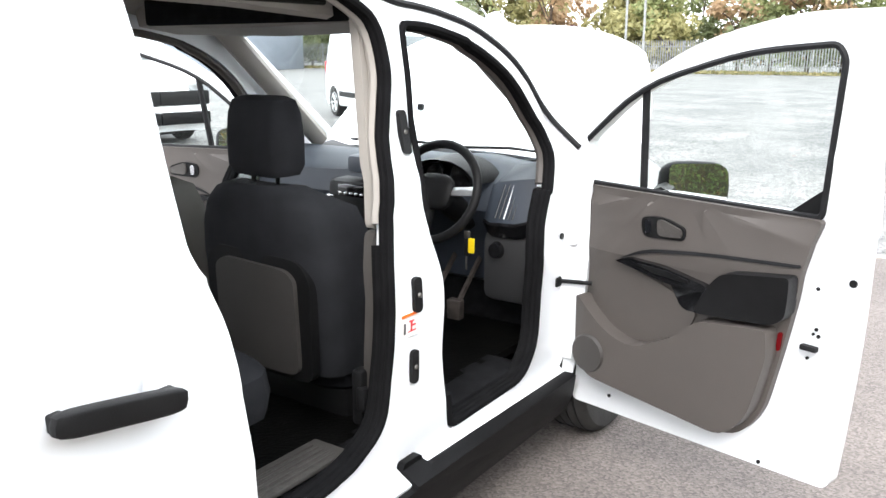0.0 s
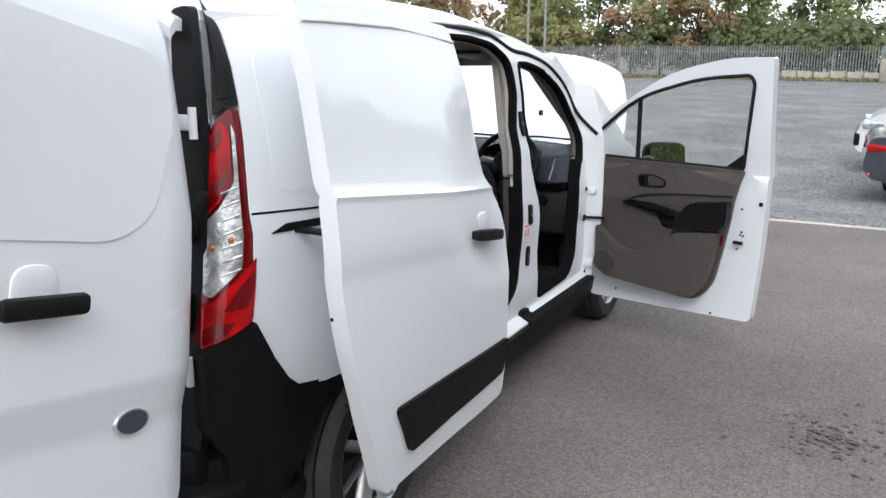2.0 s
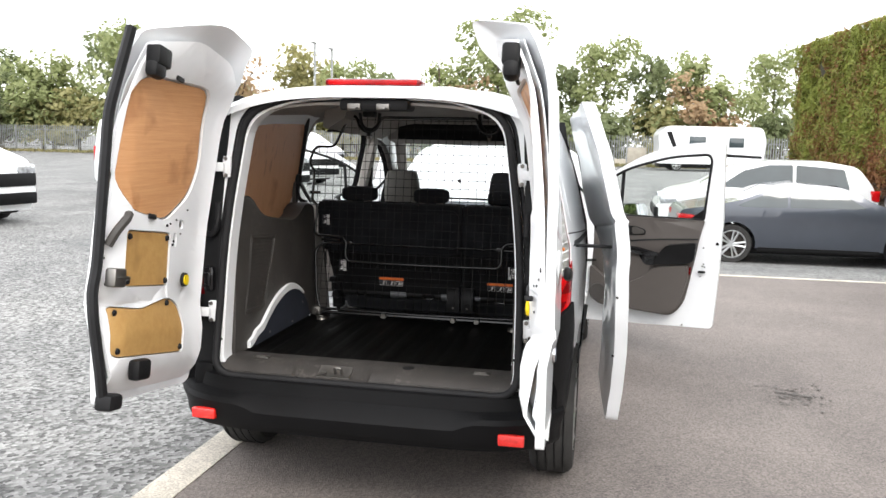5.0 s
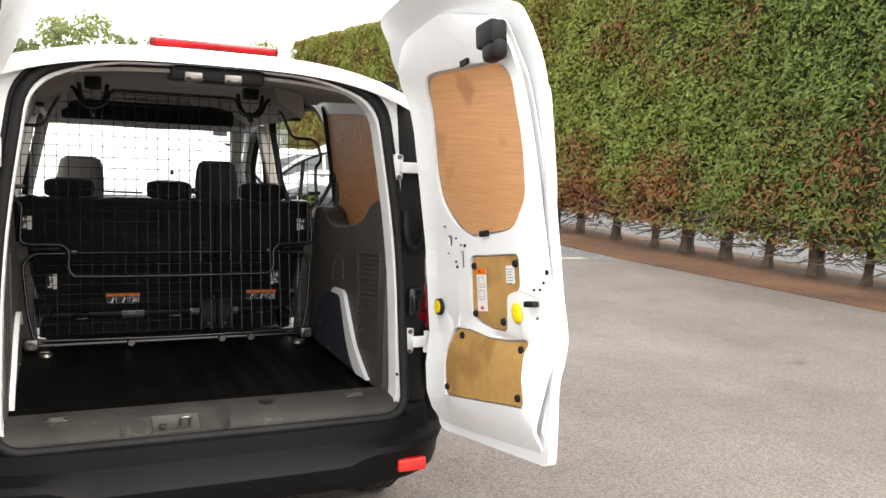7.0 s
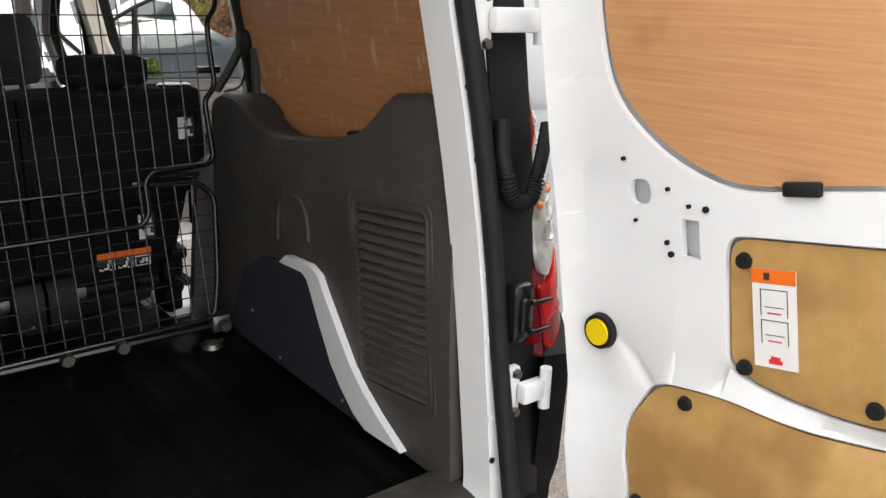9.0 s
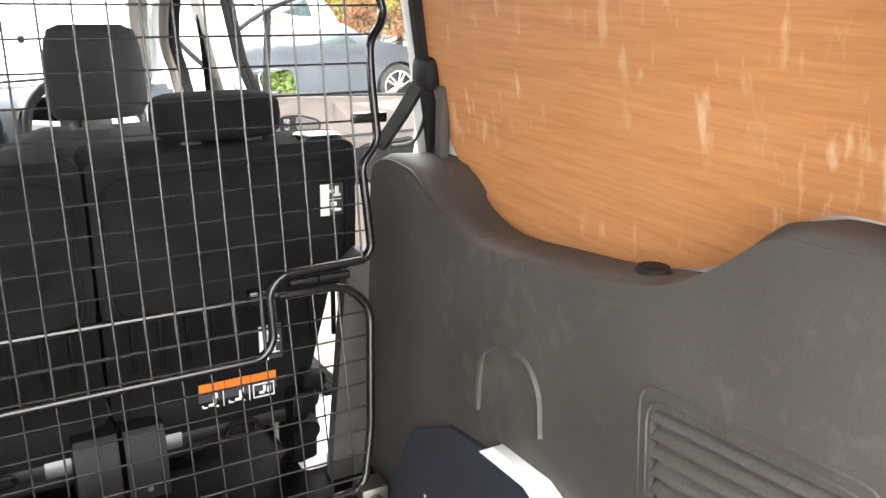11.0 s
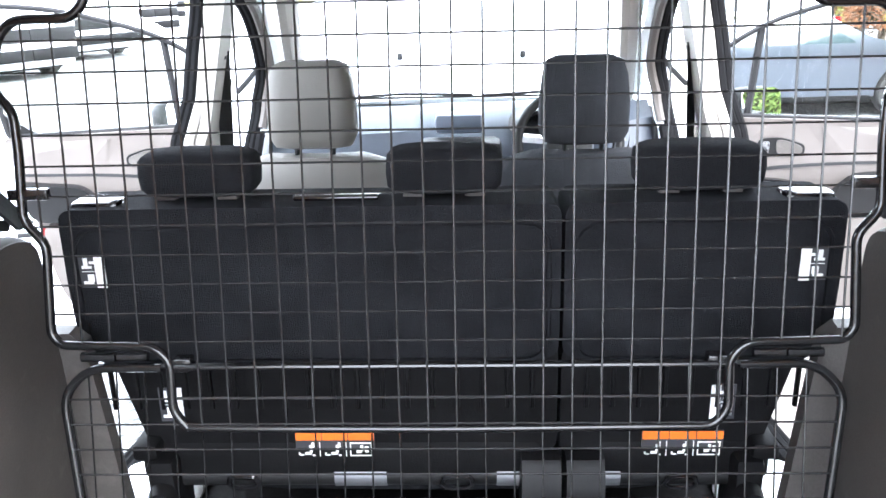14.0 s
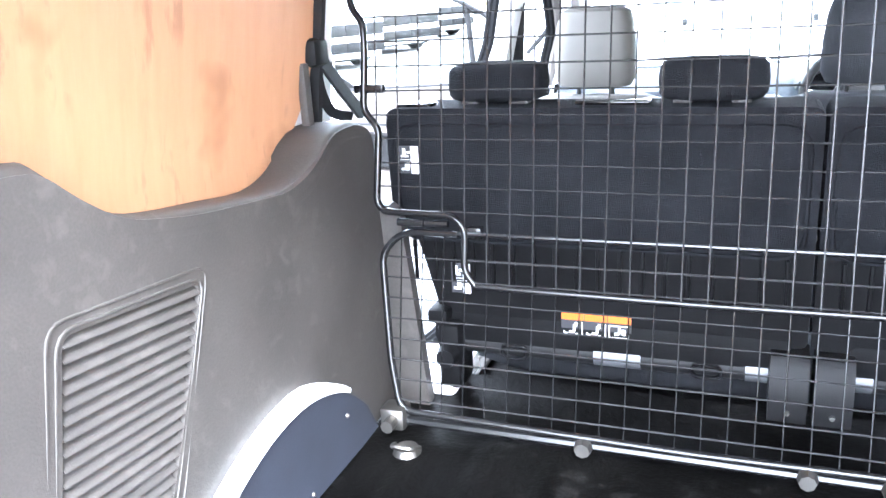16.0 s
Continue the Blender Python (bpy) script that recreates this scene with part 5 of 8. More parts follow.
# instrument hood, side vent, light switch
bm = bmesh.new()
secs = [[(0.38 + 0.17 * math.cos(a) * k, y, 1.04 + 0.085 * math.sin(a) * k) for a in span(0, math.pi, 12)] for y, k in ((3.06, 1.0), (3.24, 1.08), (3.25, 0.9), (3.07, 0.86))]
skin(bm, secs, cap=False, closed=False)
part("instrument_hood", bm, BLACK, dash)
for dx in (-0.075, 0.075):
    bm = bmesh.new()
    disc(bm, 0.055, 0.055, 0.012, pose(0.38 + dx, 3.13, 1.06, 90), 24)
    part("dial", bm, BLACK_GLOSS, dash)
bm = bmesh.new()
skin(bm, [[(x, 3.13 + k, z0 - 0.05), (x, 3.10 + k, z0), (x, 3.155 + k, z1), (x, 3.30, z1 + 0.05), (x, 3.32, z0)] for x, k, z0, z1 in ((0.555, 0.03, 0.90, 1.02), (0.60, 0.0, 0.895, 1.045), (0.72, -0.005, 0.90, 1.065), (0.80, 0.03, 0.92, 1.07))])
vent = part("side_vent", bm, DASH, dash)
bm = bmesh.new()
skin(bm, [[(x, 3.125 + k, z0 - 0.055), (x, 3.092 + k, z0 - 0.004), (x, 3.098 + k, z0 + 0.006), (x, 3.14 + k, z0 - 0.04)] for x, k, z0 in ((0.555, 0.03, 0.90), (0.60, 0.0, 0.895), (0.72, -0.005, 0.90), (0.80, 0.03, 0.92))])
part("gloss_lip", bm, BLACK_GLOSS, vent)
for k in range(5):
    t = 0.12 + 0.17 * k
    bm = bmesh.new()
    tube(bm, [(0.625 + 0.02 * k, 3.098 + 0.05 * 0.1, 0.918), (0.645 + 0.02 * k, 3.148, 1.04)], 0.004, 5)
    part("vent_slat", bm, ALLOY if k == 2 else BLACK_GLOSS, vent)
bm = bmesh.new()
box(bm, 0.54, 0.82, 3.13, 3.25, 0.58, 0.86, 0.04)
KNEE = mat("knee_panel_plastic", (0.020, 0.020, 0.021), 0.55, vary=0.1, scale=5, bump=0.06, bump_scale=300)
knee = part("knee_panel", bm, KNEE, dash)
bm = bmesh.new()
disc(bm, 0.034, 0.028, 0.022, pose(0.62, 3.13, 0.79, 90), 20)
part("light_switch", bm, BLACK_GLOSS, knee)
bm = bmesh.new()
skin(bm, [[(x, 3.10, 0.60), (x, 3.09, 0.86), (x, 3.12, 1.04), (x, 3.26, 1.10), (x, 3.36, 0.9), (x, 3.3, 0.6)] for x in (0.80, 0.845)])
part("dash_end_cap", bm, KNEE, dash)
# steering wheel
wm = pose(0.40, 2.965, 1.02, 66, 0, 0)
bm = bmesh.new()
tube(bm, [wm @ Vector((0.185 * math.cos(a), 0.185 * math.sin(a), 0)) for a in [2 * math.pi * k / 36 for k in range(36)]], 0.017, 10, True)
wheel = part("steering_wheel", bm, BLACK, VAN)
bm = bmesh.new()
pillow(bm, 0.17, 0.14, 0.05, wm, 3)
part("hub", bm, BLACK, wheel)
for a in (0.1, math.pi - 0.1, -math.pi / 2):
    bm = bmesh.new()
    tube(bm, [wm @ Vector((0.06 * math.cos(a), 0.06 * math.sin(a), 0)), wm @ Vector((0.18 * math.cos(a), 0.18 * math.sin(a), 0))], 0.02, 8, flat_z=0.4)
    part("spoke", bm, ALLOY if a > 0 else BLACK, wheel)
bm = bmesh.new()
tube(bm, [(0.40, 3.0, 1.0), (0.40, 3.2, 0.88)], 0.05, 10)
part("column", bm, BLACK, wheel)
bm = bmesh.new()
box(bm, 0.545, 0.568, 2.945, 2.957, 0.80, 0.87, 0.006)
keys = part("ignition_key", bm, BLACK, VAN, "bunch of keys with a yellow tag in the ignition")
for x0, x1, z0, z1, mt in ((0.566, 0.592, 0.815, 0.87, YELLOW), (0.555, 0.561, 0.75, 0.80, STEEL), (0.548, 0.575, 0.868, 0.895, STEEL)):
    bm = bmesh.new()
    box(bm, x0, x1, 2.941, 2.948, z0, z1, 0.003)
    part("key_tag", bm, mt, keys)
for x in (0.30, 0.42):
    bm = bmesh.new()
    tube(bm, [(x, 3.3, 0.75), (x, 3.1, 0.56)], 0.012, 6)
    box(bm, x - 0.03, x + 0.03, 3.06, 3.1, 0.50, 0.58, 0.006)
    part("pedal", bm, DARK_STEEL, VAN)
# wheel housing wall and firewall
bm = bmesh.new()
box(bm, -0.84, 0.84, 3.36, 3.42, 0.40, 1.03, 0.01)
part("firewall", bm, CARPET, VAN)

# ---- front end: windscreen, bonnet, pillars ----
bm = bmesh.new()
secs = []
for t in span(0, 1, 6):
    y, z, w = 2.86 + 0.78 * t, 1.685 - 0.585 * t, 0.66 + 0.10 * t
    secs.append([(f * w, y - 0.10 * f * f * t - 0.03 * f * f, z) for f in span(-1, 1, 12)])
skin(bm, secs, cap=False, closed=False)
got = bmesh.ops.extrude_face_region(bm, geom=bm.faces[:])
bmesh.ops.translate(bm, verts=[e for e in got["geom"] if isinstance(e, bmesh.types.BMVert)], vec=(0, 0.003, 0.005))
ws = part("windscreen", bm, GLASS, VAN)
ws.visible_shadow = False
for s in (1, -1):
    bm = bmesh.new()
    tube(bm, [(s * (0.655 + 0.12 * t), 2.93 + 0.72 * t, 1.625 - 0.50 * t) for t in span(0, 1, 8)], 0.04, 10, flat_z=0.7)
    part("a_pillar", bm, WHITE, VAN)
    bm = bmesh.new()
    tube(bm, [(s * (0.575 + 0.125 * t), 2.84 + 0.70 * t, 1.625 - 0.53 * t) for t in span(0, 1, 8)], 0.045, 8, flat_z=0.7)
    part("a_pillar_trim", bm, TAUPE_LIGHT, VAN)
bm = bmesh.new()
skin(bm, [[(x, 3.56, 1.06), (x, 3.72, 1.085), (x, 3.80, 1.05), (x, 3.56, 0.98)] for x in span(-0.76, 0.76, 6)])
cowl = part("scuttle", bm, BLACK, VAN)
for x0, x1 in ((-0.55, 0.05), (0.10, 0.62)):
    bm = bmesh.new()
    tube(bm, [(x0, 3.60, 1.105), ((x0 + x1) / 2, 3.575, 1.12), (x1, 3.56, 1.115)], 0.007, 6)
    part("wiper", bm, BLACK, cowl)
bm = bmesh.new()
box(bm, -0.70, 0.70, 3.80, 4.36, 0.35, 0.90, 0.04)
part("engine_block", bm, BLACK, VAN)
# raised bonnet
bm = bmesh.new()
secs = []
BONNET_EDGE = [(0.0, 0.865, 3.65, 1.01), (0.3, 0.85, 3.85, 1.17), (0.6, 0.815, 4.0, 1.32), (0.85, 0.755, 4.13, 1.45), (0.95, 0.71, 4.19, 1.515), (1.0, 0.66, 4.21, 1.545)]
for t in span(0, 1, 20):
    w, y, z = [lerp([(row[0], row[k]) for row in BONNET_EDGE], t) for k in (1, 2, 3)]
    secs.append([(f * w, y + (0.06 * t - 0.05 * (1 - t)) * (1 - abs(f) ** 2), z + (0.085 + 0.02 * t) * (1 - abs(f) ** 3)) for f in span(-1, 1, 22)])
skin(bm, secs, cap=False, closed=False)
got = bmesh.ops.extrude_face_region(bm, geom=bm.faces[:])
bmesh.ops.translate(bm, verts=[e for e in got["geom"] if isinstance(e, bmesh.types.BMVert)], vec=(0, 0.03, -0.035))
bonnet = part("bonnet", bm, WHITE, VAN, "raised white bonnet")
for x in (-0.28, 0.28):
    bm = bmesh.new()
    box(bm, x - 0.012, x + 0.012, 3.80, 3.83, 1.245, 1.275, 0.004)
    part("washer_jet", bm, BLACK, bonnet)
bm = bmesh.new()
box(bm, -0.78, 0.78, 4.34, 4.47, 0.25, 0.80, 0.05)
part("front_bumper", bm, BUMPER, VAN)

# ---- wheels ----


def wheel_set(at, side, parent, tyre_r, rim_r, width, spokes, name="wheel", slim=0.035, twin=0.0, label=""):
    """A wheel standing at a point, facing +x or -x, with tyre, rim and spokes."""
    base = Matrix.Translation(at) @ (pose(0, 0, 0, 0, 90, 0) if side > 0 else pose(0, 0, 0, 0, -90, 0))
    h = width / 2
    prof = [(rim_r, -h * 0.9), (rim_r + 0.02, -h), (tyre_r - 0.03, -h), (tyre_r - 0.008, -h * 0.8), (tyre_r, -h * 0.5), (tyre_r, h * 0.5), (tyre_r - 0.008, h * 0.8), (tyre_r - 0.03, h), (rim_r + 0.02, h), (rim_r, h * 0.9)]
    bm = bmesh.new()
    n = 48
    secs = [[base @ Vector((r * math.cos(2 * math.pi * k / n), r * math.sin(2 * math.pi * k / n), w)) for r, w in prof] for k in range(n)]
    secs.append(secs[0])
    skin(bm, secs, cap=False, closed=False)
    bmesh.ops.remove_doubles(bm, verts=bm.verts[:], dist=1e-5)
    wheel_ob = part(name, bm, TYRE, parent, label)
    for w in (-0.6, -0.2, 0.2, 0.6):
        bm = bmesh.new()
        ring = [base @ Vector(((tyre_r + 0.0005) * math.cos(2 * math.pi * k / n), (tyre_r + 0.0005) * math.sin(2 * math.pi * k / n), h * w)) for k in range(n)]
        tube(bm, ring, 0.004, 4, True)
        part("tread_groove", bm, BLACK, wheel_ob)
    bm = bmesh.new()
    secs = []
    for k in range(n + 1):
        a = 2 * math.pi * k / n
        secs.append([base @ Vector((r * math.cos(a), r * math.sin(a), w)) for r, w in ((rim_r, -h * 0.9), (rim_r - 0.012, -h * 0.5), (rim_r - 0.02, h * 0.4), (rim_r - 0.006, h * 0.86), (rim_r + 0.006, h * 0.95), (rim_r + 0.006, h * 0.8))])
    skin(bm, secs, cap=False, closed=False)
    part("rim", bm, ALLOY, wheel_ob)
    bm = bmesh.new()
    disc(bm, rim_r - 0.02, rim_r - 0.02, 0.01, base @ Matrix.Translation((0, 0, h * 0.1)), 32)
    part("brake_shield", bm, DARK_STEEL, wheel_ob)
    for k in range(spokes):
        for off in ((-twin, twin) if twin else (0,)):
            a = 2 * math.pi * k / spokes + 0.3
            bm = bmesh.new()
            p = [base @ (Matrix.Rotation(a, 4, "Z") @ Vector((r, off * (0.4 + 0.9 * r / rim_r), z))) for r, z in ((0.03, h * 0.62), (rim_r * 0.55, h * 0.72), (rim_r - 0.004, h * 0.80))]
            tube(bm, p, slim, 6, flat_z=0.35)
            part("spoke", bm, ALLOY, wheel_ob)
    bm = bmesh.new()
    disc(bm, 0.045, 0.032, 0.03, base @ Matrix.Translation((0, 0, h * 0.62)), 16)
    part("hub_cap", bm, ALLOY, wheel_ob)
    return wheel_ob


for s in (1, -1):
    wheel_set((s * 0.805, REAR_Y, WHEEL_R - 0.035), s, VAN, WHEEL_R, 0.225, 0.205, 8, slim=0.03)
    wheel_set((s * 0.79, FRONT_Y, WHEEL_R - 0.035), s, VAN, WHEEL_R, 0.225, 0.205, 8, slim=0.03)

# ---- rear doors, both swung open square to the tail ----
LEAN = radians(10.5)


def rear_door(s, hinge_x, swing):
    """u from the hinge to the free edge, v up along the leaning hinge line, w outwards."""
    o = Vector((s * hinge_x, -0.05 if s > 0 else -0.02, 0.508))
    yaw = radians(swing)
    back = Vector((s * math.sin(yaw), -math.cos(yaw) * math.cos(LEAN), math.cos(yaw) * math.sin(LEAN)))
    upw = Vector((0, math.sin(LEAN), math.cos(LEAN)))
    outw = Vector((s * math.cos(yaw), math.sin(yaw), 0))

    def curl(u, v):
        top = max(0, (v - 1.10) / 0.36)
        near = 1 - max(0, (u - 0.50) / 0.32) ** 1.3
        edge = 0.115 * max(0, 1 - u / 0.14) ** 2
        fold = min(max((v - 0.25) / 0.11, 0), 1)
        belly = 0.020 * fold * (1 - 0.8 * max(0, v - 0.36))
        belly += 0.008 * max(0, 1 - v / 0.7) * u / 0.8 * (s > 0)
        return -0.26 * top ** 2.2 * (0.16 + 0.84 * max(near, 0)) - edge * (0.4 + v) + belly - 0.03 * max(0, v - 0.75) ** 1.5 - 0.12 * max(0, v - 0.70) * max(0, 1 - u / 0.80)

    def at(off=0.0):
        return lambda u, v: o + back * (u + 0.10 * max(0, v - 0.75)) + upw * v + outw * (curl(u, v) + off)
    inn = lambda u, v: -outw
    cu, cv = span(0.05, 0.84, 10), sorted(span(0.08, 1.38, 18) + [0.25, 0.265, 0.285, 0.325, 0.345, 0.36])
    shape = rounded([(0.05, 0.0, 0.05), (0.742, -0.015, 0.02), (0.765, 0.12, 0.08), (0.772, 0.20, 0.05), (0.802, 0.30, 0.05), (0.806, 0.40, 0.05), (0.795, 0.48, 0.05), (0.785, 0.75, 0.15), (0.755, 1.05, 0.15), (0.715, 1.37, 0.02), (0.50, 1.46, 0.08), (0.18, 1.44, 0.1), (0.075, 1.34, 0.06), (0.065, 0.75, 0.2)], 0.04)
    door = part("rear_door", bend(flat(shape, (), cu, cv), at(), 0.03, inn), WHITE, VAN, "open white rear door, plywood lined inside")
    # pressed inner panel with window, lock and lower recesses
    inner = rounded([(0.07, 0.03, 0.06), (0.725, 0.01, 0.03), (0.752, 0.14, 0.05), (0.792, 0.30, 0.05), (0.795, 0.42, 0.05), (0.785, 0.55, 0.1), (0.775, 0.75, 0.1), (0.745, 1.05, 0.1), (0.70, 1.33, 0.03), (0.50, 1.39, 0.06), (0.22, 1.37, 0.1), (0.095, 1.28, 0.06), (0.082, 0.75, 0.2)], 0.05)
    win = [(0.235, 1.26, 0.10), (0.70, 1.21, 0.08), (0.77, 0.98, 0.1), (0.765, 0.82, 0.08), (0.69, 0.715, 0.08), (0.42, 0.70, 0.05), (0.245, 0.825, 0.08), (0.195, 0.95, 0.1)]
    if s > 0:
        win = [(0.213, 1.26, 0.10), (0.675, 1.21, 0.08), (0.722, 1.0, 0.1), (0.730, 0.80, 0.06), (0.705, 0.735, 0.05), (0.645, 0.705, 0.06), (0.40, 0.70, 0.05), (0.30, 0.752, 0.05), (0.205, 0.845, 0.08), (0.186, 0.97, 0.1)]
    mid = [(0.392, 0.628, 0.03), (0.70, 0.622, 0.03), (0.697, 0.51, 0.02), (0.618, 0.497, 0.02), (0.608, 0.39, 0.02), (0.51, 0.393, 0.06), (0.43, 0.41, 0.03), (0.385, 0.437, 0.03)] if s > 0 else [(0.375, 0.645, 0.02), (0.705, 0.632, 0.03), (0.695, 0.425, 0.03), (0.36, 0.435, 0.03)]
    low = [(0.265, 0.355, 0.05), (0.35, 0.38, 0.04), (0.46, 0.355, 0.08), (0.55, 0.335, 0.06), (0.755, 0.345, 0.03), (0.745, 0.165, 0.03), (0.22, 0.155, 0.03), (0.225, 0.28, 0.05)]
    if s > 0:
        low = [(0.245, 0.372, 0.02), (0.272, 0.383, 0.02), (0.37, 0.381, 0.06), (0.48, 0.357, 0.08), (0.60, 0.353, 0.06), (0.706, 0.362, 0.02), (0.716, 0.165, 0.02), (0.20, 0.150, 0.02), (0.195, 0.31, 0.03)]
    grown = lambda poly, g: rounded([(u + g * (1 if u > c[0] else -1), v + g * (1 if v > c[1] else -1), *r) for u, v, *r in poly for c in [(sum(p[0] for p in poly) / len(poly), sum(p[1] for p in poly) / len(poly))]], 0.03)
    q0 = 0.315 if s > 0 else 0.312
    h0 = 0.224 if s > 0 else 0.262
    holes = [grown(win, 0.007), grown(mid, 0.005), grown(low, 0.005), rounded([(h0, 0.672), (h0 + 0.04, 0.672), (h0 + 0.04, 0.712), (h0, 0.712)], 0.019), [(q0, 0.595), (q0 + 0.03, 0.592), (q0 + 0.03, 0.65), (q0, 0.653)]]

    def inside(extra=0.0):
        def f(u, v):
            if s > 0:
                u -= 0.007 * step_up(0.05, 0.2, u) * step_up(0.80, 0.74, u)
            rim = min(0.80 - u, v - 0.03, 1.40 - v)
            deep = 0.090 - 0.055 * max(0, 1 - rim / 0.09)
            groove = 0.016 * math.exp(-((v - (0.385 + 0.035 * math.cos((u - 0.25) * 7))) / 0.02) ** 2) * (u > 0.15)
            return at(-deep + groove + extra)(u, v)
        return f
    frame_ob = part("inner_panel", bend(flat(inner, holes, cu, cv), inside(), 0.012, lambda u, v: outw), WHITE_IN, door)
    part("inner_skin", bend(flat(inner, (), (0.2, 0.4, 0.6), span(0.2, 1.3, 9)), inside(0.03), 0.004, lambda u, v: outw), WHITE_IN, door)
    for nm, poly, mt, off, lb in (("plywood_panel", win, PLY, 0.010, "reddish plywood in place of the window"), ("hardboard_panel", mid, HARDBOARD, 0.006, "tan hardboard lock cover"), ("hardboard_panel", low, HARDBOARD, 0.006, "tan hardboard lower panel")):
        pb = part(nm, bend(flat(rounded(poly, 0.03), (), cu, cv), inside(off), 0.005, lambda u, v: outw), mt, door, lb)
    for u, v in ((0.413, 0.597), (0.678, 0.596), (0.407, 0.439), (0.589, 0.415), (0.303, 0.361), (0.683, 0.333), (0.689, 0.189), (0.214, 0.178)) if s > 0 else ((0.395, 0.625), (0.685, 0.612), (0.38, 0.452), (0.675, 0.443), (0.35, 0.36), (0.731, 0.325), (0.725, 0.185), (0.245, 0.175)):
        bm = bmesh.new()
        disc(bm, 0.0125, 0.010, 0.008, Matrix.Translation(inside(0.004)(u, v)) @ (-outw).to_track_quat("Z", "Y").to_matrix().to_4x4(), 12)
        part("panel_stud", bm, RUBBER, door)
    for u, v in ((0.505 if s > 0 else 0.545, 0.700), (0.50, 1.243)):
        bm = bmesh.new()
        box(bm, -0.026, 0.026, -0.010, 0.010, -0.010, 0.002, 0.004, m=Matrix.Translation(inside(-0.002)(u, v)) @ Matrix((back, upw, outw)).transposed().to_4x4())
        part("panel_clip", bm, RUBBER, door)
    # yellow-capped grommet
    m = Matrix.Translation(inside(-0.004)(0.150 if s > 0 else 0.228, 0.458)) @ (-outw).to_track_quat("Z", "Y").to_matrix().to_4x4()
    bm = bmesh.new()
    disc(bm, 0.031, 0.029, 0.012, m, 24)
    part("grommet_ring", bm, RUBBER, door)
    bm = bmesh.new()
    disc(bm, 0.024, 0.022, 0.016, m, 24)
    part("yellow_grommet", bm, YELLOW, door)
    # small holes beside the lock and its slot
    spots = ((0.220, 0.744, 0.0035), (0.296, 0.697, 0.0035), (0.331, 0.672, 0.0035), (0.359, 0.668, 0.005), (0.234, 0.648, 0.003), (0.290, 0.616, 0.004), (0.296, 0.598, 0.005), (0.785, 0.566, 0.008), (0.775, 0.535, 0.004), (0.765, 0.515, 0.004), (0.75, 0.515, 0.004), (0.755, 0.43, 0.004)) if s > 0 else ((0.79, 0.56, 0.010), (0.783, 0.525, 0.005), (0.77, 0.43, 0.006), (0.25, 0.755, 0.004), (0.335, 0.705, 0.004), (0.385, 0.685, 0.004), (0.41, 0.675, 0.006), (0.29, 0.65, 0.004), (0.345, 0.615, 0.005), (0.35, 0.60, 0.005))
    for u, v, r in spots:
        bm = bmesh.new()
        disc(bm, r, r, 0.004, Matrix.Translation(inside(-0.001)(u, v)) @ (-outw).to_track_quat("Z", "Y").to_matrix().to_4x4(), 10)
        part("panel_hole", bm, RUBBER, door)
    # top bracket
    bm = bmesh.new()
    mm = Matrix.Translation(inside(-0.03)(0.69, 1.27)) @ Matrix((back, upw, outw)).transposed().to_4x4()
    box(bm, -0.055, 0.045, -0.03, 0.045, -0.03, 0.03, 0.012, m=mm)
    box(bm, -0.035, 0.05, -0.075, -0.01, -0.025, 0.03, 0.02, m=mm)
    part("top_latch", bm, BLACK, door)
    # outside pull, pressed frame line and badge
    if s > 0:
        bm = bmesh.new()
        box(bm, 0.435, 0.64, 0.54, 0.587, 0.02, 0.05, 0.014, m=Matrix.Translation(o + outw * curl(0.47, 0.6)) @ Matrix((back, upw, outw)).transposed().to_4x4())
        hd = part("door_handle", bm, BLACK, door)
        bm = bmesh.new()
        pillow(bm, 0.11, 0.12, 0.016, Matrix.Translation(at(0.0)(0.54, 0.585)) @ Matrix((back, upw, outw)).transposed().to_4x4(), 3)
        part("handle_cup", bm, WHITE, door)
        bm = bmesh.new()
        disc(bm, 0.052, 0.049, 0.008, Matrix.Translation(at(0.0)(0.255, 0.262)) @ Matrix((back, upw, outw)).transposed().to_4x4() @ Matrix.Diagonal((1.0, 0.62, 1, 1)), 28)
        badge = part("oval_badge", bm, CHROME, door, "small oval badge")
        bm = bmesh.new()
        disc(bm, 0.046, 0.044, 0.010, Matrix.Translation(at(0.0)(0.255, 0.262)) @ Matrix((back, upw, outw)).transposed().to_4x4() @ Matrix.Diagonal((1.0, 0.62, 1, 1)), 28)
        part("badge_centre", bm, BLUEGREY, badge)
        m = Matrix.Translation(inside(-0.002)(0.68, 0.446)) @ (-outw).to_track_quat("Z", "Y").to_matrix().to_4x4()
        bm = bmesh.new()
        pillow(bm, 0.05, 0.065, 0.02, m @ pose(0, 0, 0, 0, 0, 35), 2.4)
        part("release_tab", bm, YELLOW, door, "yellow plastic inner release tab")
        bm = bmesh.new()
        box(bm, 0.722, 0.775, 0.464, 0.482, -0.10, -0.075, 0.004, m=Matrix.Translation(o + outw * curl(0.8, 0.47)) @ Matrix((back, upw, outw)).transposed().to_4x4())
        part("lock_slot", bm, RUBBER, door)
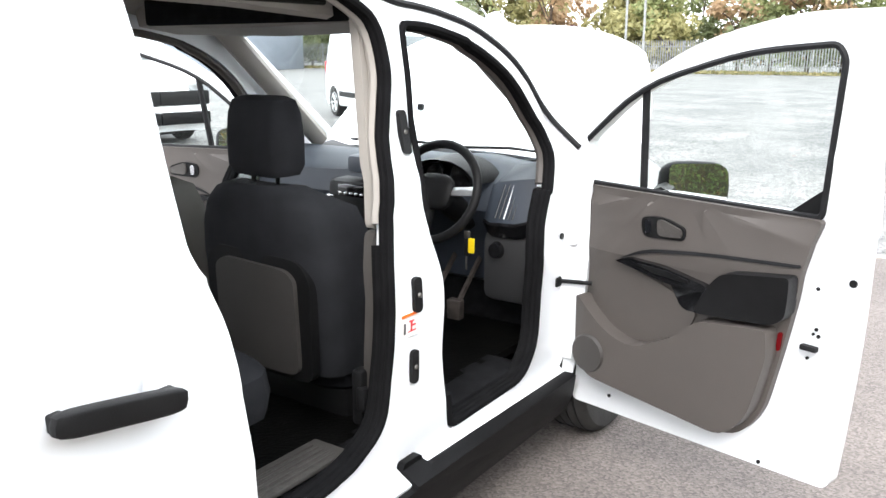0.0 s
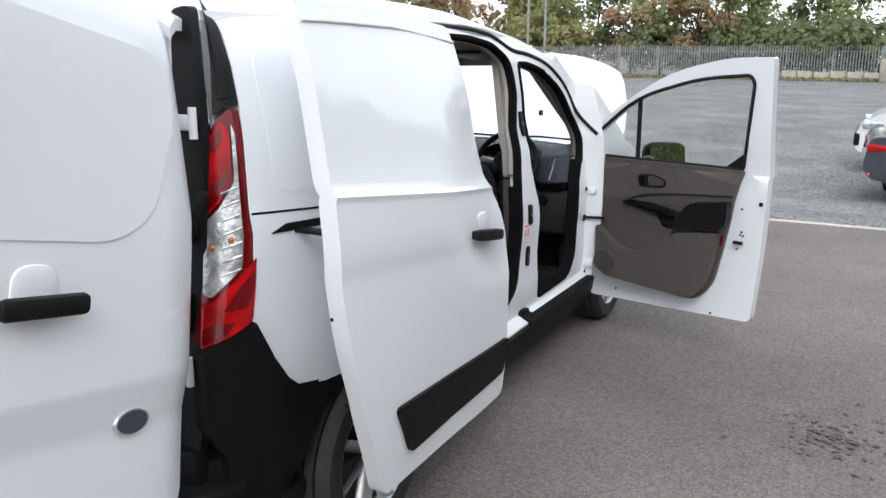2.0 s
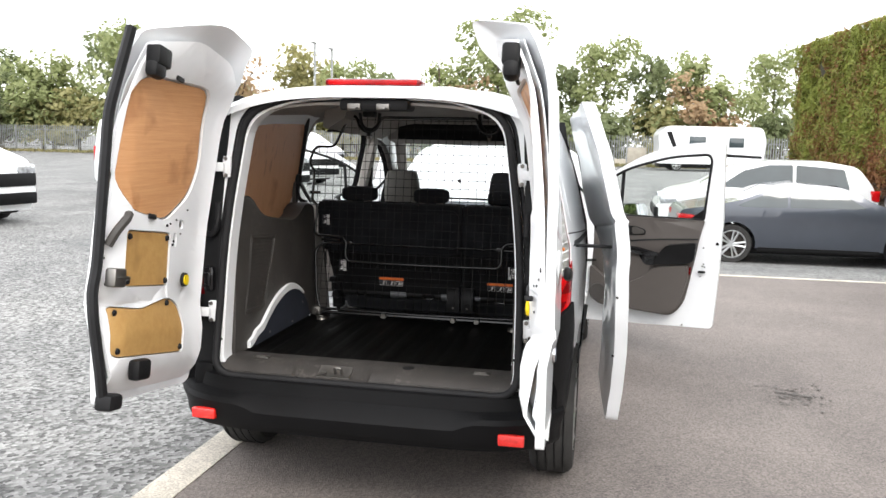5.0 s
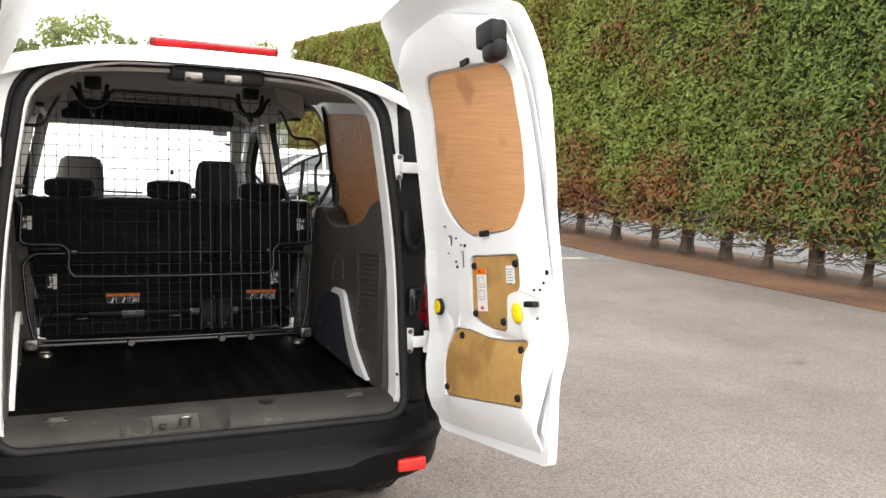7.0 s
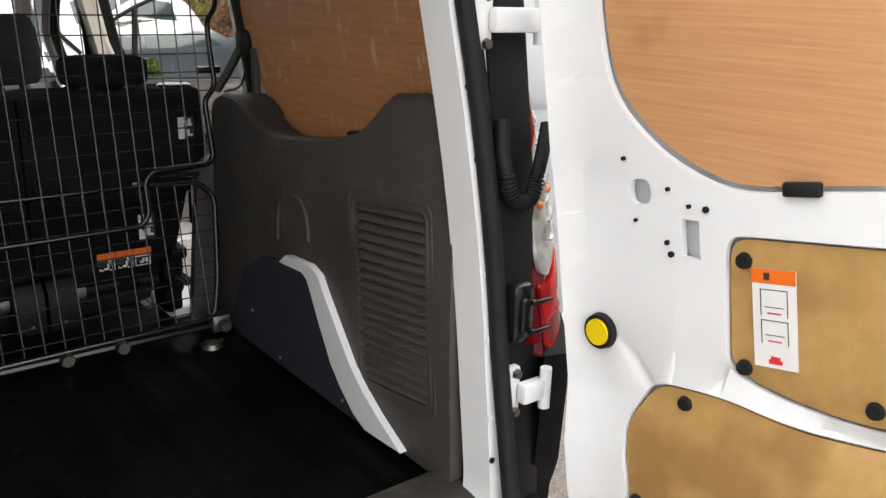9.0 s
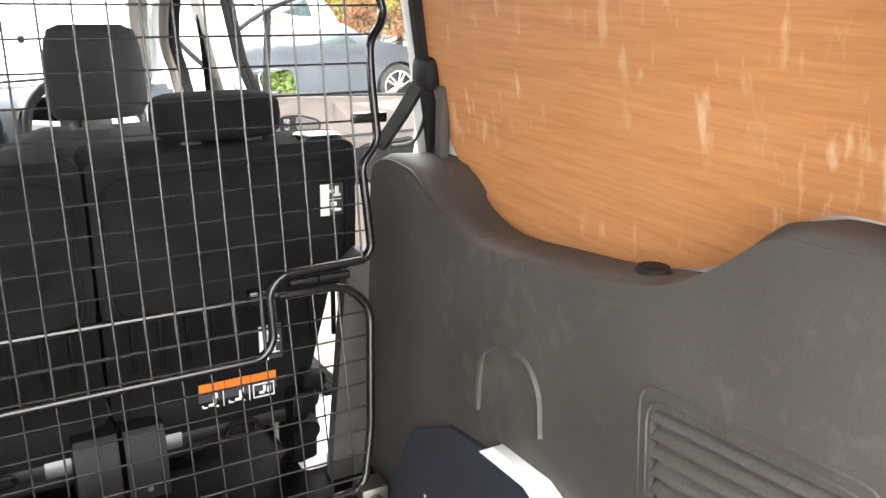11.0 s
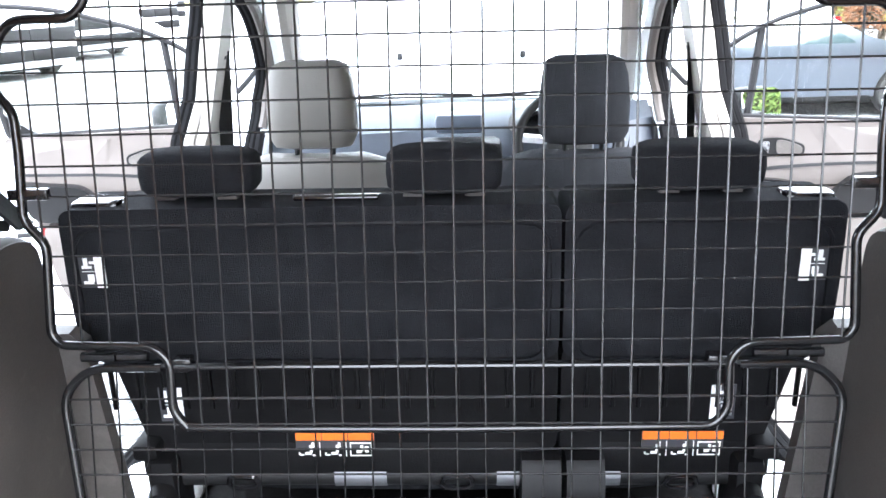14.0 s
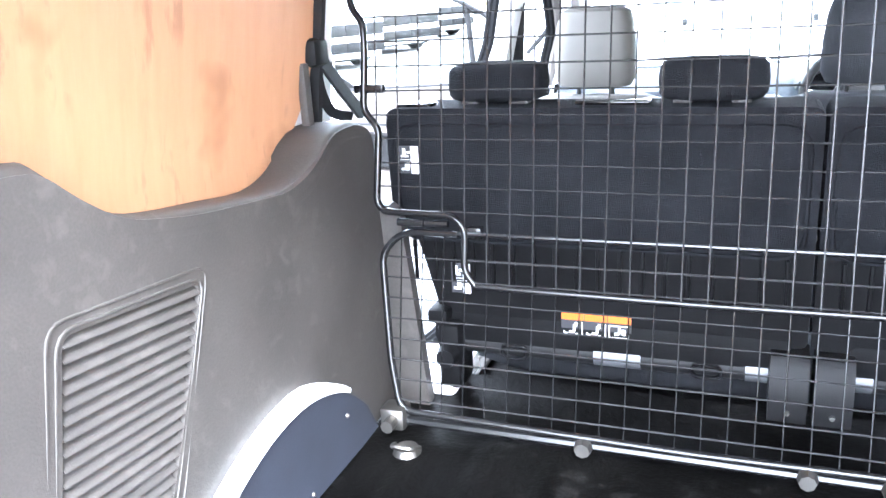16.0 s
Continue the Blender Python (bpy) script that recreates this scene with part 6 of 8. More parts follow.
        # paper labels on the lock cover
        for u0, u1, v0, v1 in ((0.424, 0.488, 0.447, 0.588), (0.618, 0.668, 0.535, 0.592)):
            lab = part("label", bend(flat([(u0, v0), (u1, v0), (u1, v1), (u0, v1)]), inside(0.0025), 0.002, lambda u, v: outw), PAPER, door, "paper instruction label")
            if u0 < 0.6:
                fine = 0.0011
                bars = [(u0, u1, v1 - 0.02, v1, ORANGE), (u0 + 0.018, u0 + 0.027, v1 - 0.015, v1 - 0.005, INK)]
                for w0, w1 in ((0.522, 0.560), (0.482, 0.516)):
                    bars += [(u0 + 0.012, u0 + 0.012 + fine, w0, w1, INK), (u1 - 0.012 - fine, u1 - 0.012, w0, w1, INK), (u0 + 0.012, u1 - 0.012, w1 - fine, w1, INK), (u0 + 0.018, u1 - 0.018, w0 + 0.012, w0 + 0.012 + fine, INK), (u0 + 0.022, u1 - 0.022, w0 + 0.003, w0 + 0.005, RED_INK)]
                bars += [(u0 + 0.022, u1 - 0.022, 0.453, 0.459, RED_INK), (u0 + 0.025, u1 - 0.025, 0.459, 0.464, RED_INK)]
            else:
                bars = [(u0 + 0.006, u1 - 0.008 - 0.004 * (k % 3), v1 - 0.012 - 0.009 * k, v1 - 0.010 - 0.009 * k, INK) for k in range(6)]
            for a, b, c, d, mt in bars:
                part("print_bar", bend(flat([(a, c), (b, c), (b, d), (a, d)]), inside(0.0018), 0.0015, lambda u, v: outw), mt, lab)
    else:
        # free edge of the left leaf: seal, latch, pull strap and bottom stay
        pts = [at(-0.05)(u, v) for u, v in ((0.75, 0.0), (0.785, 0.12), (0.835, 0.29), (0.842, 0.40), (0.825, 0.48), (0.83, 0.75), (0.82, 1.05), (0.775, 1.36))]
        part("edge_seal", tube(bmesh.new(), soft_line(pts, 0.06), 0.020, 8, flat_z=1.3), RUBBER, door, "thick black rubber seal along the free edge")
        fm = Matrix((back, upw, outw)).transposed().to_4x4()
        bm = bmesh.new()
        box(bm, 0.74, 0.82, 0.42, 0.49, -0.105, -0.06, 0.01, m=Matrix.Translation(o) @ fm)
        disc(bm, 0.008, 0.008, 0.09, Matrix.Translation(o + back * 0.80 + upw * 0.455 - outw * 0.10) @ back.to_track_quat("Z", "Y").to_matrix().to_4x4() @ Matrix.Translation((0, 0, -0.08)), 8)
        part("lock_bolt", bm, STEEL, door)
        bm = bmesh.new()
        tube(bm, soft_line([inside(-0.03)(0.795, 0.57), inside(-0.05)(0.79, 0.62), inside(-0.05)(0.755, 0.675), inside(-0.03)(0.735, 0.69)], 0.04), 0.017, 8)
        part("pull_handle", bm, TRIM, door)
        bm = bmesh.new()
        box(bm, 0.55, 0.65, 0.07, 0.15, -0.13, -0.08, 0.015, m=Matrix.Translation(o) @ fm)
        part("lower_stay", bm, BLACK, door)
        bm = bmesh.new()
        box(bm, 0.69, 0.78, -0.03, 0.03, -0.10, -0.03, 0.015, m=Matrix.Translation(o) @ fm)
        part("corner_buffer", bm, RUBBER, door)
    bm = flat(rounded([(0.13, 0.98), (0.15, 1.12), (0.75, 1.16), (0.78, 0.80), (0.77, 0.70), (0.34, 0.685), (0.23, 0.745)], 0.07), (), cu, cv)
    part("window_pressing", bend(bm, at(0.003), 0.006, inn), WHITE, door)
    return door


rear_door(1, 0.838, 1.2)
rear_door(-1, 0.83, -3.0)

# ---- sliding doors, run back along the sides ----
SLIDE_X = [(0.15, 1.055), (0.30, 1.085), (0.50, 1.10), (0.90, 1.11), (1.10, 1.112), (1.195, 1.108), (1.212, 1.112), (1.224, 1.100), (1.25, 1.088), (1.50, 1.02), (1.68, 0.955), (1.80, 0.915)]


TURN_IN = [(0.30, 0.02), (0.60, 0.03), (0.80, 0.03), (0.95, 0.05), (1.10, 0.09), (1.20, 0.105), (1.35, 0.09), (1.50, 0.06), (1.70, 0.05)]


def level(y, v):
    """Height on the door: its waist crease falls towards the front."""
    return v - 0.125 * (y - 0.85) * step_up(0.62, 1.15, v)


def unlevel(y, z):
    v = z
    for _ in range(12):
        v = z + 0.125 * (y - 0.85) * step_up(0.62, 1.15, v)
    return v


def sliding_door(s):
    def at(off=0.0):
        def f(y, v):
            z = level(y, v)
            crease = 0.006 * step_up(0.0, 0.05, z - (1.115 - 0.115 * (y - 0.24)) + 0.05) * (1 - step_up(1.10, 1.20, v))
            return (s * (lerp(SLIDE_X, v) - 0.035 * (y - 0.5) * step_up(1.15, 1.5, v) + 0.05 * max(0, 0.9 - y) * max(0, min(1, (1.3 - z) / 0.6)) - lerp(TURN_IN, z) * step_up(0.80, 1.42, y) ** 1.5 + crease + off), y, z)
        return f
    inn = lambda y, z: (-s, 0, 0)
    shape = rounded([(y, unlevel(y, z), r) for y, z, r in [(0.285, 1.79, 0.02), (0.25, 1.48, 0.2), (0.225, 1.285, 0.03), (0.215, 1.12, 0.1), (0.24, 0.90, 0.2), (0.32, 0.64, 0.1), (0.44, 0.335, 0.03), (1.425, 0.285, 0.04), (1.455, 0.50, 0.1), (1.445, 0.76, 0.15), (1.435, 0.95, 0.1), (1.43, 1.08, 0.06), (1.412, 1.16, 0.04), (1.41, 1.38, 0.3), (1.39, 1.66, 0.03), (1.345, 1.745, 0.03), (0.75, 1.785, 0.3)]], 0.04)
    door = part("sliding_door", bend(flat(shape, (), span(0.3, 1.6, 14), [0.3, 0.4, 0.5, 0.6, 0.7, 0.78] + span(0.81, 1.0, 9) + [1.05, 1.1, 1.15, 1.195, 1.205, 1.212, 1.218, 1.224, 1.25, 1.35, 1.5, 1.6, 1.7]), at(), 0.055, inn), WHITE, VAN, "white sliding side door, run fully back")
    bm = flat(rounded([(0.485, 0.605, 0.03), (0.585, 0.415, 0.03), (1.40, 0.395, 0.03), (1.44, 0.53, 0.02)], 0.02), (), span(0.8, 1.5, 9), (0.35, 0.4, 0.45))
    part("rubbing_strip", bend(bm, at(0.012), 0.02, inn), BUMPER, door, "broad black plastic rubbing strip")
    bm = bmesh.new()
    hz = Vector(at(0.030)(1.165, unlevel(1.165, 1.012)))
    pillow(bm, 0.026, 0.225, 0.042, Matrix.Translation(hz) @ pose(0, 0, 0, -9), 5)
    for y in (1.07, 1.26):
        box(bm, hz.x - 0.035, hz.x + 0.004, y - 0.012, y + 0.012, hz.z - 0.014 - 0.16 * (y - 1.165), hz.z + 0.014 - 0.16 * (y - 1.165), 0.004)
    part("door_handle", bm, BLACK, door)
    bm = bmesh.new()
    pillow(bm, 0.012, 0.11, 0.10, Matrix.Translation(at(0.0)(1.17, unlevel(1.17, 1.042))), 2.5)
    part("handle_cup", bm, WHITE, door)
    bm = bmesh.new()
    tube(bm, [at(0.003)(y, z) for y, z in [(y, unlevel(y, z)) for y, z in ((0.29, 1.735), (0.5, 1.735), (0.8, 1.73), (1.37, 1.69))]], 0.006, 6)
    part("drip_rail", bm, WHITE_IN, door)
    # dark edge, latch and arm at the open ends
    bm = bmesh.new()
    tube(bm, soft_line([at(-0.035)(y, unlevel(y, z)) for y, z in ((1.415, 0.31), (1.445, 0.50), (1.435, 0.76), (1.425, 0.95), (1.42, 1.08), (1.402, 1.17), (1.40, 1.38), (1.38, 1.64))], 0.1), 0.016, 8)
    part("edge_seal", bm, RUBBER, door)
    bm = bmesh.new()
    box(bm, s * 0.88, s * 1.05, 0.33, 0.37, 1.155, 1.168, 0.005)
    part("roller_arm", bm, BLACK, door)
    for y, z in ((0.27, 0.955), (0.335, 0.68)):
        bm = bmesh.new()
        disc(bm, 0.006, 0.006, 0.006, Matrix.Translation((s * (lerp(SLIDE_X, z) - 0.03), y - 0.03, z)) @ pose(0, 0, 0, 90), 8)
        part("edge_bolt", bm, BLACK, door)


sliding_door(1)
sliding_door(-1)

# ---- front doors, swung open ----


def front_door(s, swing=15.0):
    o = Vector((s * 0.865, 3.245, 0.235))
    a = radians(swing)
    along = Vector((s * math.cos(a), -math.sin(a), 0))
    upw = Vector((0, 0, 1))
    inw = Vector((-s * math.sin(a), -math.cos(a), 0))

    def at(off=0.0):
        """off: towards the cabin side, which faces the tail."""
        def f(u, v):
            lean = 0.10 * max(0, v - 0.80) ** 1.3 + 0.02 * (v / 0.8) * (v < 0.8)
            bow = -0.03 * (1 - ((v - 0.5) / 0.5) ** 2) * (v < 1.0)
            return o + along * u + upw * v + inw * (lean + bow + off)
        return f
    outside = lambda u, v: -inw
    shape = rounded([(-0.01, -0.02, 0.03), (0.985, 0.015, 0.03), (1.0, 0.30, 0.1), (1.01, 0.50, 0.1), (1.018, 0.80, 0.04), (1.01, 1.40, 0.012), (0.79, 1.397, 0.1), (0.46, 1.32, 0.2), (0.163, 1.143, 0.15), (-0.035, 0.975, 0.02), (-0.015, 0.80, 0.05), (0.0, 0.40, 0.05)], 0.03)
    hole = rounded([(0.01, 0.83, 0.03), (0.878, 0.825, 0.02), (0.922, 1.27, 0.03), (0.90, 1.31, 0.03), (0.637, 1.289, 0.2), (0.26, 1.178, 0.2), (0.005, 0.965, 0.04)], 0.03)
    cu, cv = span(0.1, 0.95, 8), span(0.1, 1.3, 12)
    door = part("front_door", bend(flat(shape, [hole], cu, cv), at(), 0.06, outside), WHITE, VAN, "open white front door with taupe inner trim")
    bm = bmesh.new()
    tube(bm, [at(0.004)(u, v) for u, v in hole], 0.010, 6, True)
    part("window_seal", bm, RUBBER, door)
    bm = bmesh.new()
    tube(bm, [at(-0.01)(0.25, 0.82), at(-0.01)(0.272, 1.175)], 0.014, 6)
    part("quarter_bar", bm, RUBBER, door)
    pane = part("window_pane", bend(flat(hole, (), (0.3, 0.6), (1.0, 1.2)), at(-0.025), 0.004, outside), GLASS, door)
    pane.visible_shadow = False
    bm = flat(rounded([(0.775, 0.826), (0.88, 0.826), (0.893, 0.915), (0.868, 0.90)], 0.008))
    part("corner_trim", bend(bm, at(0.002), 0.03, outside), BLACK, door)
    # inner trim
    trim_shape = rounded([(-0.012, 0.825, 0.02), (0.045, 0.74, 0.06), (0.035, 0.505, 0.05), (0.035, 0.23, 0.06), (0.10, 0.12, 0.05), (0.69, 0.085, 0.06), (0.77, 0.185, 0.06), (0.813, 0.41, 0.06), (0.867, 0.714, 0.04), (0.893, 0.822, 0.015), (0.40, 0.825, 0.1)], 0.03)
    ctr = lambda u, v: 0.035 + 0.012 * math.exp(-((v - (0.60 + 0.06 * u)) / 0.05) ** 2) - 0.02 * max(0, 1 - (u - 0.03) / 0.08)
    trim = part("door_trim", bend(flat(trim_shape, (), cu, cv + [0.55, 0.6, 0.65]), lambda u, v: at(ctr(u, v))(u, v), 0.03, outside), TAUPE, door)

    def pad(nm, poly, off, thick, mt, lb="", bev=0.012):
        bm = bend(flat(rounded(poly, 0.03), (), cu, cv), lambda u, v: at(ctr(u, v) + off)(u, v), thick, outside)
        if bev:
            bmesh.ops.bevel(bm, geom=[e for e in bm.edges if e.is_manifold and e.calc_face_angle(0) > 1.0], offset=bev, segments=2, affect="EDGES", profile=0.5, clamp_overlap=True)
        return part(nm, bm, mt, trim, lb)
    pad("armrest", [(0.53, 0.475, 0.03), (0.585, 0.575, 0.05), (0.635, 0.63, 0.05), (0.852, 0.66, 0.02), (0.838, 0.53, 0.03), (0.80, 0.50, 0.03)], 0.055, 0.06, BLACK, "padded black armrest", 0.02)
    pad("pull_cup", [(0.207, 0.583, 0.01), (0.255, 0.602, 0.02), (0.40, 0.598, 0.04), (0.56, 0.565, 0.02), (0.58, 0.54, 0.02), (0.42, 0.54, 0.04)], 0.028, 0.03, BLACK_GLOSS)
    pad("grab_recess", [(0.415, 0.545, 0.02), (0.565, 0.545, 0.02), (0.545, 0.462, 0.03), (0.465, 0.462, 0.04)], 0.012, 0.02, BLACK_GLOSS)
    pad("map_pocket", [(0.075, 0.425, 0.03), (0.205, 0.58, 0.05), (0.412, 0.52, 0.04), (0.525, 0.46, 0.03), (0.481, 0.375, 0.06), (0.32, 0.30, 0.06), (0.19, 0.315, 0.06)], 0.008, 0.012, TAUPE, "", 0.0)
    pad("pocket_lip", [(0.05, 0.43, 0.02), (0.085, 0.41, 0.02), (0.195, 0.325, 0.08), (0.314, 0.296, 0.08), (0.481, 0.38, 0.06), (0.555, 0.455, 0.04), (0.79, 0.485, 0.02), (0.80, 0.40, 0.03), (0.755, 0.19, 0.06), (0.68, 0.105, 0.06), (0.12, 0.14, 0.05), (0.055, 0.24, 0.04)], 0.068, 0.075, TAUPE, "", 0.016)
    pad("trim_line", [(0.20, 0.583, 0.01), (0.318, 0.628, 0.06), (0.53, 0.657, 0.1), (0.855, 0.68, 0.01), (0.855, 0.69, 0.01), (0.53, 0.668, 0.1), (0.31, 0.64, 0.06)], 0.004, 0.01, RUBBER, "", 0.0)
    pad("handle_plate", [(0.29, 0.75), (0.38, 0.758), (0.465, 0.732), (0.463, 0.69), (0.30, 0.68)], 0.006, 0.012, BLACK, "", 0.004)
    pad("door_release", [(0.362, 0.748), (0.385, 0.75), (0.455, 0.727), (0.455, 0.70), (0.362, 0.693)], 0.014, 0.012, TRIM, "", 0.004)
    pad("lock_button", [(0.313, 0.742), (0.337, 0.743), (0.337, 0.698), (0.315, 0.696)], 0.014, 0.012, CHROME, "", 0.003)
    pad("window_switches", [(0.30, 0.592, 0.01), (0.42, 0.588, 0.01), (0.50, 0.572, 0.01), (0.50, 0.56, 0.01), (0.36, 0.57, 0.01)], 0.036, 0.012, BLACK, "", 0.003)
    pad("door_reflector", [(0.795, 0.41), (0.81, 0.412), (0.814, 0.47), (0.80, 0.47)], 0.006, 0.012, RED_DARK, "", 0.0)
    m = Matrix.Translation(at(0.101)(0.13, 0.225)) @ inw.to_track_quat("Z", "Y").to_matrix().to_4x4()
    bm = bmesh.new()
    disc(bm, 0.072, 0.066, 0.012, m, 28)
    part("speaker_grille", bm, CABIN, trim)
    # free edge: lock, plugs
    for u, v, r in ((0.896, 0.494, 0.006), (0.904, 0.474, 0.006), (0.888, 0.478, 0.005), (0.877, 0.40, 0.005), (0.988, 0.655, 0.012), (0.89, 0.618, 0.006), (0.166, 0.045, 0.007), (0.766, 0.02, 0.007)):
        bm = bmesh.new()
        disc(bm, r, r, 0.004, Matrix.Translation(at(0.0)(u, v)) @ inw.to_track_quat("Z", "Y").to_matrix().to_4x4(), 8)
        part("edge_plug", bm, BLACK, door)
    bm = bmesh.new()
    box(bm, 0.862, 0.912, 0.43, 0.446, -0.01, 0.012, 0.003, m=Matrix.Translation(o + inw * 0.0) @ Matrix((along, upw, inw)).transposed().to_4x4())
    part("lock_slot", bm, RUBBER, door)
    # mirror in its housing, seen through the glass
    bm = bmesh.new()
    mm = Matrix.Translation(at(-0.28)(0.265, 0.815)) @ Matrix((along, upw, inw)).transposed().to_4x4() @ Matrix.Rotation(radians(s * 39), 4, "Y") @ Matrix.Rotation(radians(-8), 4, "X")
    pillow(bm, 0.25, 0.18, 0.13, mm, 3.5)
    tube(bm, [mm @ Vector((-0.09, -0.03, 0.0)), mm @ Vector((-0.13, -0.05, 0.22))], 0.045, 8)
    mirror = part("wing_mirror", bm, BLACK, door)
    part("mirror_glass", bend(flat(rounded([(-0.09, -0.08), (0.095, -0.08), (0.115, -0.03), (0.11, 0.06), (0.08, 0.08), (-0.09, 0.075)], 0.025)), lambda u, v: mm @ Vector((u, v, 0.070)), 0.004, lambda u, v: tuple(mm.to_3x3() @ Vector((0, 0, -1)))), MIRROR, mirror)
    # hinges and check strap
    for z in (0.42, 0.86):
        bm = bmesh.new()
        box(bm, s * 0.83, s * 0.885, 3.17, 3.205, z - 0.02, z + 0.02, 0.009)
        part("door_hinge", bm, WHITE_IN, door)
    bm = bmesh.new()
    tube(bm, [(s * 0.82, 3.165, 0.70), (s * 0.94, 3.20, 0.70)], 0.009, 6)
    box(bm, s * 0.80, s * 0.835, 3.13, 3.17, 0.682, 0.718, 0.006)
    part("check_strap", bm, BLACK, door)


front_door(1)
front_door(-1)

# ---- B pillar latches and sticker ----
for s in (1, -1):
    for y, z, w, h in ((2.32, 1.31, 0.032, 0.12), (2.27, 0.87, 0.035, 0.10), (2.26, 0.66, 0.03, 0.10)):
        bm = flat(rounded([(y - w / 2, z - h / 2), (y + w / 2, z - h / 2), (y + w / 2, z + h / 2), (y - w / 2, z + h / 2)], 0.015))
        plate = part("pillar_latch", bend(bm, side_at(s, 0.012), 0.02, lambda y, z: (-s, 0, 0)), BLACK, VAN)
        bm = bmesh.new()
        disc(bm, 0.008, 0.006, 0.006, Matrix.Translation(side_at(s, 0.012)(y, z)) @ pose(0, 0, 0, 0, s * 90, 0), 8)
        part("latch_pin", bm, STEEL, plate)
    bm = flat([(2.200, 0.755), (2.280, 0.755), (2.275, 0.825), (2.200, 0.825)])
    st = part("label", bend(bm, side_at(s, 0.003), 0.003, lambda y, z: (-s, 0, 0)), PAPER, VAN, "white warning sticker with an orange band")
    for a, b, c, d, mt in ((2.200, 2.277, 0.816, 0.825, ORANGE), (2.210, 2.217, 0.768, 0.80, SILL), (2.230, 2.265, 0.770, 0.773, RED_INK), (2.241, 2.247, 0.773, 0.80, RED_INK), (2.247, 2.263, 0.786, 0.790, RED_INK), (2.233, 2.255, 0.799, 0.803, RED_INK)):
        part("print_bar", bend(flat([(a, c), (b, c), (b, d), (a, d)]), side_at(s, 0.0045), 0.001, lambda y, z: (-s, 0, 0)), mt, st)
    bm = bmesh.new()
    disc(bm, 0.012, 0.012, 0.006, Matrix.Translation(side_at(s, 0.0)(3.155, 0.872)) @ pose(0, 0, 0, 0, s * 90, 0), 10)
    part("pillar_plug", bm, BLACK, VAN)

# ---- ground ----


def ground_mat(name, c1, c2, patch, stone, rough=0.85, bump=0.5):
    m = bpy.data.materials.new(name)
    m.use_nodes = True
    n, l = m.node_tree.nodes, m.node_tree.links
    b = n["Principled BSDF"]
    b.inputs["Roughness"].default_value = rough
    tc = n.new("ShaderNodeTexCoord")
    big = n.new("ShaderNodeTexNoise")
    big.inputs["Scale"].default_value = 0.55
    big.inputs["Detail"].default_value = 6
    big.inputs["Roughness"].default_value = 0.65
    l.new(tc.outputs["Object"], big.inputs["Vector"])
    ramp = n.new("ShaderNodeValToRGB")
    ramp.color_ramp.elements[0].position, ramp.color_ramp.elements[1].position = 0.36, 0.66
    ramp.color_ramp.elements[0].color, ramp.color_ramp.elements[1].color = (*c1, 1), (*c2, 1)
    l.new(big.outputs["Fac"], ramp.inputs["Fac"])
    vor = n.new("ShaderNodeTexVoronoi")
    vor.inputs["Scale"].default_value = stone
    l.new(tc.outputs["Object"], vor.inputs["Vector"])
    fine = n.new("ShaderNodeMapRange")
    fine.inputs["To Min"].default_value = 1 - patch
    fine.inputs["To Max"].default_value = 1 + patch
    bw = n.new("ShaderNodeRGBToBW")
    l.new(vor.outputs["Color"], bw.inputs["Color"])
    l.new(bw.outputs["Val"], fine.inputs["Value"])
    mx = n.new("ShaderNodeMix")
    mx.data_type = "RGBA"
    mx.blend_type = "MULTIPLY"
    mx.inputs[0].default_value = 1
    l.new(ramp.outputs["Color"], mx.inputs[6])
    l.new(fine.outputs["Result"], mx.inputs[7])
    # dark spots and worn streaks
    spot = n.new("ShaderNodeTexNoise")
    spot.inputs["Scale"].default_value = 1.7
    spot.inputs["Detail"].default_value = 8
    l.new(tc.outputs["Object"], spot.inputs["Vector"])
    sr = n.new("ShaderNodeMapRange")
    sr.inputs["From Min"].default_value, sr.inputs["From Max"].default_value = 0.68, 0.78
    sr.inputs["To Min"].default_value, sr.inputs["To Max"].default_value = 1.0, 0.62
    l.new(spot.outputs["Fac"], sr.inputs["Value"])
    m2 = n.new("ShaderNodeMix")
    m2.data_type = "RGBA"
    m2.blend_type = "MULTIPLY"
    m2.inputs[0].default_value = 1
    l.new(mx.outputs[2], m2.inputs[6])
    l.new(sr.outputs["Result"], m2.inputs[7])
    l.new(m2.outputs[2], b.inputs["Base Color"])
    bp = n.new("ShaderNodeBump")
    bp.inputs["Strength"].default_value = bump
    bp.inputs["Distance"].default_value = 0.006
    l.new(vor.outputs["Distance"], bp.inputs["Height"])
    l.new(bp.outputs["Normal"], b.inputs["Normal"])
    return m


TARMAC = ground_mat("brownish_tarmac", (0.130, 0.112, 0.103), (0.190, 0.165, 0.150), 0.45, 110)
GRAVEL = ground_mat("grey_rolled_chippings", (0.125, 0.126, 0.125), (0.215, 0.213, 0.205), 0.95, 42, bump=1.0)
SOIL = ground_mat("dead_needle_litter", (0.080, 0.039, 0.019), (0.19, 0.088, 0.040), 0.6, 60)
LINE = mat("worn_white_line_paint", (0.50, 0.455, 0.385), 0.7, vary=0.2, scale=6, grain=0.35, bump=0.3, bump_scale=90)
PAVE = mat("pale_grey_slabs", (0.12, 0.122, 0.125), 0.8, vary=0.15, scale=3, grain=0.1)


GROUND_Z = -0.035


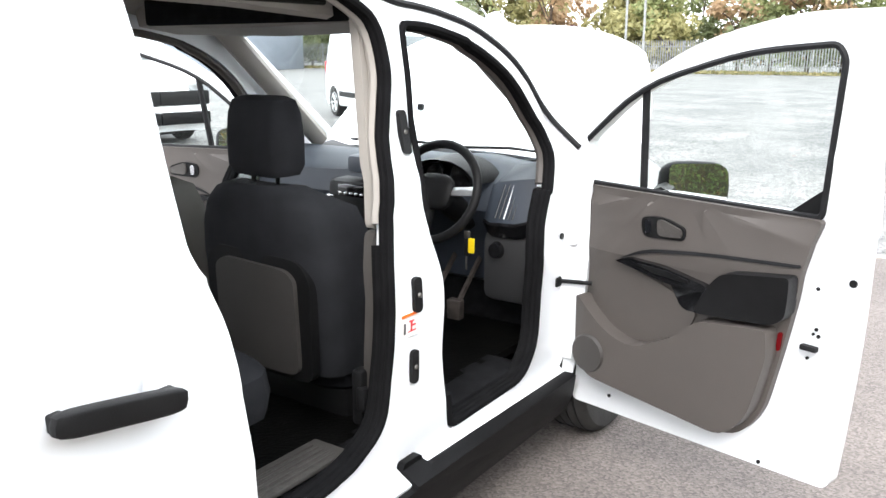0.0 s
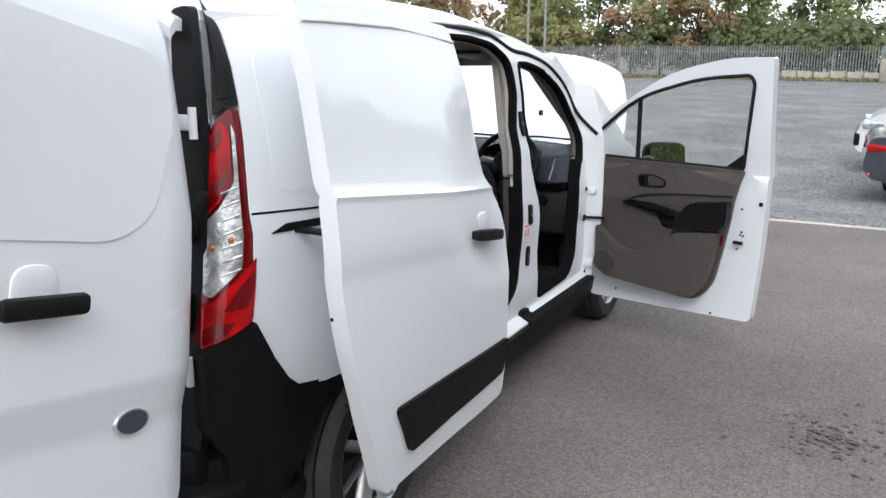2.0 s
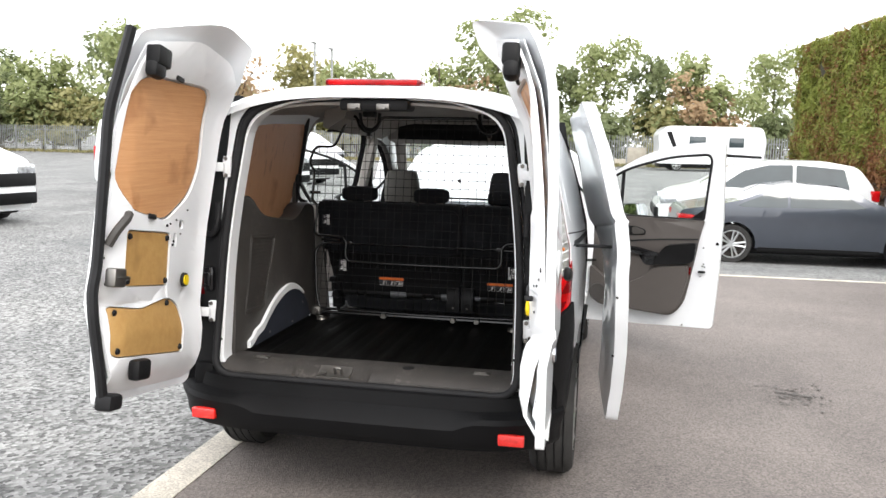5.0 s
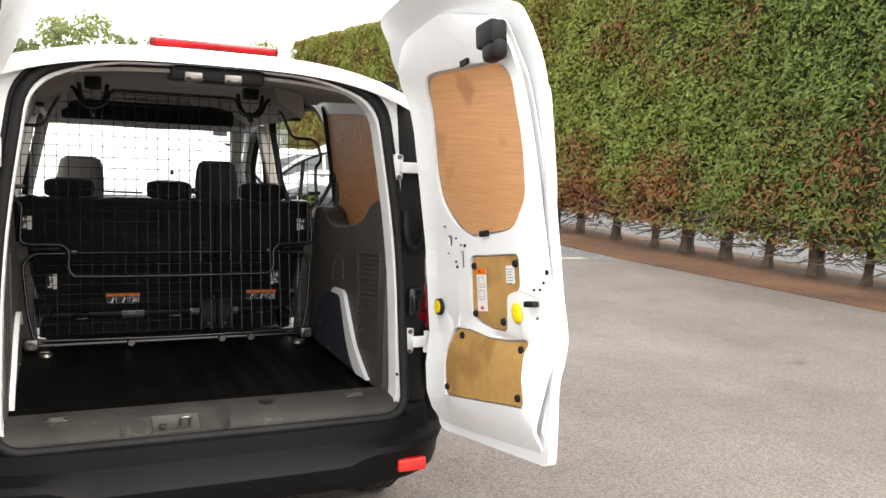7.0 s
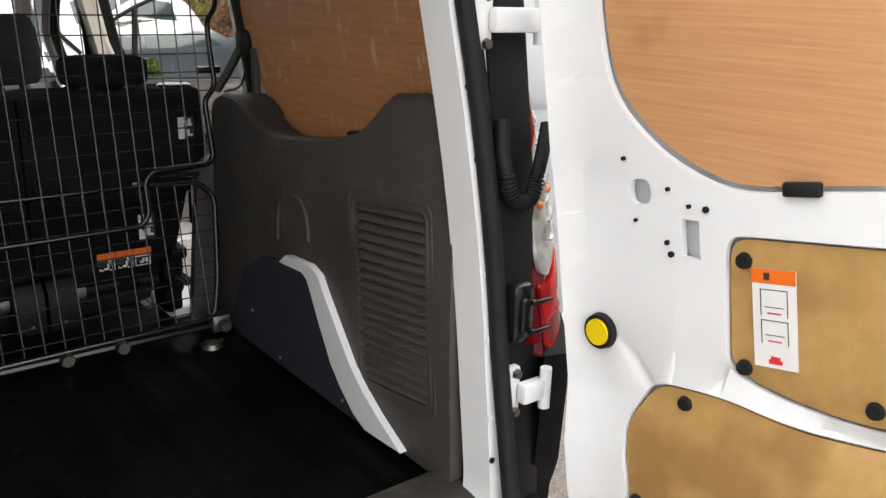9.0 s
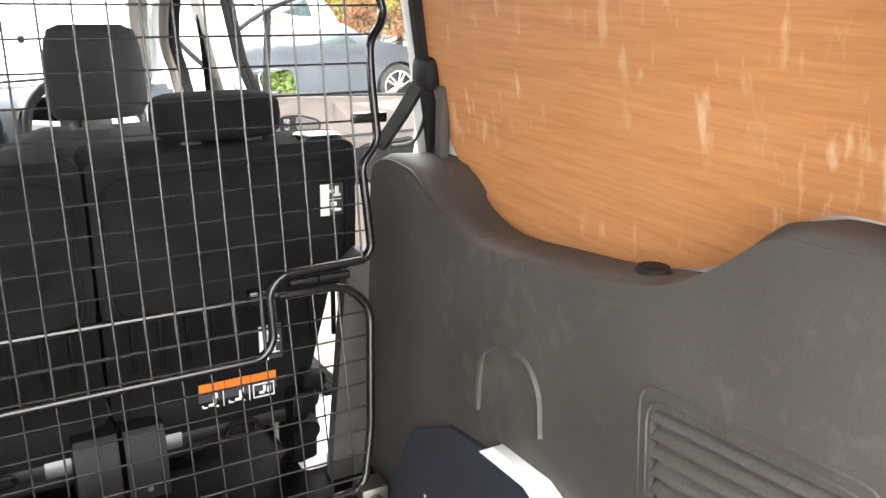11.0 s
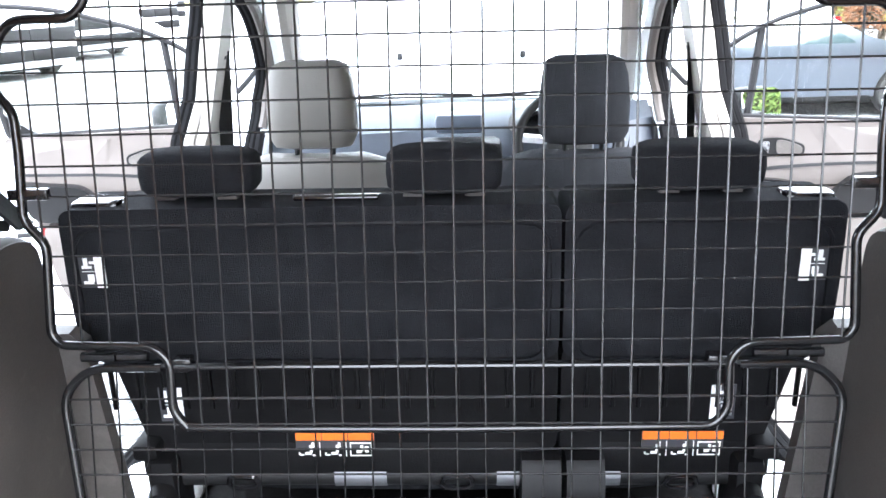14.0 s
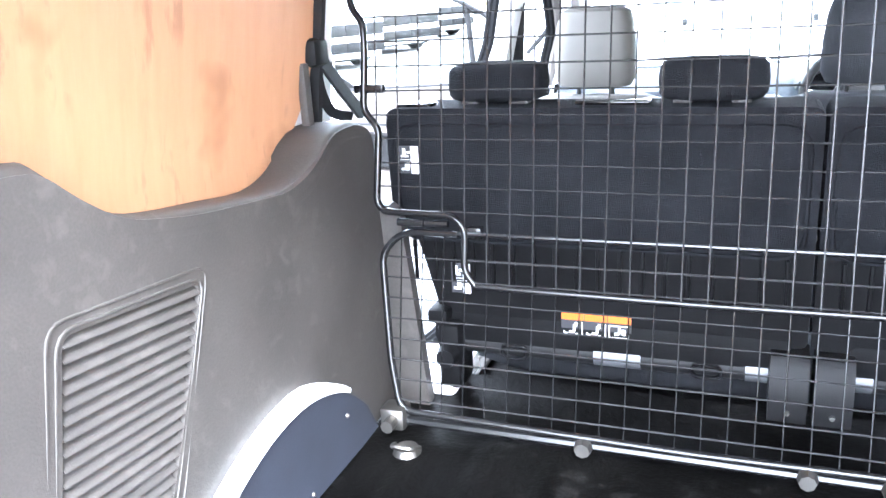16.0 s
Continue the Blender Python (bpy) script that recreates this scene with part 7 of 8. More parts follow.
def sheet(name, pts, z, material, label, thick=0.02):
    z += GROUND_Z
    bm = bmesh.new()
    vs = [bm.verts.new((x, y, z)) for x, y in pts]
    f = bm.faces.new(vs)
    got = bmesh.ops.extrude_face_region(bm, geom=[f])
    bmesh.ops.translate(bm, verts=[e for e in got["geom"] if isinstance(e, bmesh.types.BMVert)], vec=(0, 0, -thick))
    return tagged(part(name, bm, material, None, label, smooth=0), category=name.split("_")[0], kind="structure")


def hollow(x, y):
    """The yard falls gently beyond the bay and rises again towards the fence."""
    return -0.36 * step_up(7.75, 11.6, y) * (1 - step_up(15.0, 30.0, y)) * step_up(-8.0, 0.0, x) * (1 - step_up(6.3, 7.0, x))


bm = bmesh.new()
XS, YS = (-400, -60, -8, -4, 0, 3.5, 6.3, 7.0, 9.5, 60, 400), (-400, -40, 7.75, 8.7, 9.6, 10.6, 11.6, 15.0, 20.0, 25.0, 30.0, 60, 400)
grid = [[bm.verts.new((x, y, GROUND_Z + hollow(x, y))) for x in XS] for y in YS]
for j in range(len(YS) - 1):
    for i in range(len(XS) - 1):
        bm.faces.new((grid[j][i], grid[j][i + 1], grid[j + 1][i + 1], grid[j + 1][i]))
tagged(part("ground", bm, GRAVEL, None, "grey rolled-chipping yard surface"), category="ground", kind="structure")
sheet("pavement", [(-0.95, -30), (6.9, -30), (8.2, 2.0), (7.85, 3.2), (7.3, 7.5), (-0.95, 7.5)], 0.005, TARMAC, "brownish tarmac bay with dark oil stains", 0.004)
sheet("line_marking_1", [(-1.04, -30), (-0.86, -30), (-0.86, 7.42), (-1.04, 7.42)], 0.010, LINE, "worn white painted bay line beside the van", 0.004)
sheet("line_marking_2", [(-0.78, 7.44), (6.7, 7.56), (6.7, 7.67), (-0.78, 7.55)], 0.010, LINE, "thin white painted line across the yard", 0.004)
sheet("soil_strip", [(6.92, -30), (10.4, -30), (10.6, 4), (8.2, 26), (7.1, 26), (7.32, 7.6), (7.87, 3.2), (8.22, 2.0)], 0.012, SOIL, "strip of brown needle litter under the hedge", 0.01)
sheet("verge", [(10.0, -30), (26, -30), (26, 30), (8.6, 26), (10.4, 4)], 0.016, PAVE, "pale grey paving beyond the hedge", 0.01)
stains = random.Random(8)
OIL = mat("dark_oil_stain", (0.10, 0.090, 0.083), 0.85, vary=0.4, scale=30, grain=0.5, bump=0.3, bump_scale=120)
bm = bmesh.new()
for k in range(160):
    a, r = stains.uniform(0, 6.28), abs(stains.gauss(0, 0.12))
    x, y, q = 2.28 + r * math.cos(a) * 1.2, 2.35 + r * math.sin(a) * 1.5, stains.uniform(0.004, 0.018)
    bm.faces.new([bm.verts.new((x + q * math.cos(t) * stains.uniform(0.6, 1.2), y + q * math.sin(t) * stains.uniform(0.6, 1.2), 0.0085 + 0.00004 * k + GROUND_Z)) for t in span(0, 5.5, 6)])
tagged(part("oil_stain", bm, OIL, None, "spattered dark oil stain on tarmac", smooth=0), category="stain", kind="stuff")

# ---- foliage ----


def leaf_mat(name, c1, c2, dead=None, scale=0.8, lo=0.52, hi=0.66, sheer=0.0):
    m = bpy.data.materials.new(name)
    m.use_nodes = True
    n, l = m.node_tree.nodes, m.node_tree.links
    b = n["Principled BSDF"]
    b.inputs["Roughness"].default_value = 0.7
    geo = n.new("ShaderNodeNewGeometry")
    r = n.new("ShaderNodeValToRGB")
    r.color_ramp.elements[0].color, r.color_ramp.elements[1].color = (*c1, 1), (*c2, 1)
    l.new(geo.outputs["Random Per Island"], r.inputs["Fac"])
    last = r.outputs["Color"]
    if dead:
        tc = n.new("ShaderNodeTexCoord")
        t = n.new("ShaderNodeTexNoise")
        t.inputs["Scale"].default_value = scale
        t.inputs["Detail"].default_value = 5
        t.inputs["Roughness"].default_value = 0.6
        l.new(tc.outputs["Object"], t.inputs["Vector"])
        sep = n.new("ShaderNodeSeparateXYZ")
        l.new(tc.outputs["Object"], sep.inputs[0])
        hgt = n.new("ShaderNodeMapRange")
        hgt.inputs["From Min"].default_value, hgt.inputs["From Max"].default_value = 0.7, 2.3
        hgt.inputs["To Min"].default_value, hgt.inputs["To Max"].default_value = 0.22, 0.0
        l.new(sep.outputs["Z"], hgt.inputs["Value"])
        add = n.new("ShaderNodeMath")
        l.new(t.outputs["Fac"], add.inputs[0])
        l.new(hgt.outputs["Result"], add.inputs[1])
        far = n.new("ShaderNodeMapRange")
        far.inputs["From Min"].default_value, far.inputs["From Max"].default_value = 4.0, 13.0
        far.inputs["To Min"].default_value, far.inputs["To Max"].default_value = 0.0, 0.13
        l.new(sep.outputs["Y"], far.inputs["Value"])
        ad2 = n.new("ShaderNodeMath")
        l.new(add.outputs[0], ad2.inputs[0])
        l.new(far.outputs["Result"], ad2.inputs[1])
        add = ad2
        # Leaves brighten towards the far end: stronger light there put into the colour.
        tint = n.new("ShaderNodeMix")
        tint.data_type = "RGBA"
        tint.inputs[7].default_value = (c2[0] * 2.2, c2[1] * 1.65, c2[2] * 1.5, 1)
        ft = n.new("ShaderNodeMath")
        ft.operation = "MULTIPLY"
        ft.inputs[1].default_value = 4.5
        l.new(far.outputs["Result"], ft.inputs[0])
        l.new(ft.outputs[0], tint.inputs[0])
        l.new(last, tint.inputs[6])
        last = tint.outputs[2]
        jit = n.new("ShaderNodeMath")
        jit.operation = "MULTIPLY_ADD"
        l.new(geo.outputs["Random Per Island"], jit.inputs[0])
        jit.inputs[1].default_value = 0.32
        l.new(add.outputs[0], jit.inputs[2])
        mr = n.new("ShaderNodeMapRange")
        mr.inputs["From Min"].default_value, mr.inputs["From Max"].default_value = lo, hi
        l.new(jit.outputs[0], mr.inputs["Value"])
        mx = n.new("ShaderNodeMix")
        mx.data_type = "RGBA"
        mx.inputs[7].default_value = (*dead, 1)
        l.new(mr.outputs["Result"], mx.inputs[0])
        l.new(last, mx.inputs[6])
        last = mx.outputs[2]
    l.new(last, b.inputs["Base Color"])
    if sheer:
        tr = n.new("ShaderNodeBsdfTranslucent")
        l.new(last, tr.inputs["Color"])
        ms = n.new("ShaderNodeMixShader")
        ms.inputs[0].default_value = sheer
        l.new(b.outputs[0], ms.inputs[1])
        l.new(tr.outputs[0], ms.inputs[2])
        l.new(ms.outputs[0], n["Material Output"].inputs["Surface"])
    return m


BARK = mat("grey_brown_bark", (0.10, 0.075, 0.055), 0.9, vary=0.35, scale=9, bump=0.8, bump_scale=35)


def leaf_mesh(name, centres, size, rnd, aim=None, stretch=1.8):
    """Many small leaf sprays: each a bent pair of triangles of its own."""
    n = len(centres)
    verts = np.zeros((n * 4, 3))
    for i, c in enumerate(centres):
        q = size * rnd.uniform(0.6, 1.4)
        if aim is not None:
            d = Vector(aim(c)) + Vector((rnd.gauss(0, 0.55), rnd.gauss(0, 0.55), rnd.gauss(0, 0.45)))
        else:
            d = Vector((rnd.gauss(0, 1), rnd.gauss(0, 1), rnd.gauss(0, 0.7)))
        d.normalize()
        e = d.orthogonal().normalized()
        e.rotate(Matrix.Rotation(rnd.uniform(0, 6.28), 3, d))
        g = d.cross(e)
        c = Vector(c)
        for k, p in enumerate((c - e * q * stretch * 0.5, c - g * q * 0.5 + d * q * 0.15, c + e * q * stretch * 0.5, c + g * q * 0.5 + d * q * 0.15)):
            verts[i * 4 + k] = p
    me = bpy.data.meshes.new(name)
    me.from_pydata(verts.tolist(), [], [(4 * i, 4 * i + 1, 4 * i + 2, 4 * i + 3) for i in range(n)])
    return me


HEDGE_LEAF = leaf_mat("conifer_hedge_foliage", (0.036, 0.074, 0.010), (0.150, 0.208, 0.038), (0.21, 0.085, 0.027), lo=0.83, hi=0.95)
# Dark solid behind the leaves; the shade deep in the hedge is its colour.
HEDGE_CORE = mat("hedge_shaded_filling", (0.022, 0.030, 0.010), 0.95, vary=0.4, scale=6, second=(0.05, 0.035, 0.018))


def hedge_face(y):
    """x of the hedge's near face at y."""
    return 9.05 - 0.085 * y


hrnd = random.Random(21)
hedge = thing("hedge", "tall clipped conifer hedge, green with brown dead patches", "hedge")
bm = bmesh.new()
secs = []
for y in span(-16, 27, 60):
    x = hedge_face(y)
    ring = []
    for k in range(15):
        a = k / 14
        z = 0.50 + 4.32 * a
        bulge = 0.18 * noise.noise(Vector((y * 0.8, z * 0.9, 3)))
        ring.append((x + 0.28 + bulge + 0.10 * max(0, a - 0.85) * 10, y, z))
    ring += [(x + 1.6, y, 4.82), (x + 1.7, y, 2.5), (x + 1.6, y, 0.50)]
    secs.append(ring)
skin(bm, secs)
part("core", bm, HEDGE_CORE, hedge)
pts = []
for k in range(330000):
    y = -3.0 + 29.5 * (hrnd.random() ** 0.85) if k % 6 else hrnd.uniform(-16, 27)
    z = 0.42 + 4.5 * hrnd.random()
    lump = 0.16 * noise.noise(Vector((y * 1.3, z * 1.4, 7))) + 0.10 * noise.noise(Vector((y * 3.5, z * 3.5, 1)))
    x = hedge_face(y) + 0.10 + lump + hrnd.random() ** 2 * 0.34
    if z < 0.75 and hrnd.random() < 0.55:
        continue
    pts.append((x, y, z))
for k in range(7000):
    y = hrnd.uniform(-10, 27)
    pts.append((hedge_face(y) + hrnd.uniform(0.05, 1.5), y, 4.80 + abs(hrnd.gauss(0, 0.10))))
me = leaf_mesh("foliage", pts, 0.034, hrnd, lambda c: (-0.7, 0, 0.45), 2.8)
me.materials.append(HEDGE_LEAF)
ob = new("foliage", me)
ob.parent = hedge
# dead twigs hanging under the hedge
bm = bmesh.new()
for k in range(4500):
    y = hrnd.uniform(-3, 24)
    x = hedge_face(y) + hrnd.uniform(0.1, 1.2)
    z = hrnd.uniform(0.22, 0.8)
    p = Vector((x, y, z))
    q = p + Vector((hrnd.uniform(-0.35, 0.1), hrnd.uniform(-0.35, 0.35), hrnd.uniform(-0.16, 0.25)))
    w = Vector((0, 0.007, 0.010))
    bm.faces.new([bm.verts.new(v) for v in (p - w, q - w * 0.4, q + w * 0.4, p + w)])
part("twig_skirt", bm, BARK, hedge, "bare brown twigs under the skirt", smooth=0)
y = -6.0
while y < 25:
    x = hedge_face(y) + 0.75
    bm = bmesh.new()
    r = hrnd.uniform(0.06, 0.11)
    lean = hrnd.uniform(-0.06, 0.06)
    tube(bm, [(x, y, GROUND_Z), (x, y + lean * 0.3, 0.12), (x + 0.02, y + lean, 0.75)], r, 8)
    bm.verts.ensure_lookup_table()
    for v in bm.verts:
        if v.co.z < 0.02:
            v.co.x += (v.co.x - x) * 0.4
            v.co.y += (v.co.y - y) * 0.4
    part("trunk", bm, BARK, hedge)
    y += hrnd.uniform(0.75, 1.15)

# ---- trees beyond the yard ----


def tree_kind(seed, height, width, leaf, name, label, density=2600, open_crown=0.0):
    rnd = random.Random(seed)
    t = thing(name, label, "tree", "trees beyond the fence")
    bm = bmesh.new()
    tube(bm, [(0, 0, 0), (0.05, 0.02, height * 0.2), (rnd.uniform(-0.2, 0.2), 0.1, height * 0.5), (rnd.uniform(-0.3, 0.3), 0, height * 0.8)], 0.16, 7)
    for v in bm.verts:
        k = max(0.25, 1 - v.co.z / height)
        v.co.x *= k + 0.1
        v.co.y *= k + 0.1
    part("trunk", bm, BARK, t)
    blobs = []
    for k in range(16):
        a = rnd.uniform(0, 6.28)
        h = rnd.uniform(0.22, 0.92)
        spread = width * 0.5 * math.sin(math.pi * min(max((h - 0.08) / 0.95, 0), 1)) ** 0.6
        rr = spread * rnd.uniform(0.25, 0.85)
        blobs.append((rr * math.cos(a), rr * math.sin(a), h * height, rnd.uniform(0.13, 0.26) * width))
    blobs.append((0, 0, height * 0.6, width * 0.26))
    bm = bmesh.new()
    for bx_, by_, bz_, br_ in blobs[:9]:
        tube(bm, [(0, 0, max(height * 0.15, bz_ - 2.2)), (bx_ * 0.5, by_ * 0.5, bz_ - 0.6), (bx_, by_, bz_)], 0.05, 5)
    part("branchwork", bm, BARK, t)
    pts = []
    while len(pts) < density:
        bx_, by_, bz_, br_ = rnd.choice(blobs)
        d = Vector((rnd.gauss(0, 1), rnd.gauss(0, 1), rnd.gauss(0, 1))).normalized()
        r = br_ * (0.55 + 0.5 * rnd.random())
        p = Vector((bx_, by_, bz_)) + Vector((d.x * r, d.y * r, d.z * r * 0.85))
        if noise.noise(p * 0.9 + Vector((seed, 0, 0))) < -0.15 + open_crown:
            continue
        if p.z > height * 0.10:
            pts.append(p)
    me = leaf_mesh("crown", pts, 0.27, rnd, lambda c: (c[0] * 0.3, c[1] * 0.3, 0.8), 1.5)
    me.materials.append(leaf)
    ob = new("crown", me)
    ob.parent = t
    return t


# Leaf colours paled for the haze of distance, except the purple ones.
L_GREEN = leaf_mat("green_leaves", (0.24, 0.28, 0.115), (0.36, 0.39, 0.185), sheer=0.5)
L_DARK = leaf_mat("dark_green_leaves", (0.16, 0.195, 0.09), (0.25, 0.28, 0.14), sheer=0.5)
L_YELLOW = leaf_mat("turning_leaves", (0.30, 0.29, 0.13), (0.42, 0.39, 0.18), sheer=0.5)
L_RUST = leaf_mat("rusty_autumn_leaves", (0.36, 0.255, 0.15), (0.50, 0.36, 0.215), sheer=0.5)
L_PURPLE = leaf_mat("purple_leaves", (0.035, 0.012, 0.018), (0.08, 0.028, 0.038))
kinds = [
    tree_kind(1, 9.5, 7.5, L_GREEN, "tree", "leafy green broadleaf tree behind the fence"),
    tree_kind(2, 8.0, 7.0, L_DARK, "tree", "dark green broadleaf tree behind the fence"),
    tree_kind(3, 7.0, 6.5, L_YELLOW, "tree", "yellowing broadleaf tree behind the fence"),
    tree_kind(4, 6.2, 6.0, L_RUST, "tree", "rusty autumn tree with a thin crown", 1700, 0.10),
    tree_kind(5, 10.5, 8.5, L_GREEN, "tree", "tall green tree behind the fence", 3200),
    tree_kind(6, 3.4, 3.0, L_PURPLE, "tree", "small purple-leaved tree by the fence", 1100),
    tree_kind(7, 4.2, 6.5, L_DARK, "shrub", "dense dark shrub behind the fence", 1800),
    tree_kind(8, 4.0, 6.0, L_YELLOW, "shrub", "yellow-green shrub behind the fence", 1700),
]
trnd = random.Random(5)
rows = [(x, 63 + trnd.uniform(-2, 5), trnd.choice((0, 0, 1, 2, 2, 3, 4, 1)), trnd.uniform(0.8, 1.1) * (1.18 if x < -18 else 0.95)) for x in range(-92, 64, 5)]
rows += [(x, 59.6 + trnd.uniform(0, 1.5), trnd.choice((6, 7, 6, 7, 3)), trnd.uniform(0.8, 1.15)) for x in range(-88, 62, 4)]
rows += [(-8.6, 62, 4, 1.18), (-11.5, 61, 3, 0.95), (-26, 61, 5, 1.0), (1.0, 64, 4, 0.9), (-20, 62, 4, 0.8), (-38, 58, 4, 0.92), (-47, 60, 0, 0.95)]
used = set()
for x, y, k, sc in rows:
    m = pose(x + trnd.uniform(-1.5, 1.5), y, GROUND_Z, 0, 0, trnd.uniform(0, 360)) @ Matrix.Diagonal((sc, sc, sc * trnd.uniform(0.9, 1.1), 1))
    if k not in used:
        used.add(k)
        kinds[k].matrix_basis = m
    else:
        dup = copy_thing(kinds[k], m)
        dup.scale = m.to_scale()

# ---- palisade fence ----
ZINC = mat("weathered_galvanised_steel", (0.30, 0.31, 0.30), 0.55, metal=0.3, vary=0.25, scale=3, grain=0.15)
fence = thing("palisade_fence", "weathered grey steel palisade fence", "fence")
fence.location.z = GROUND_Z
pale = bmesh.new()
skin(pale, [[(-0.035, 0, z), (-0.012, -0.02, z), (0.012, -0.02, z), (0.035, 0, z), (0.012, -0.012, z), (-0.012, -0.012, z)] for z in (0.0, 2.2)])
pv = pale.verts
for v in pv:
    if v.co.z > 2 and abs(v.co.x) > 0.02:
        v.co.z -= 0.10
first = part("pale", pale, ZINC, fence, smooth=0)
first.location = (-20, 57, 0)
count = 1
x = -19.83
while x < 14 and count < 290:
    p = first.copy()
    scene.collection.objects.link(p)
    p.location = (x, 57, 0)
    x += 0.17
    count += 1
bm = bmesh.new()
for x in [-20 - 0.17 * k for k in range(1, 330)] + [x + 0.17 * k for k in range(240)]:
    vs = [bm.verts.new(v) for v in ((x - 0.035, 57, 0), (x + 0.035, 57, 0), (x + 0.035, 57, 2.1), (x, 57, 2.2), (x - 0.035, 57, 2.1))]
    bm.faces.new(vs)
tagged(part("far_pales", bm, ZINC, fence, smooth=0), kind="stuff")
for z in (0.45, 1.75):
    bm = bmesh.new()
    box(bm, -76, 55, 57.02, 57.07, z, z + 0.05)
    part("rail", bm, ZINC, fence)
for k in range(48):
    bm = bmesh.new()
    box(bm, -75 + 2.75 * k - 0.04, -75 + 2.75 * k + 0.04, 57.05, 57.14, 0, 2.15)
    part("post", bm, ZINC, fence)
GRASS = leaf_mat("dry_verge_grass", (0.10, 0.10, 0.035), (0.23, 0.19, 0.08))
pts = [(trnd.uniform(-80, 55), 56.6 - abs(trnd.gauss(0, 0.6)), trnd.uniform(0.0, 0.14)) for k in range(9000)]
me = leaf_mesh("grass", pts, 0.16, trnd, lambda c: (0, -1, 0.4), 1.4)
me.materials.append(GRASS)
tagged(new("grass", me), "dry grass along the foot of the fence", "grass", kind="stuff")
# lamp posts
for x, y, h in ((-19.5, 55.5, 8.0), (-21.0, 56.0, 8.5)):
    lp = thing("lamp_post", "slim pale grey lamp post by the fence", "lamp post", "lamp posts")
    lp.location = (x, y, GROUND_Z)
    bm = bmesh.new()
    tube(bm, [(0, 0, 0), (0, 0, h)], 0.09, 8)
    part("post", bm, ZINC, lp)
    bm = bmesh.new()
    box(bm, -0.12, 0.12, -0.7, 0.1, h - 0.02, h + 0.1, 0.03)
    part("lantern", bm, ZINC, lp)
# stacked boards and concrete blocks at the fence foot
CONC = mat("pale_concrete", (0.36, 0.33, 0.27), 0.85, vary=0.15, scale=3, grain=0.15, bump=0.3, bump_scale=40)
for k in range(6):
    bm = bmesh.new()
    box(bm, -0.42, 0.42, -0.06, 0.06, 0, 0.62 - 0.03 * (k % 3), 0.02, m=pose(0, 0, 0, -12 - k, 0, 4 * k))
    ob = tagged(part("concrete_slab", bm, CONC), "pale concrete slab leaning at the fence", "slab", "slabs by the fence")
    ob.location = (-3.2 + k * 0.95, 56.3, GROUND_Z)
bm = bmesh.new()
box(bm, -0.62, 0.62, -0.3, 0.3, 0, 1.35, 0.03)
ob = tagged(part("site_cabinet", bm, CONC), "pale beige site cabinet by the fence", "cabinet")
ob.location = (2.6, 54.5, GROUND_Z)

# ---- parked vehicles ----


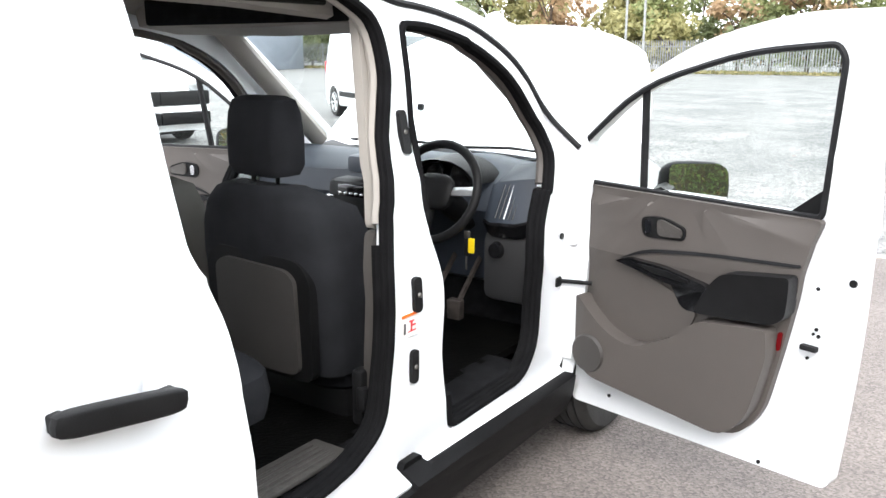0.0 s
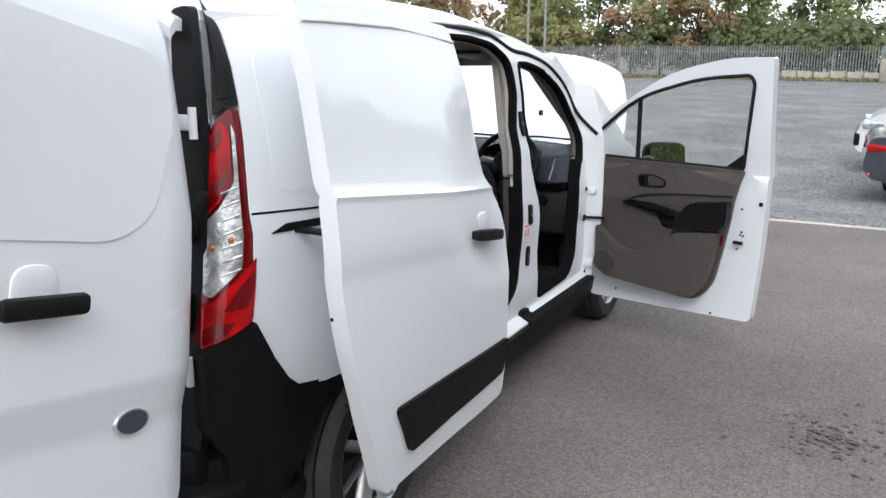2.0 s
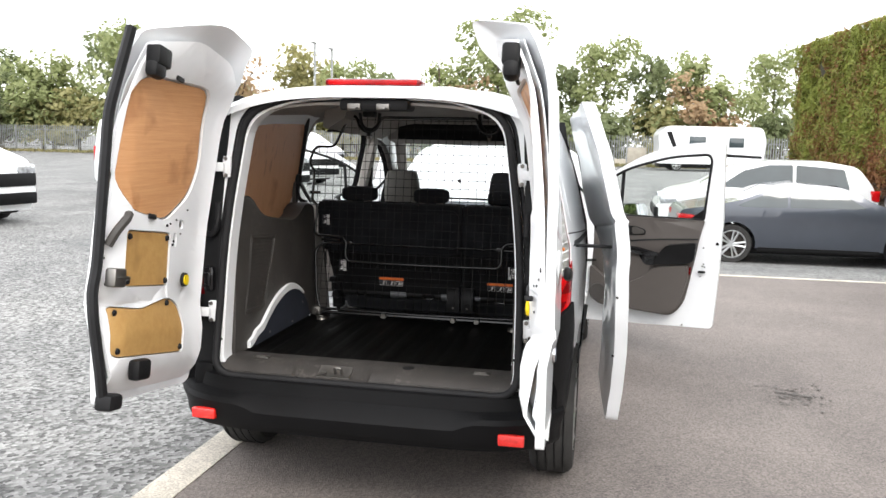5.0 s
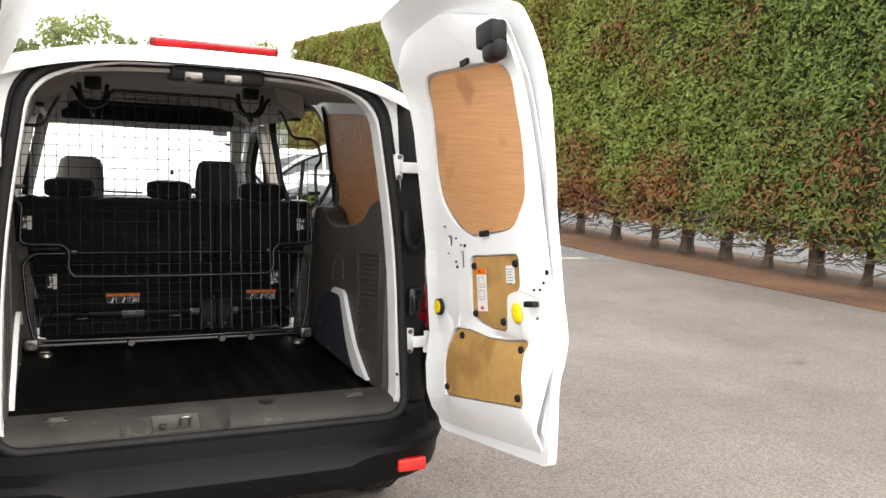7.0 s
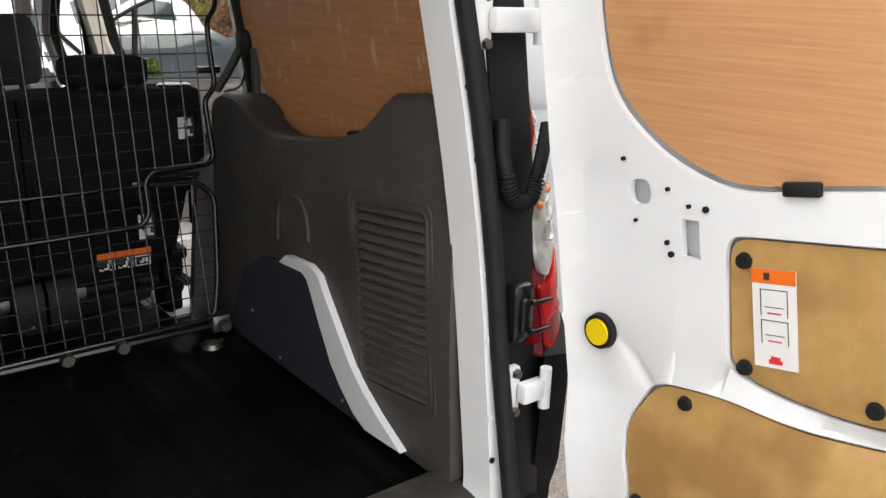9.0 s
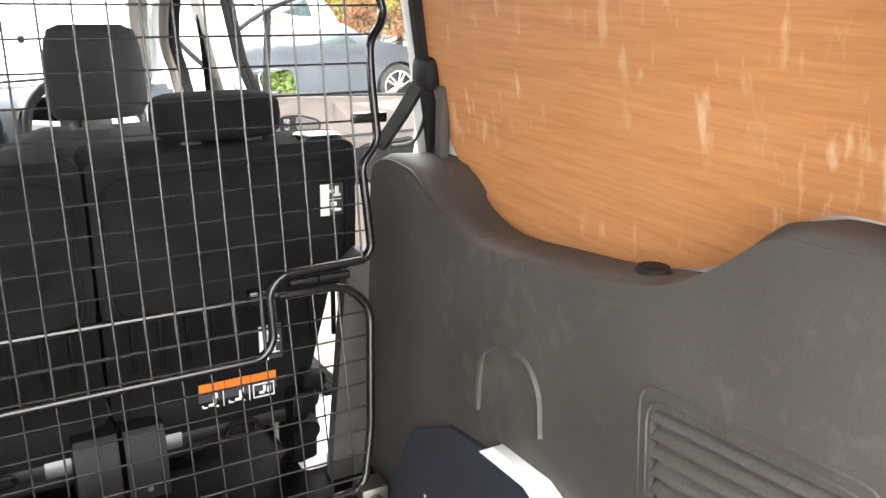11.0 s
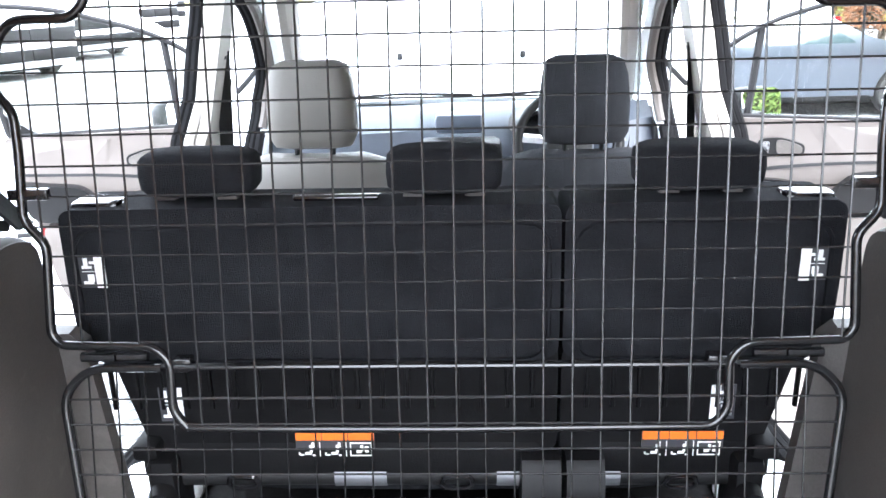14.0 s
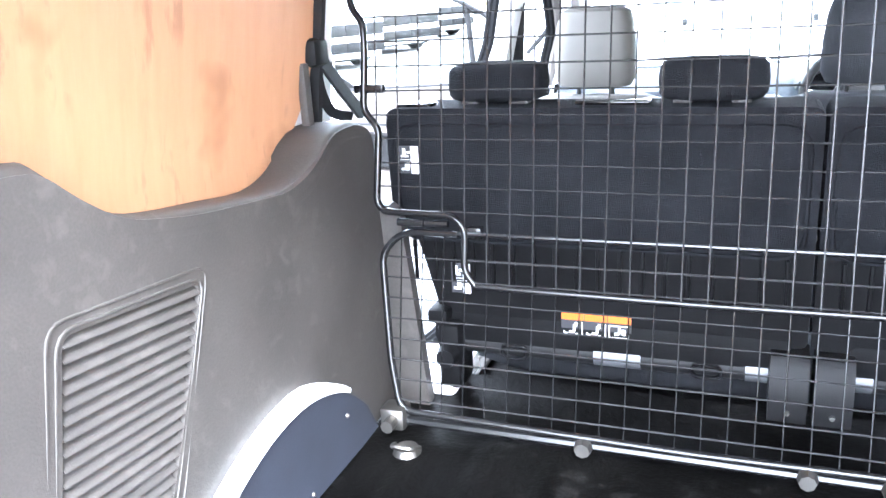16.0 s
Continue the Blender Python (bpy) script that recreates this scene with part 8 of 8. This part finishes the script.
def vehicle(name, label, length, width, profile, glass_polys, paint, wheels, wheel_r, front_glass=None, group="parked vehicles", lamps=(), spokes=5, twin=0.02, trims=()):
    """A car from its side outline (x from tail to nose, z up), standing at the origin and facing +x."""
    car = thing(name, label, "van" if "van" in name or "home" in name else "car", group)
    top = max(p[1] for p in profile)

    def hw(x, z):
        t = min(max((z - 0.9) / (top - 0.9 + 1e-6), 0), 1)
        end = max(0, abs(x - length / 2) / (length / 2) - 0.72) / 0.28
        return width / 2 * (1 - 0.17 * t ** 1.3 - 0.10 * end ** 2.2 - 0.05 * max(0, (0.45 - z) / 0.45))
    loop = []
    cut = []
    for wx in wheels:
        cut.append(wx)
    bottom = [(length - 0.15, 0.22)]
    for wx in sorted(wheels, reverse=True):
        bottom += [(wx + (wheel_r + 0.05) * math.cos(radians(a)), wheel_r + (wheel_r + 0.05) * math.sin(radians(a))) for a in span(-8, 188, 12)]
    bottom += [(0.42, 0.27)]
    outline = rounded(profile, 0.14, 5) + bottom
    bm = flat(outline, (), span(0.2, length - 0.2, 14), span(0.3, top - 0.05, 9))
    for v in bm.verts:
        v.co = (v.co.x, -hw(v.co.x, v.co.y), v.co.y)
    front = bm.faces[:]
    rim = [e for e in bm.edges if e.is_boundary]
    got = bmesh.ops.extrude_face_region(bm, geom=front)
    for v in [e for e in got["geom"] if isinstance(e, bmesh.types.BMVert)]:
        v.co.y = -v.co.y
    bmesh.ops.bevel(bm, geom=[e for e in bm.edges if e.is_manifold and e.calc_face_angle(0) > 1.1], offset=0.09, segments=3, affect="EDGES", profile=0.6, clamp_overlap=True)
    body = part("body", bm, paint, car)
    for s in (-1, 1):
        for poly in glass_polys:
            bm = flat(rounded(poly, 0.04), (), span(0.3, length - 0.3, 12), span(0.5, top, 8))
            part("side_window", bend(bm, lambda u, v: (u, s * (hw(u, v) + 0.006), v), 0.01, lambda u, v: (0, -s, 0)), DARKGLASS, car)
        for poly, mt, nm in trims:
            bm = flat(rounded(poly, 0.03), (), span(0.3, length - 0.3, 12))
            part(nm, bend(bm, lambda u, v: (u, s * (hw(u, v) + 0.008), v), 0.012, lambda u, v: (0, -s, 0)), mt, car)
        for wx in wheels:
            wheel_car((wx, s * (width / 2 - 0.12), wheel_r), s, car, wheel_r, spokes, twin)
        for x0, x1, z0, z1, y0, mt, nm in lamps:
            bm = bmesh.new()
            box(bm, x0, x1, s * y0, s * (hw((x0 + x1) / 2, (z0 + z1) / 2) + 0.012), z0, z1, 0.03)
            part(nm, bm, mt, car)
    if front_glass:
        for (xa, za), (xb, zb) in front_glass:
            nrm = Vector((-(zb - za), 0, xb - xa)).normalized()
            if nrm.z < 0:
                nrm = -nrm
            bm = bmesh.new()
            secs = []
            for t in span(0.06, 0.94, 5):
                x, z = xa + (xb - xa) * t, za + (zb - za) * t
                w = hw(x, z) - 0.10
                secs.append([Vector((x, f * w, z)) + nrm * (0.012 - 0.05 * f * f) for f in span(-1, 1, 8)])
            skin(bm, secs, cap=False, closed=False)
            part("windscreen", bm, DARKGLASS, car)
    bm = bmesh.new()
    box(bm, 0.3, length - 0.3, -width / 2 + 0.22, width / 2 - 0.22, 0.16, 0.42, 0.03)
    part("underbody", bm, BLACK, car)
    return car


def wheel_car(at, s, parent, r, spokes, twin):
    base = Matrix.Translation(at) @ (pose(0, 0, 0, -90, 0, 0) if s > 0 else pose(0, 0, 0, 90, 0, 0))
    n = 32
    bm = bmesh.new()
    secs = [[base @ Vector((q * math.cos(2 * math.pi * k / n), q * math.sin(2 * math.pi * k / n), w)) for q, w in ((r * 0.70, -0.1), (r - 0.02, -0.11), (r, -0.08), (r, 0.08), (r - 0.02, 0.11), (r * 0.70, 0.1))] for k in range(n + 1)]
    skin(bm, secs, cap=False, closed=False)
    w = part("wheel", bm, TYRE, parent)
    bm = bmesh.new()
    disc(bm, r * 0.68, r * 0.68, 0.02, base @ Matrix.Translation((0, 0, 0.0)), 24)
    part("brake_shield", bm, DARK_STEEL, w)
    bm = bmesh.new()
    tube(bm, [base @ Vector((r * 0.69 * math.cos(2 * math.pi * k / n), r * 0.69 * math.sin(2 * math.pi * k / n), 0.095)) for k in range(n)], 0.014, 6, True)
    part("rim", bm, ALLOY, w)
    for k in range(spokes):
        for off in ((-twin, twin) if twin else (0,)):
            a = 2 * math.pi * k / spokes
            bm = bmesh.new()
            tube(bm, [base @ (Matrix.Rotation(a, 4, "Z") @ Vector((q, off * (0.3 + 1.6 * q / r), z))) for q, z in ((0.02, 0.085), (r * 0.68, 0.105))], 0.024, 5, flat_z=0.5)
            part("spoke", bm, ALLOY, w)
    bm = bmesh.new()
    disc(bm, 0.05, 0.04, 0.02, base @ Matrix.Translation((0, 0, 0.07)), 14)
    part("hub_cap", bm, ALLOY, w)


GREY_PAINT = mat("dark_grey_metallic_paint", (0.060, 0.069, 0.088), 0.28, metal=0.45, vary=0.05, scale=3, coat=1.0)
CAR_WHITE = mat("white_car_paint", (0.78, 0.79, 0.80), 0.3, vary=0.02, scale=3, coat=0.8)
HEAD = mat("headlamp_lens", (0.55, 0.57, 0.6), 0.1, metal=0.5, vary=0.4, scale=12, coat=1.0)

coupe = vehicle("coupe", "dark grey metallic coupe with five-spoke alloy wheels", 4.64, 1.83,
    [(0.12, 0.33), (0.0, 0.48), (0.03, 0.70), (0.06, 0.90), (0.55, 0.98), (1.05, 1.09), (1.6, 1.31), (2.15, 1.385), (2.7, 1.34), (3.25, 1.06), (3.9, 0.93), (4.45, 0.78), (4.62, 0.55), (4.60, 0.3)],
    [[(0.99, 1.0), (1.08, 1.05), (1.50, 1.215), (1.80, 1.275), (1.80, 0.985), (1.1, 0.975)], [(1.84, 0.985), (1.84, 1.285), (2.2, 1.315), (2.62, 1.27), (3.05, 1.0)]],
    GREY_PAINT, (0.93, 3.74), 0.335, [((0.98, 1.03), (1.58, 1.33)), ((3.3, 1.05), (2.72, 1.345))],
    lamps=((0.03, 0.38, 0.72, 0.83, 0.50, RED_LENS, "tail_lamp"), (4.15, 4.5, 0.62, 0.74, 0.5, HEAD, "headlamp"), (0.06, 0.12, 0.38, 0.43, 0.55, REFLECT, "reflector")), twin=0.03,
    trims=(([(1.35, 0.30), (3.3, 0.30), (3.3, 0.24), (1.35, 0.24)], BLACK, "sill"),))
coupe.matrix_basis = pose(2.13, 12.25, GROUND_Z + hollow(3, 12), 0, 0, 2)

hatch = vehicle("white_hatchback", "white hatchback parked beyond the grey coupe", 4.1, 1.76,
    [(0.02, 0.35), (0.0, 0.75), (0.12, 1.05), (0.40, 1.40), (1.0, 1.50), (2.0, 1.49), (2.6, 1.35), (3.15, 1.02), (3.8, 0.88), (4.08, 0.62), (4.06, 0.3)],
    [[(0.55, 1.0), (0.65, 1.36), (1.5, 1.42), (1.5, 0.98)], [(1.56, 0.98), (1.56, 1.42), (2.0, 1.41), (2.45, 1.3), (2.9, 1.0)]],
    CAR_WHITE, (0.72, 3.25), 0.31, [((3.2, 1.0), (2.58, 1.37)), ((0.14, 1.08), (0.4, 1.40))],
    lamps=((3.62, 3.98, 0.66, 0.80, 0.45, HEAD, "headlamp"), (3.98, 4.09, 0.40, 0.60, 0.0, BLACK, "grille"), (0.0, 0.2, 0.8, 1.0, 0.5, RED_LENS, "tail_lamp")))
hatch.matrix_basis = pose(6.35, 15.6, GROUND_Z + hollow(4, 15.6), 0, 0, 180) @ Matrix.Diagonal((1.08, 1.08, 1.14, 1))


def big_van(name, label, length, height, glass_polys, dark_side=True):
    return vehicle(name, label, length, 1.98,
        [(0.02, 0.40), (0.0, 1.2), (0.06, height - 0.1), (0.25, height), (length - 2.2, height), (length - 1.75, height - 0.10), (length - 0.98, 1.36), (length - 0.20, 1.12), (length - 0.02, 0.85), (length, 0.35)],
        glass_polys, CAR_WHITE, (0.95, length - 0.95), 0.34, [((length - 0.95, 1.38), (length - 1.72, height - 0.12))],
        lamps=((length - 0.50, length - 0.06, 0.86, 1.05, 0.55, HEAD, "headlamp"), (length - 0.04, length + 0.02, 0.66, 0.90, 0.0, BLACK, "grille"), (length - 0.05, length + 0.025, 0.34, 0.55, 0.0, BUMPER, "bumper"), (0.0, 0.12, 0.9, 1.3, 0.72, RED_LENS, "tail_lamp")),
        trims=(([(1.4, 0.50), (length - 1.4, 0.50), (length - 1.4, 0.62), (1.4, 0.62)], BLACK, "rubbing_strip"),), twin=0.0, spokes=6)


cab_win = lambda L, H: [(L - 2.1, 1.28), (L - 2.05, H - 0.28), (L - 1.72, H - 0.30), (L - 1.15, 1.32)]
v1 = big_van("panel_van", "large white panel van parked facing the yard", 5.0, 2.0, [cab_win(5.0, 2.0)])
v1.matrix_basis = pose(-14.4, 9.9, GROUND_Z, 0, 0, -9)
for x, y, a, L, H in ((-8.6, 15.5, -30, 5.0, 2.0), (-9.2, 19.5, -28, 5.2, 2.3), (-11.6, 32.0, -32, 4.5, 1.85), (-11.4, 23.4, -6, 5.2, 2.1), (-9.9, 24.5, -26, 4.9, 2.0)):
    v = big_van("panel_van", "white panel van parked in the row", L, H, [cab_win(L, H)])
    v.matrix_basis = pose(x - 3.4, y + 1.6, GROUND_Z, 0, 0, a)

# motorhome by the fence
MH = thing("motorhome", "white coachbuilt motorhome with black side graphics", "motorhome")
bm = flat(rounded([(0.0, 0.45, 0.1), (6.4, 0.45, 0.2), (6.5, 1.9, 0.2), (6.3, 2.75, 0.35), (0.55, 2.78, 0.3), (0.0, 2.3, 0.3), (0.1, 1.5, 0.2)], 0.1), (), (1, 3, 5), (1, 2))
part("body", bend(bm, lambda u, v: (u, -1.12, v), 2.24, lambda u, v: (0, 1, 0)), CAR_WHITE, MH)
for x0, x1, z0, z1 in ((1.9, 2.9, 1.55, 2.15), (4.3, 5.2, 1.5, 2.1)):
    bm = bmesh.new()
    box(bm, x0, x1, -1.15, -1.10, z0, z1, 0.06)
    part("side_window", bm, DARKGLASS, MH)
for poly in ([(0.5, 2.4), (0.8, 2.42), (1.2, 1.4), (1.6, 0.9), (1.3, 0.9), (0.9, 1.5)], [(2.9, 1.45), (4.2, 1.1), (6.3, 1.0), (6.3, 0.85), (4.1, 0.92), (2.7, 1.3)]):
    part("side_stripe", bend(flat(poly), lambda u, v: (u, -1.128, v), 0.01, lambda u, v: (0, 1, 0)), BLACK, MH)
for wx in (1.2, 5.0):
    for s in (1, -1):
        wheel_car((wx, s * 0.98, 0.34), s, MH, 0.34, 6, 0.0)
bm = bmesh.new()
box(bm, 0.2, 6.2, -0.95, 0.95, 0.2, 0.5, 0.04)
part("underbody", bm, BLACK, MH)
MH.matrix_basis = pose(3.6, 51.0, GROUND_Z, 0, 0, 6)

# grey shed far beyond the vans
SHED = mat("grey_profiled_cladding", (0.25, 0.28, 0.33), 0.6, vary=0.08, scale=1, bump=0.3, bump_scale=6)
shed = thing("industrial_shed", "low grey-clad industrial building in the distance", "building")
bm = bmesh.new()
box(bm, -10, 10, -6, 6, 0, 4.6, 0.05)
part("wall", bm, SHED, shed)
bm = bmesh.new()
box(bm, -10.3, 10.3, -6.3, 6.3, 4.6, 4.95, 0.05)
part("roof", bm, mat("blue_grey_roof_edge", (0.10, 0.13, 0.19), 0.6), shed)
shed.matrix_basis = pose(-58, 46, GROUND_Z, 0, 0, 20)
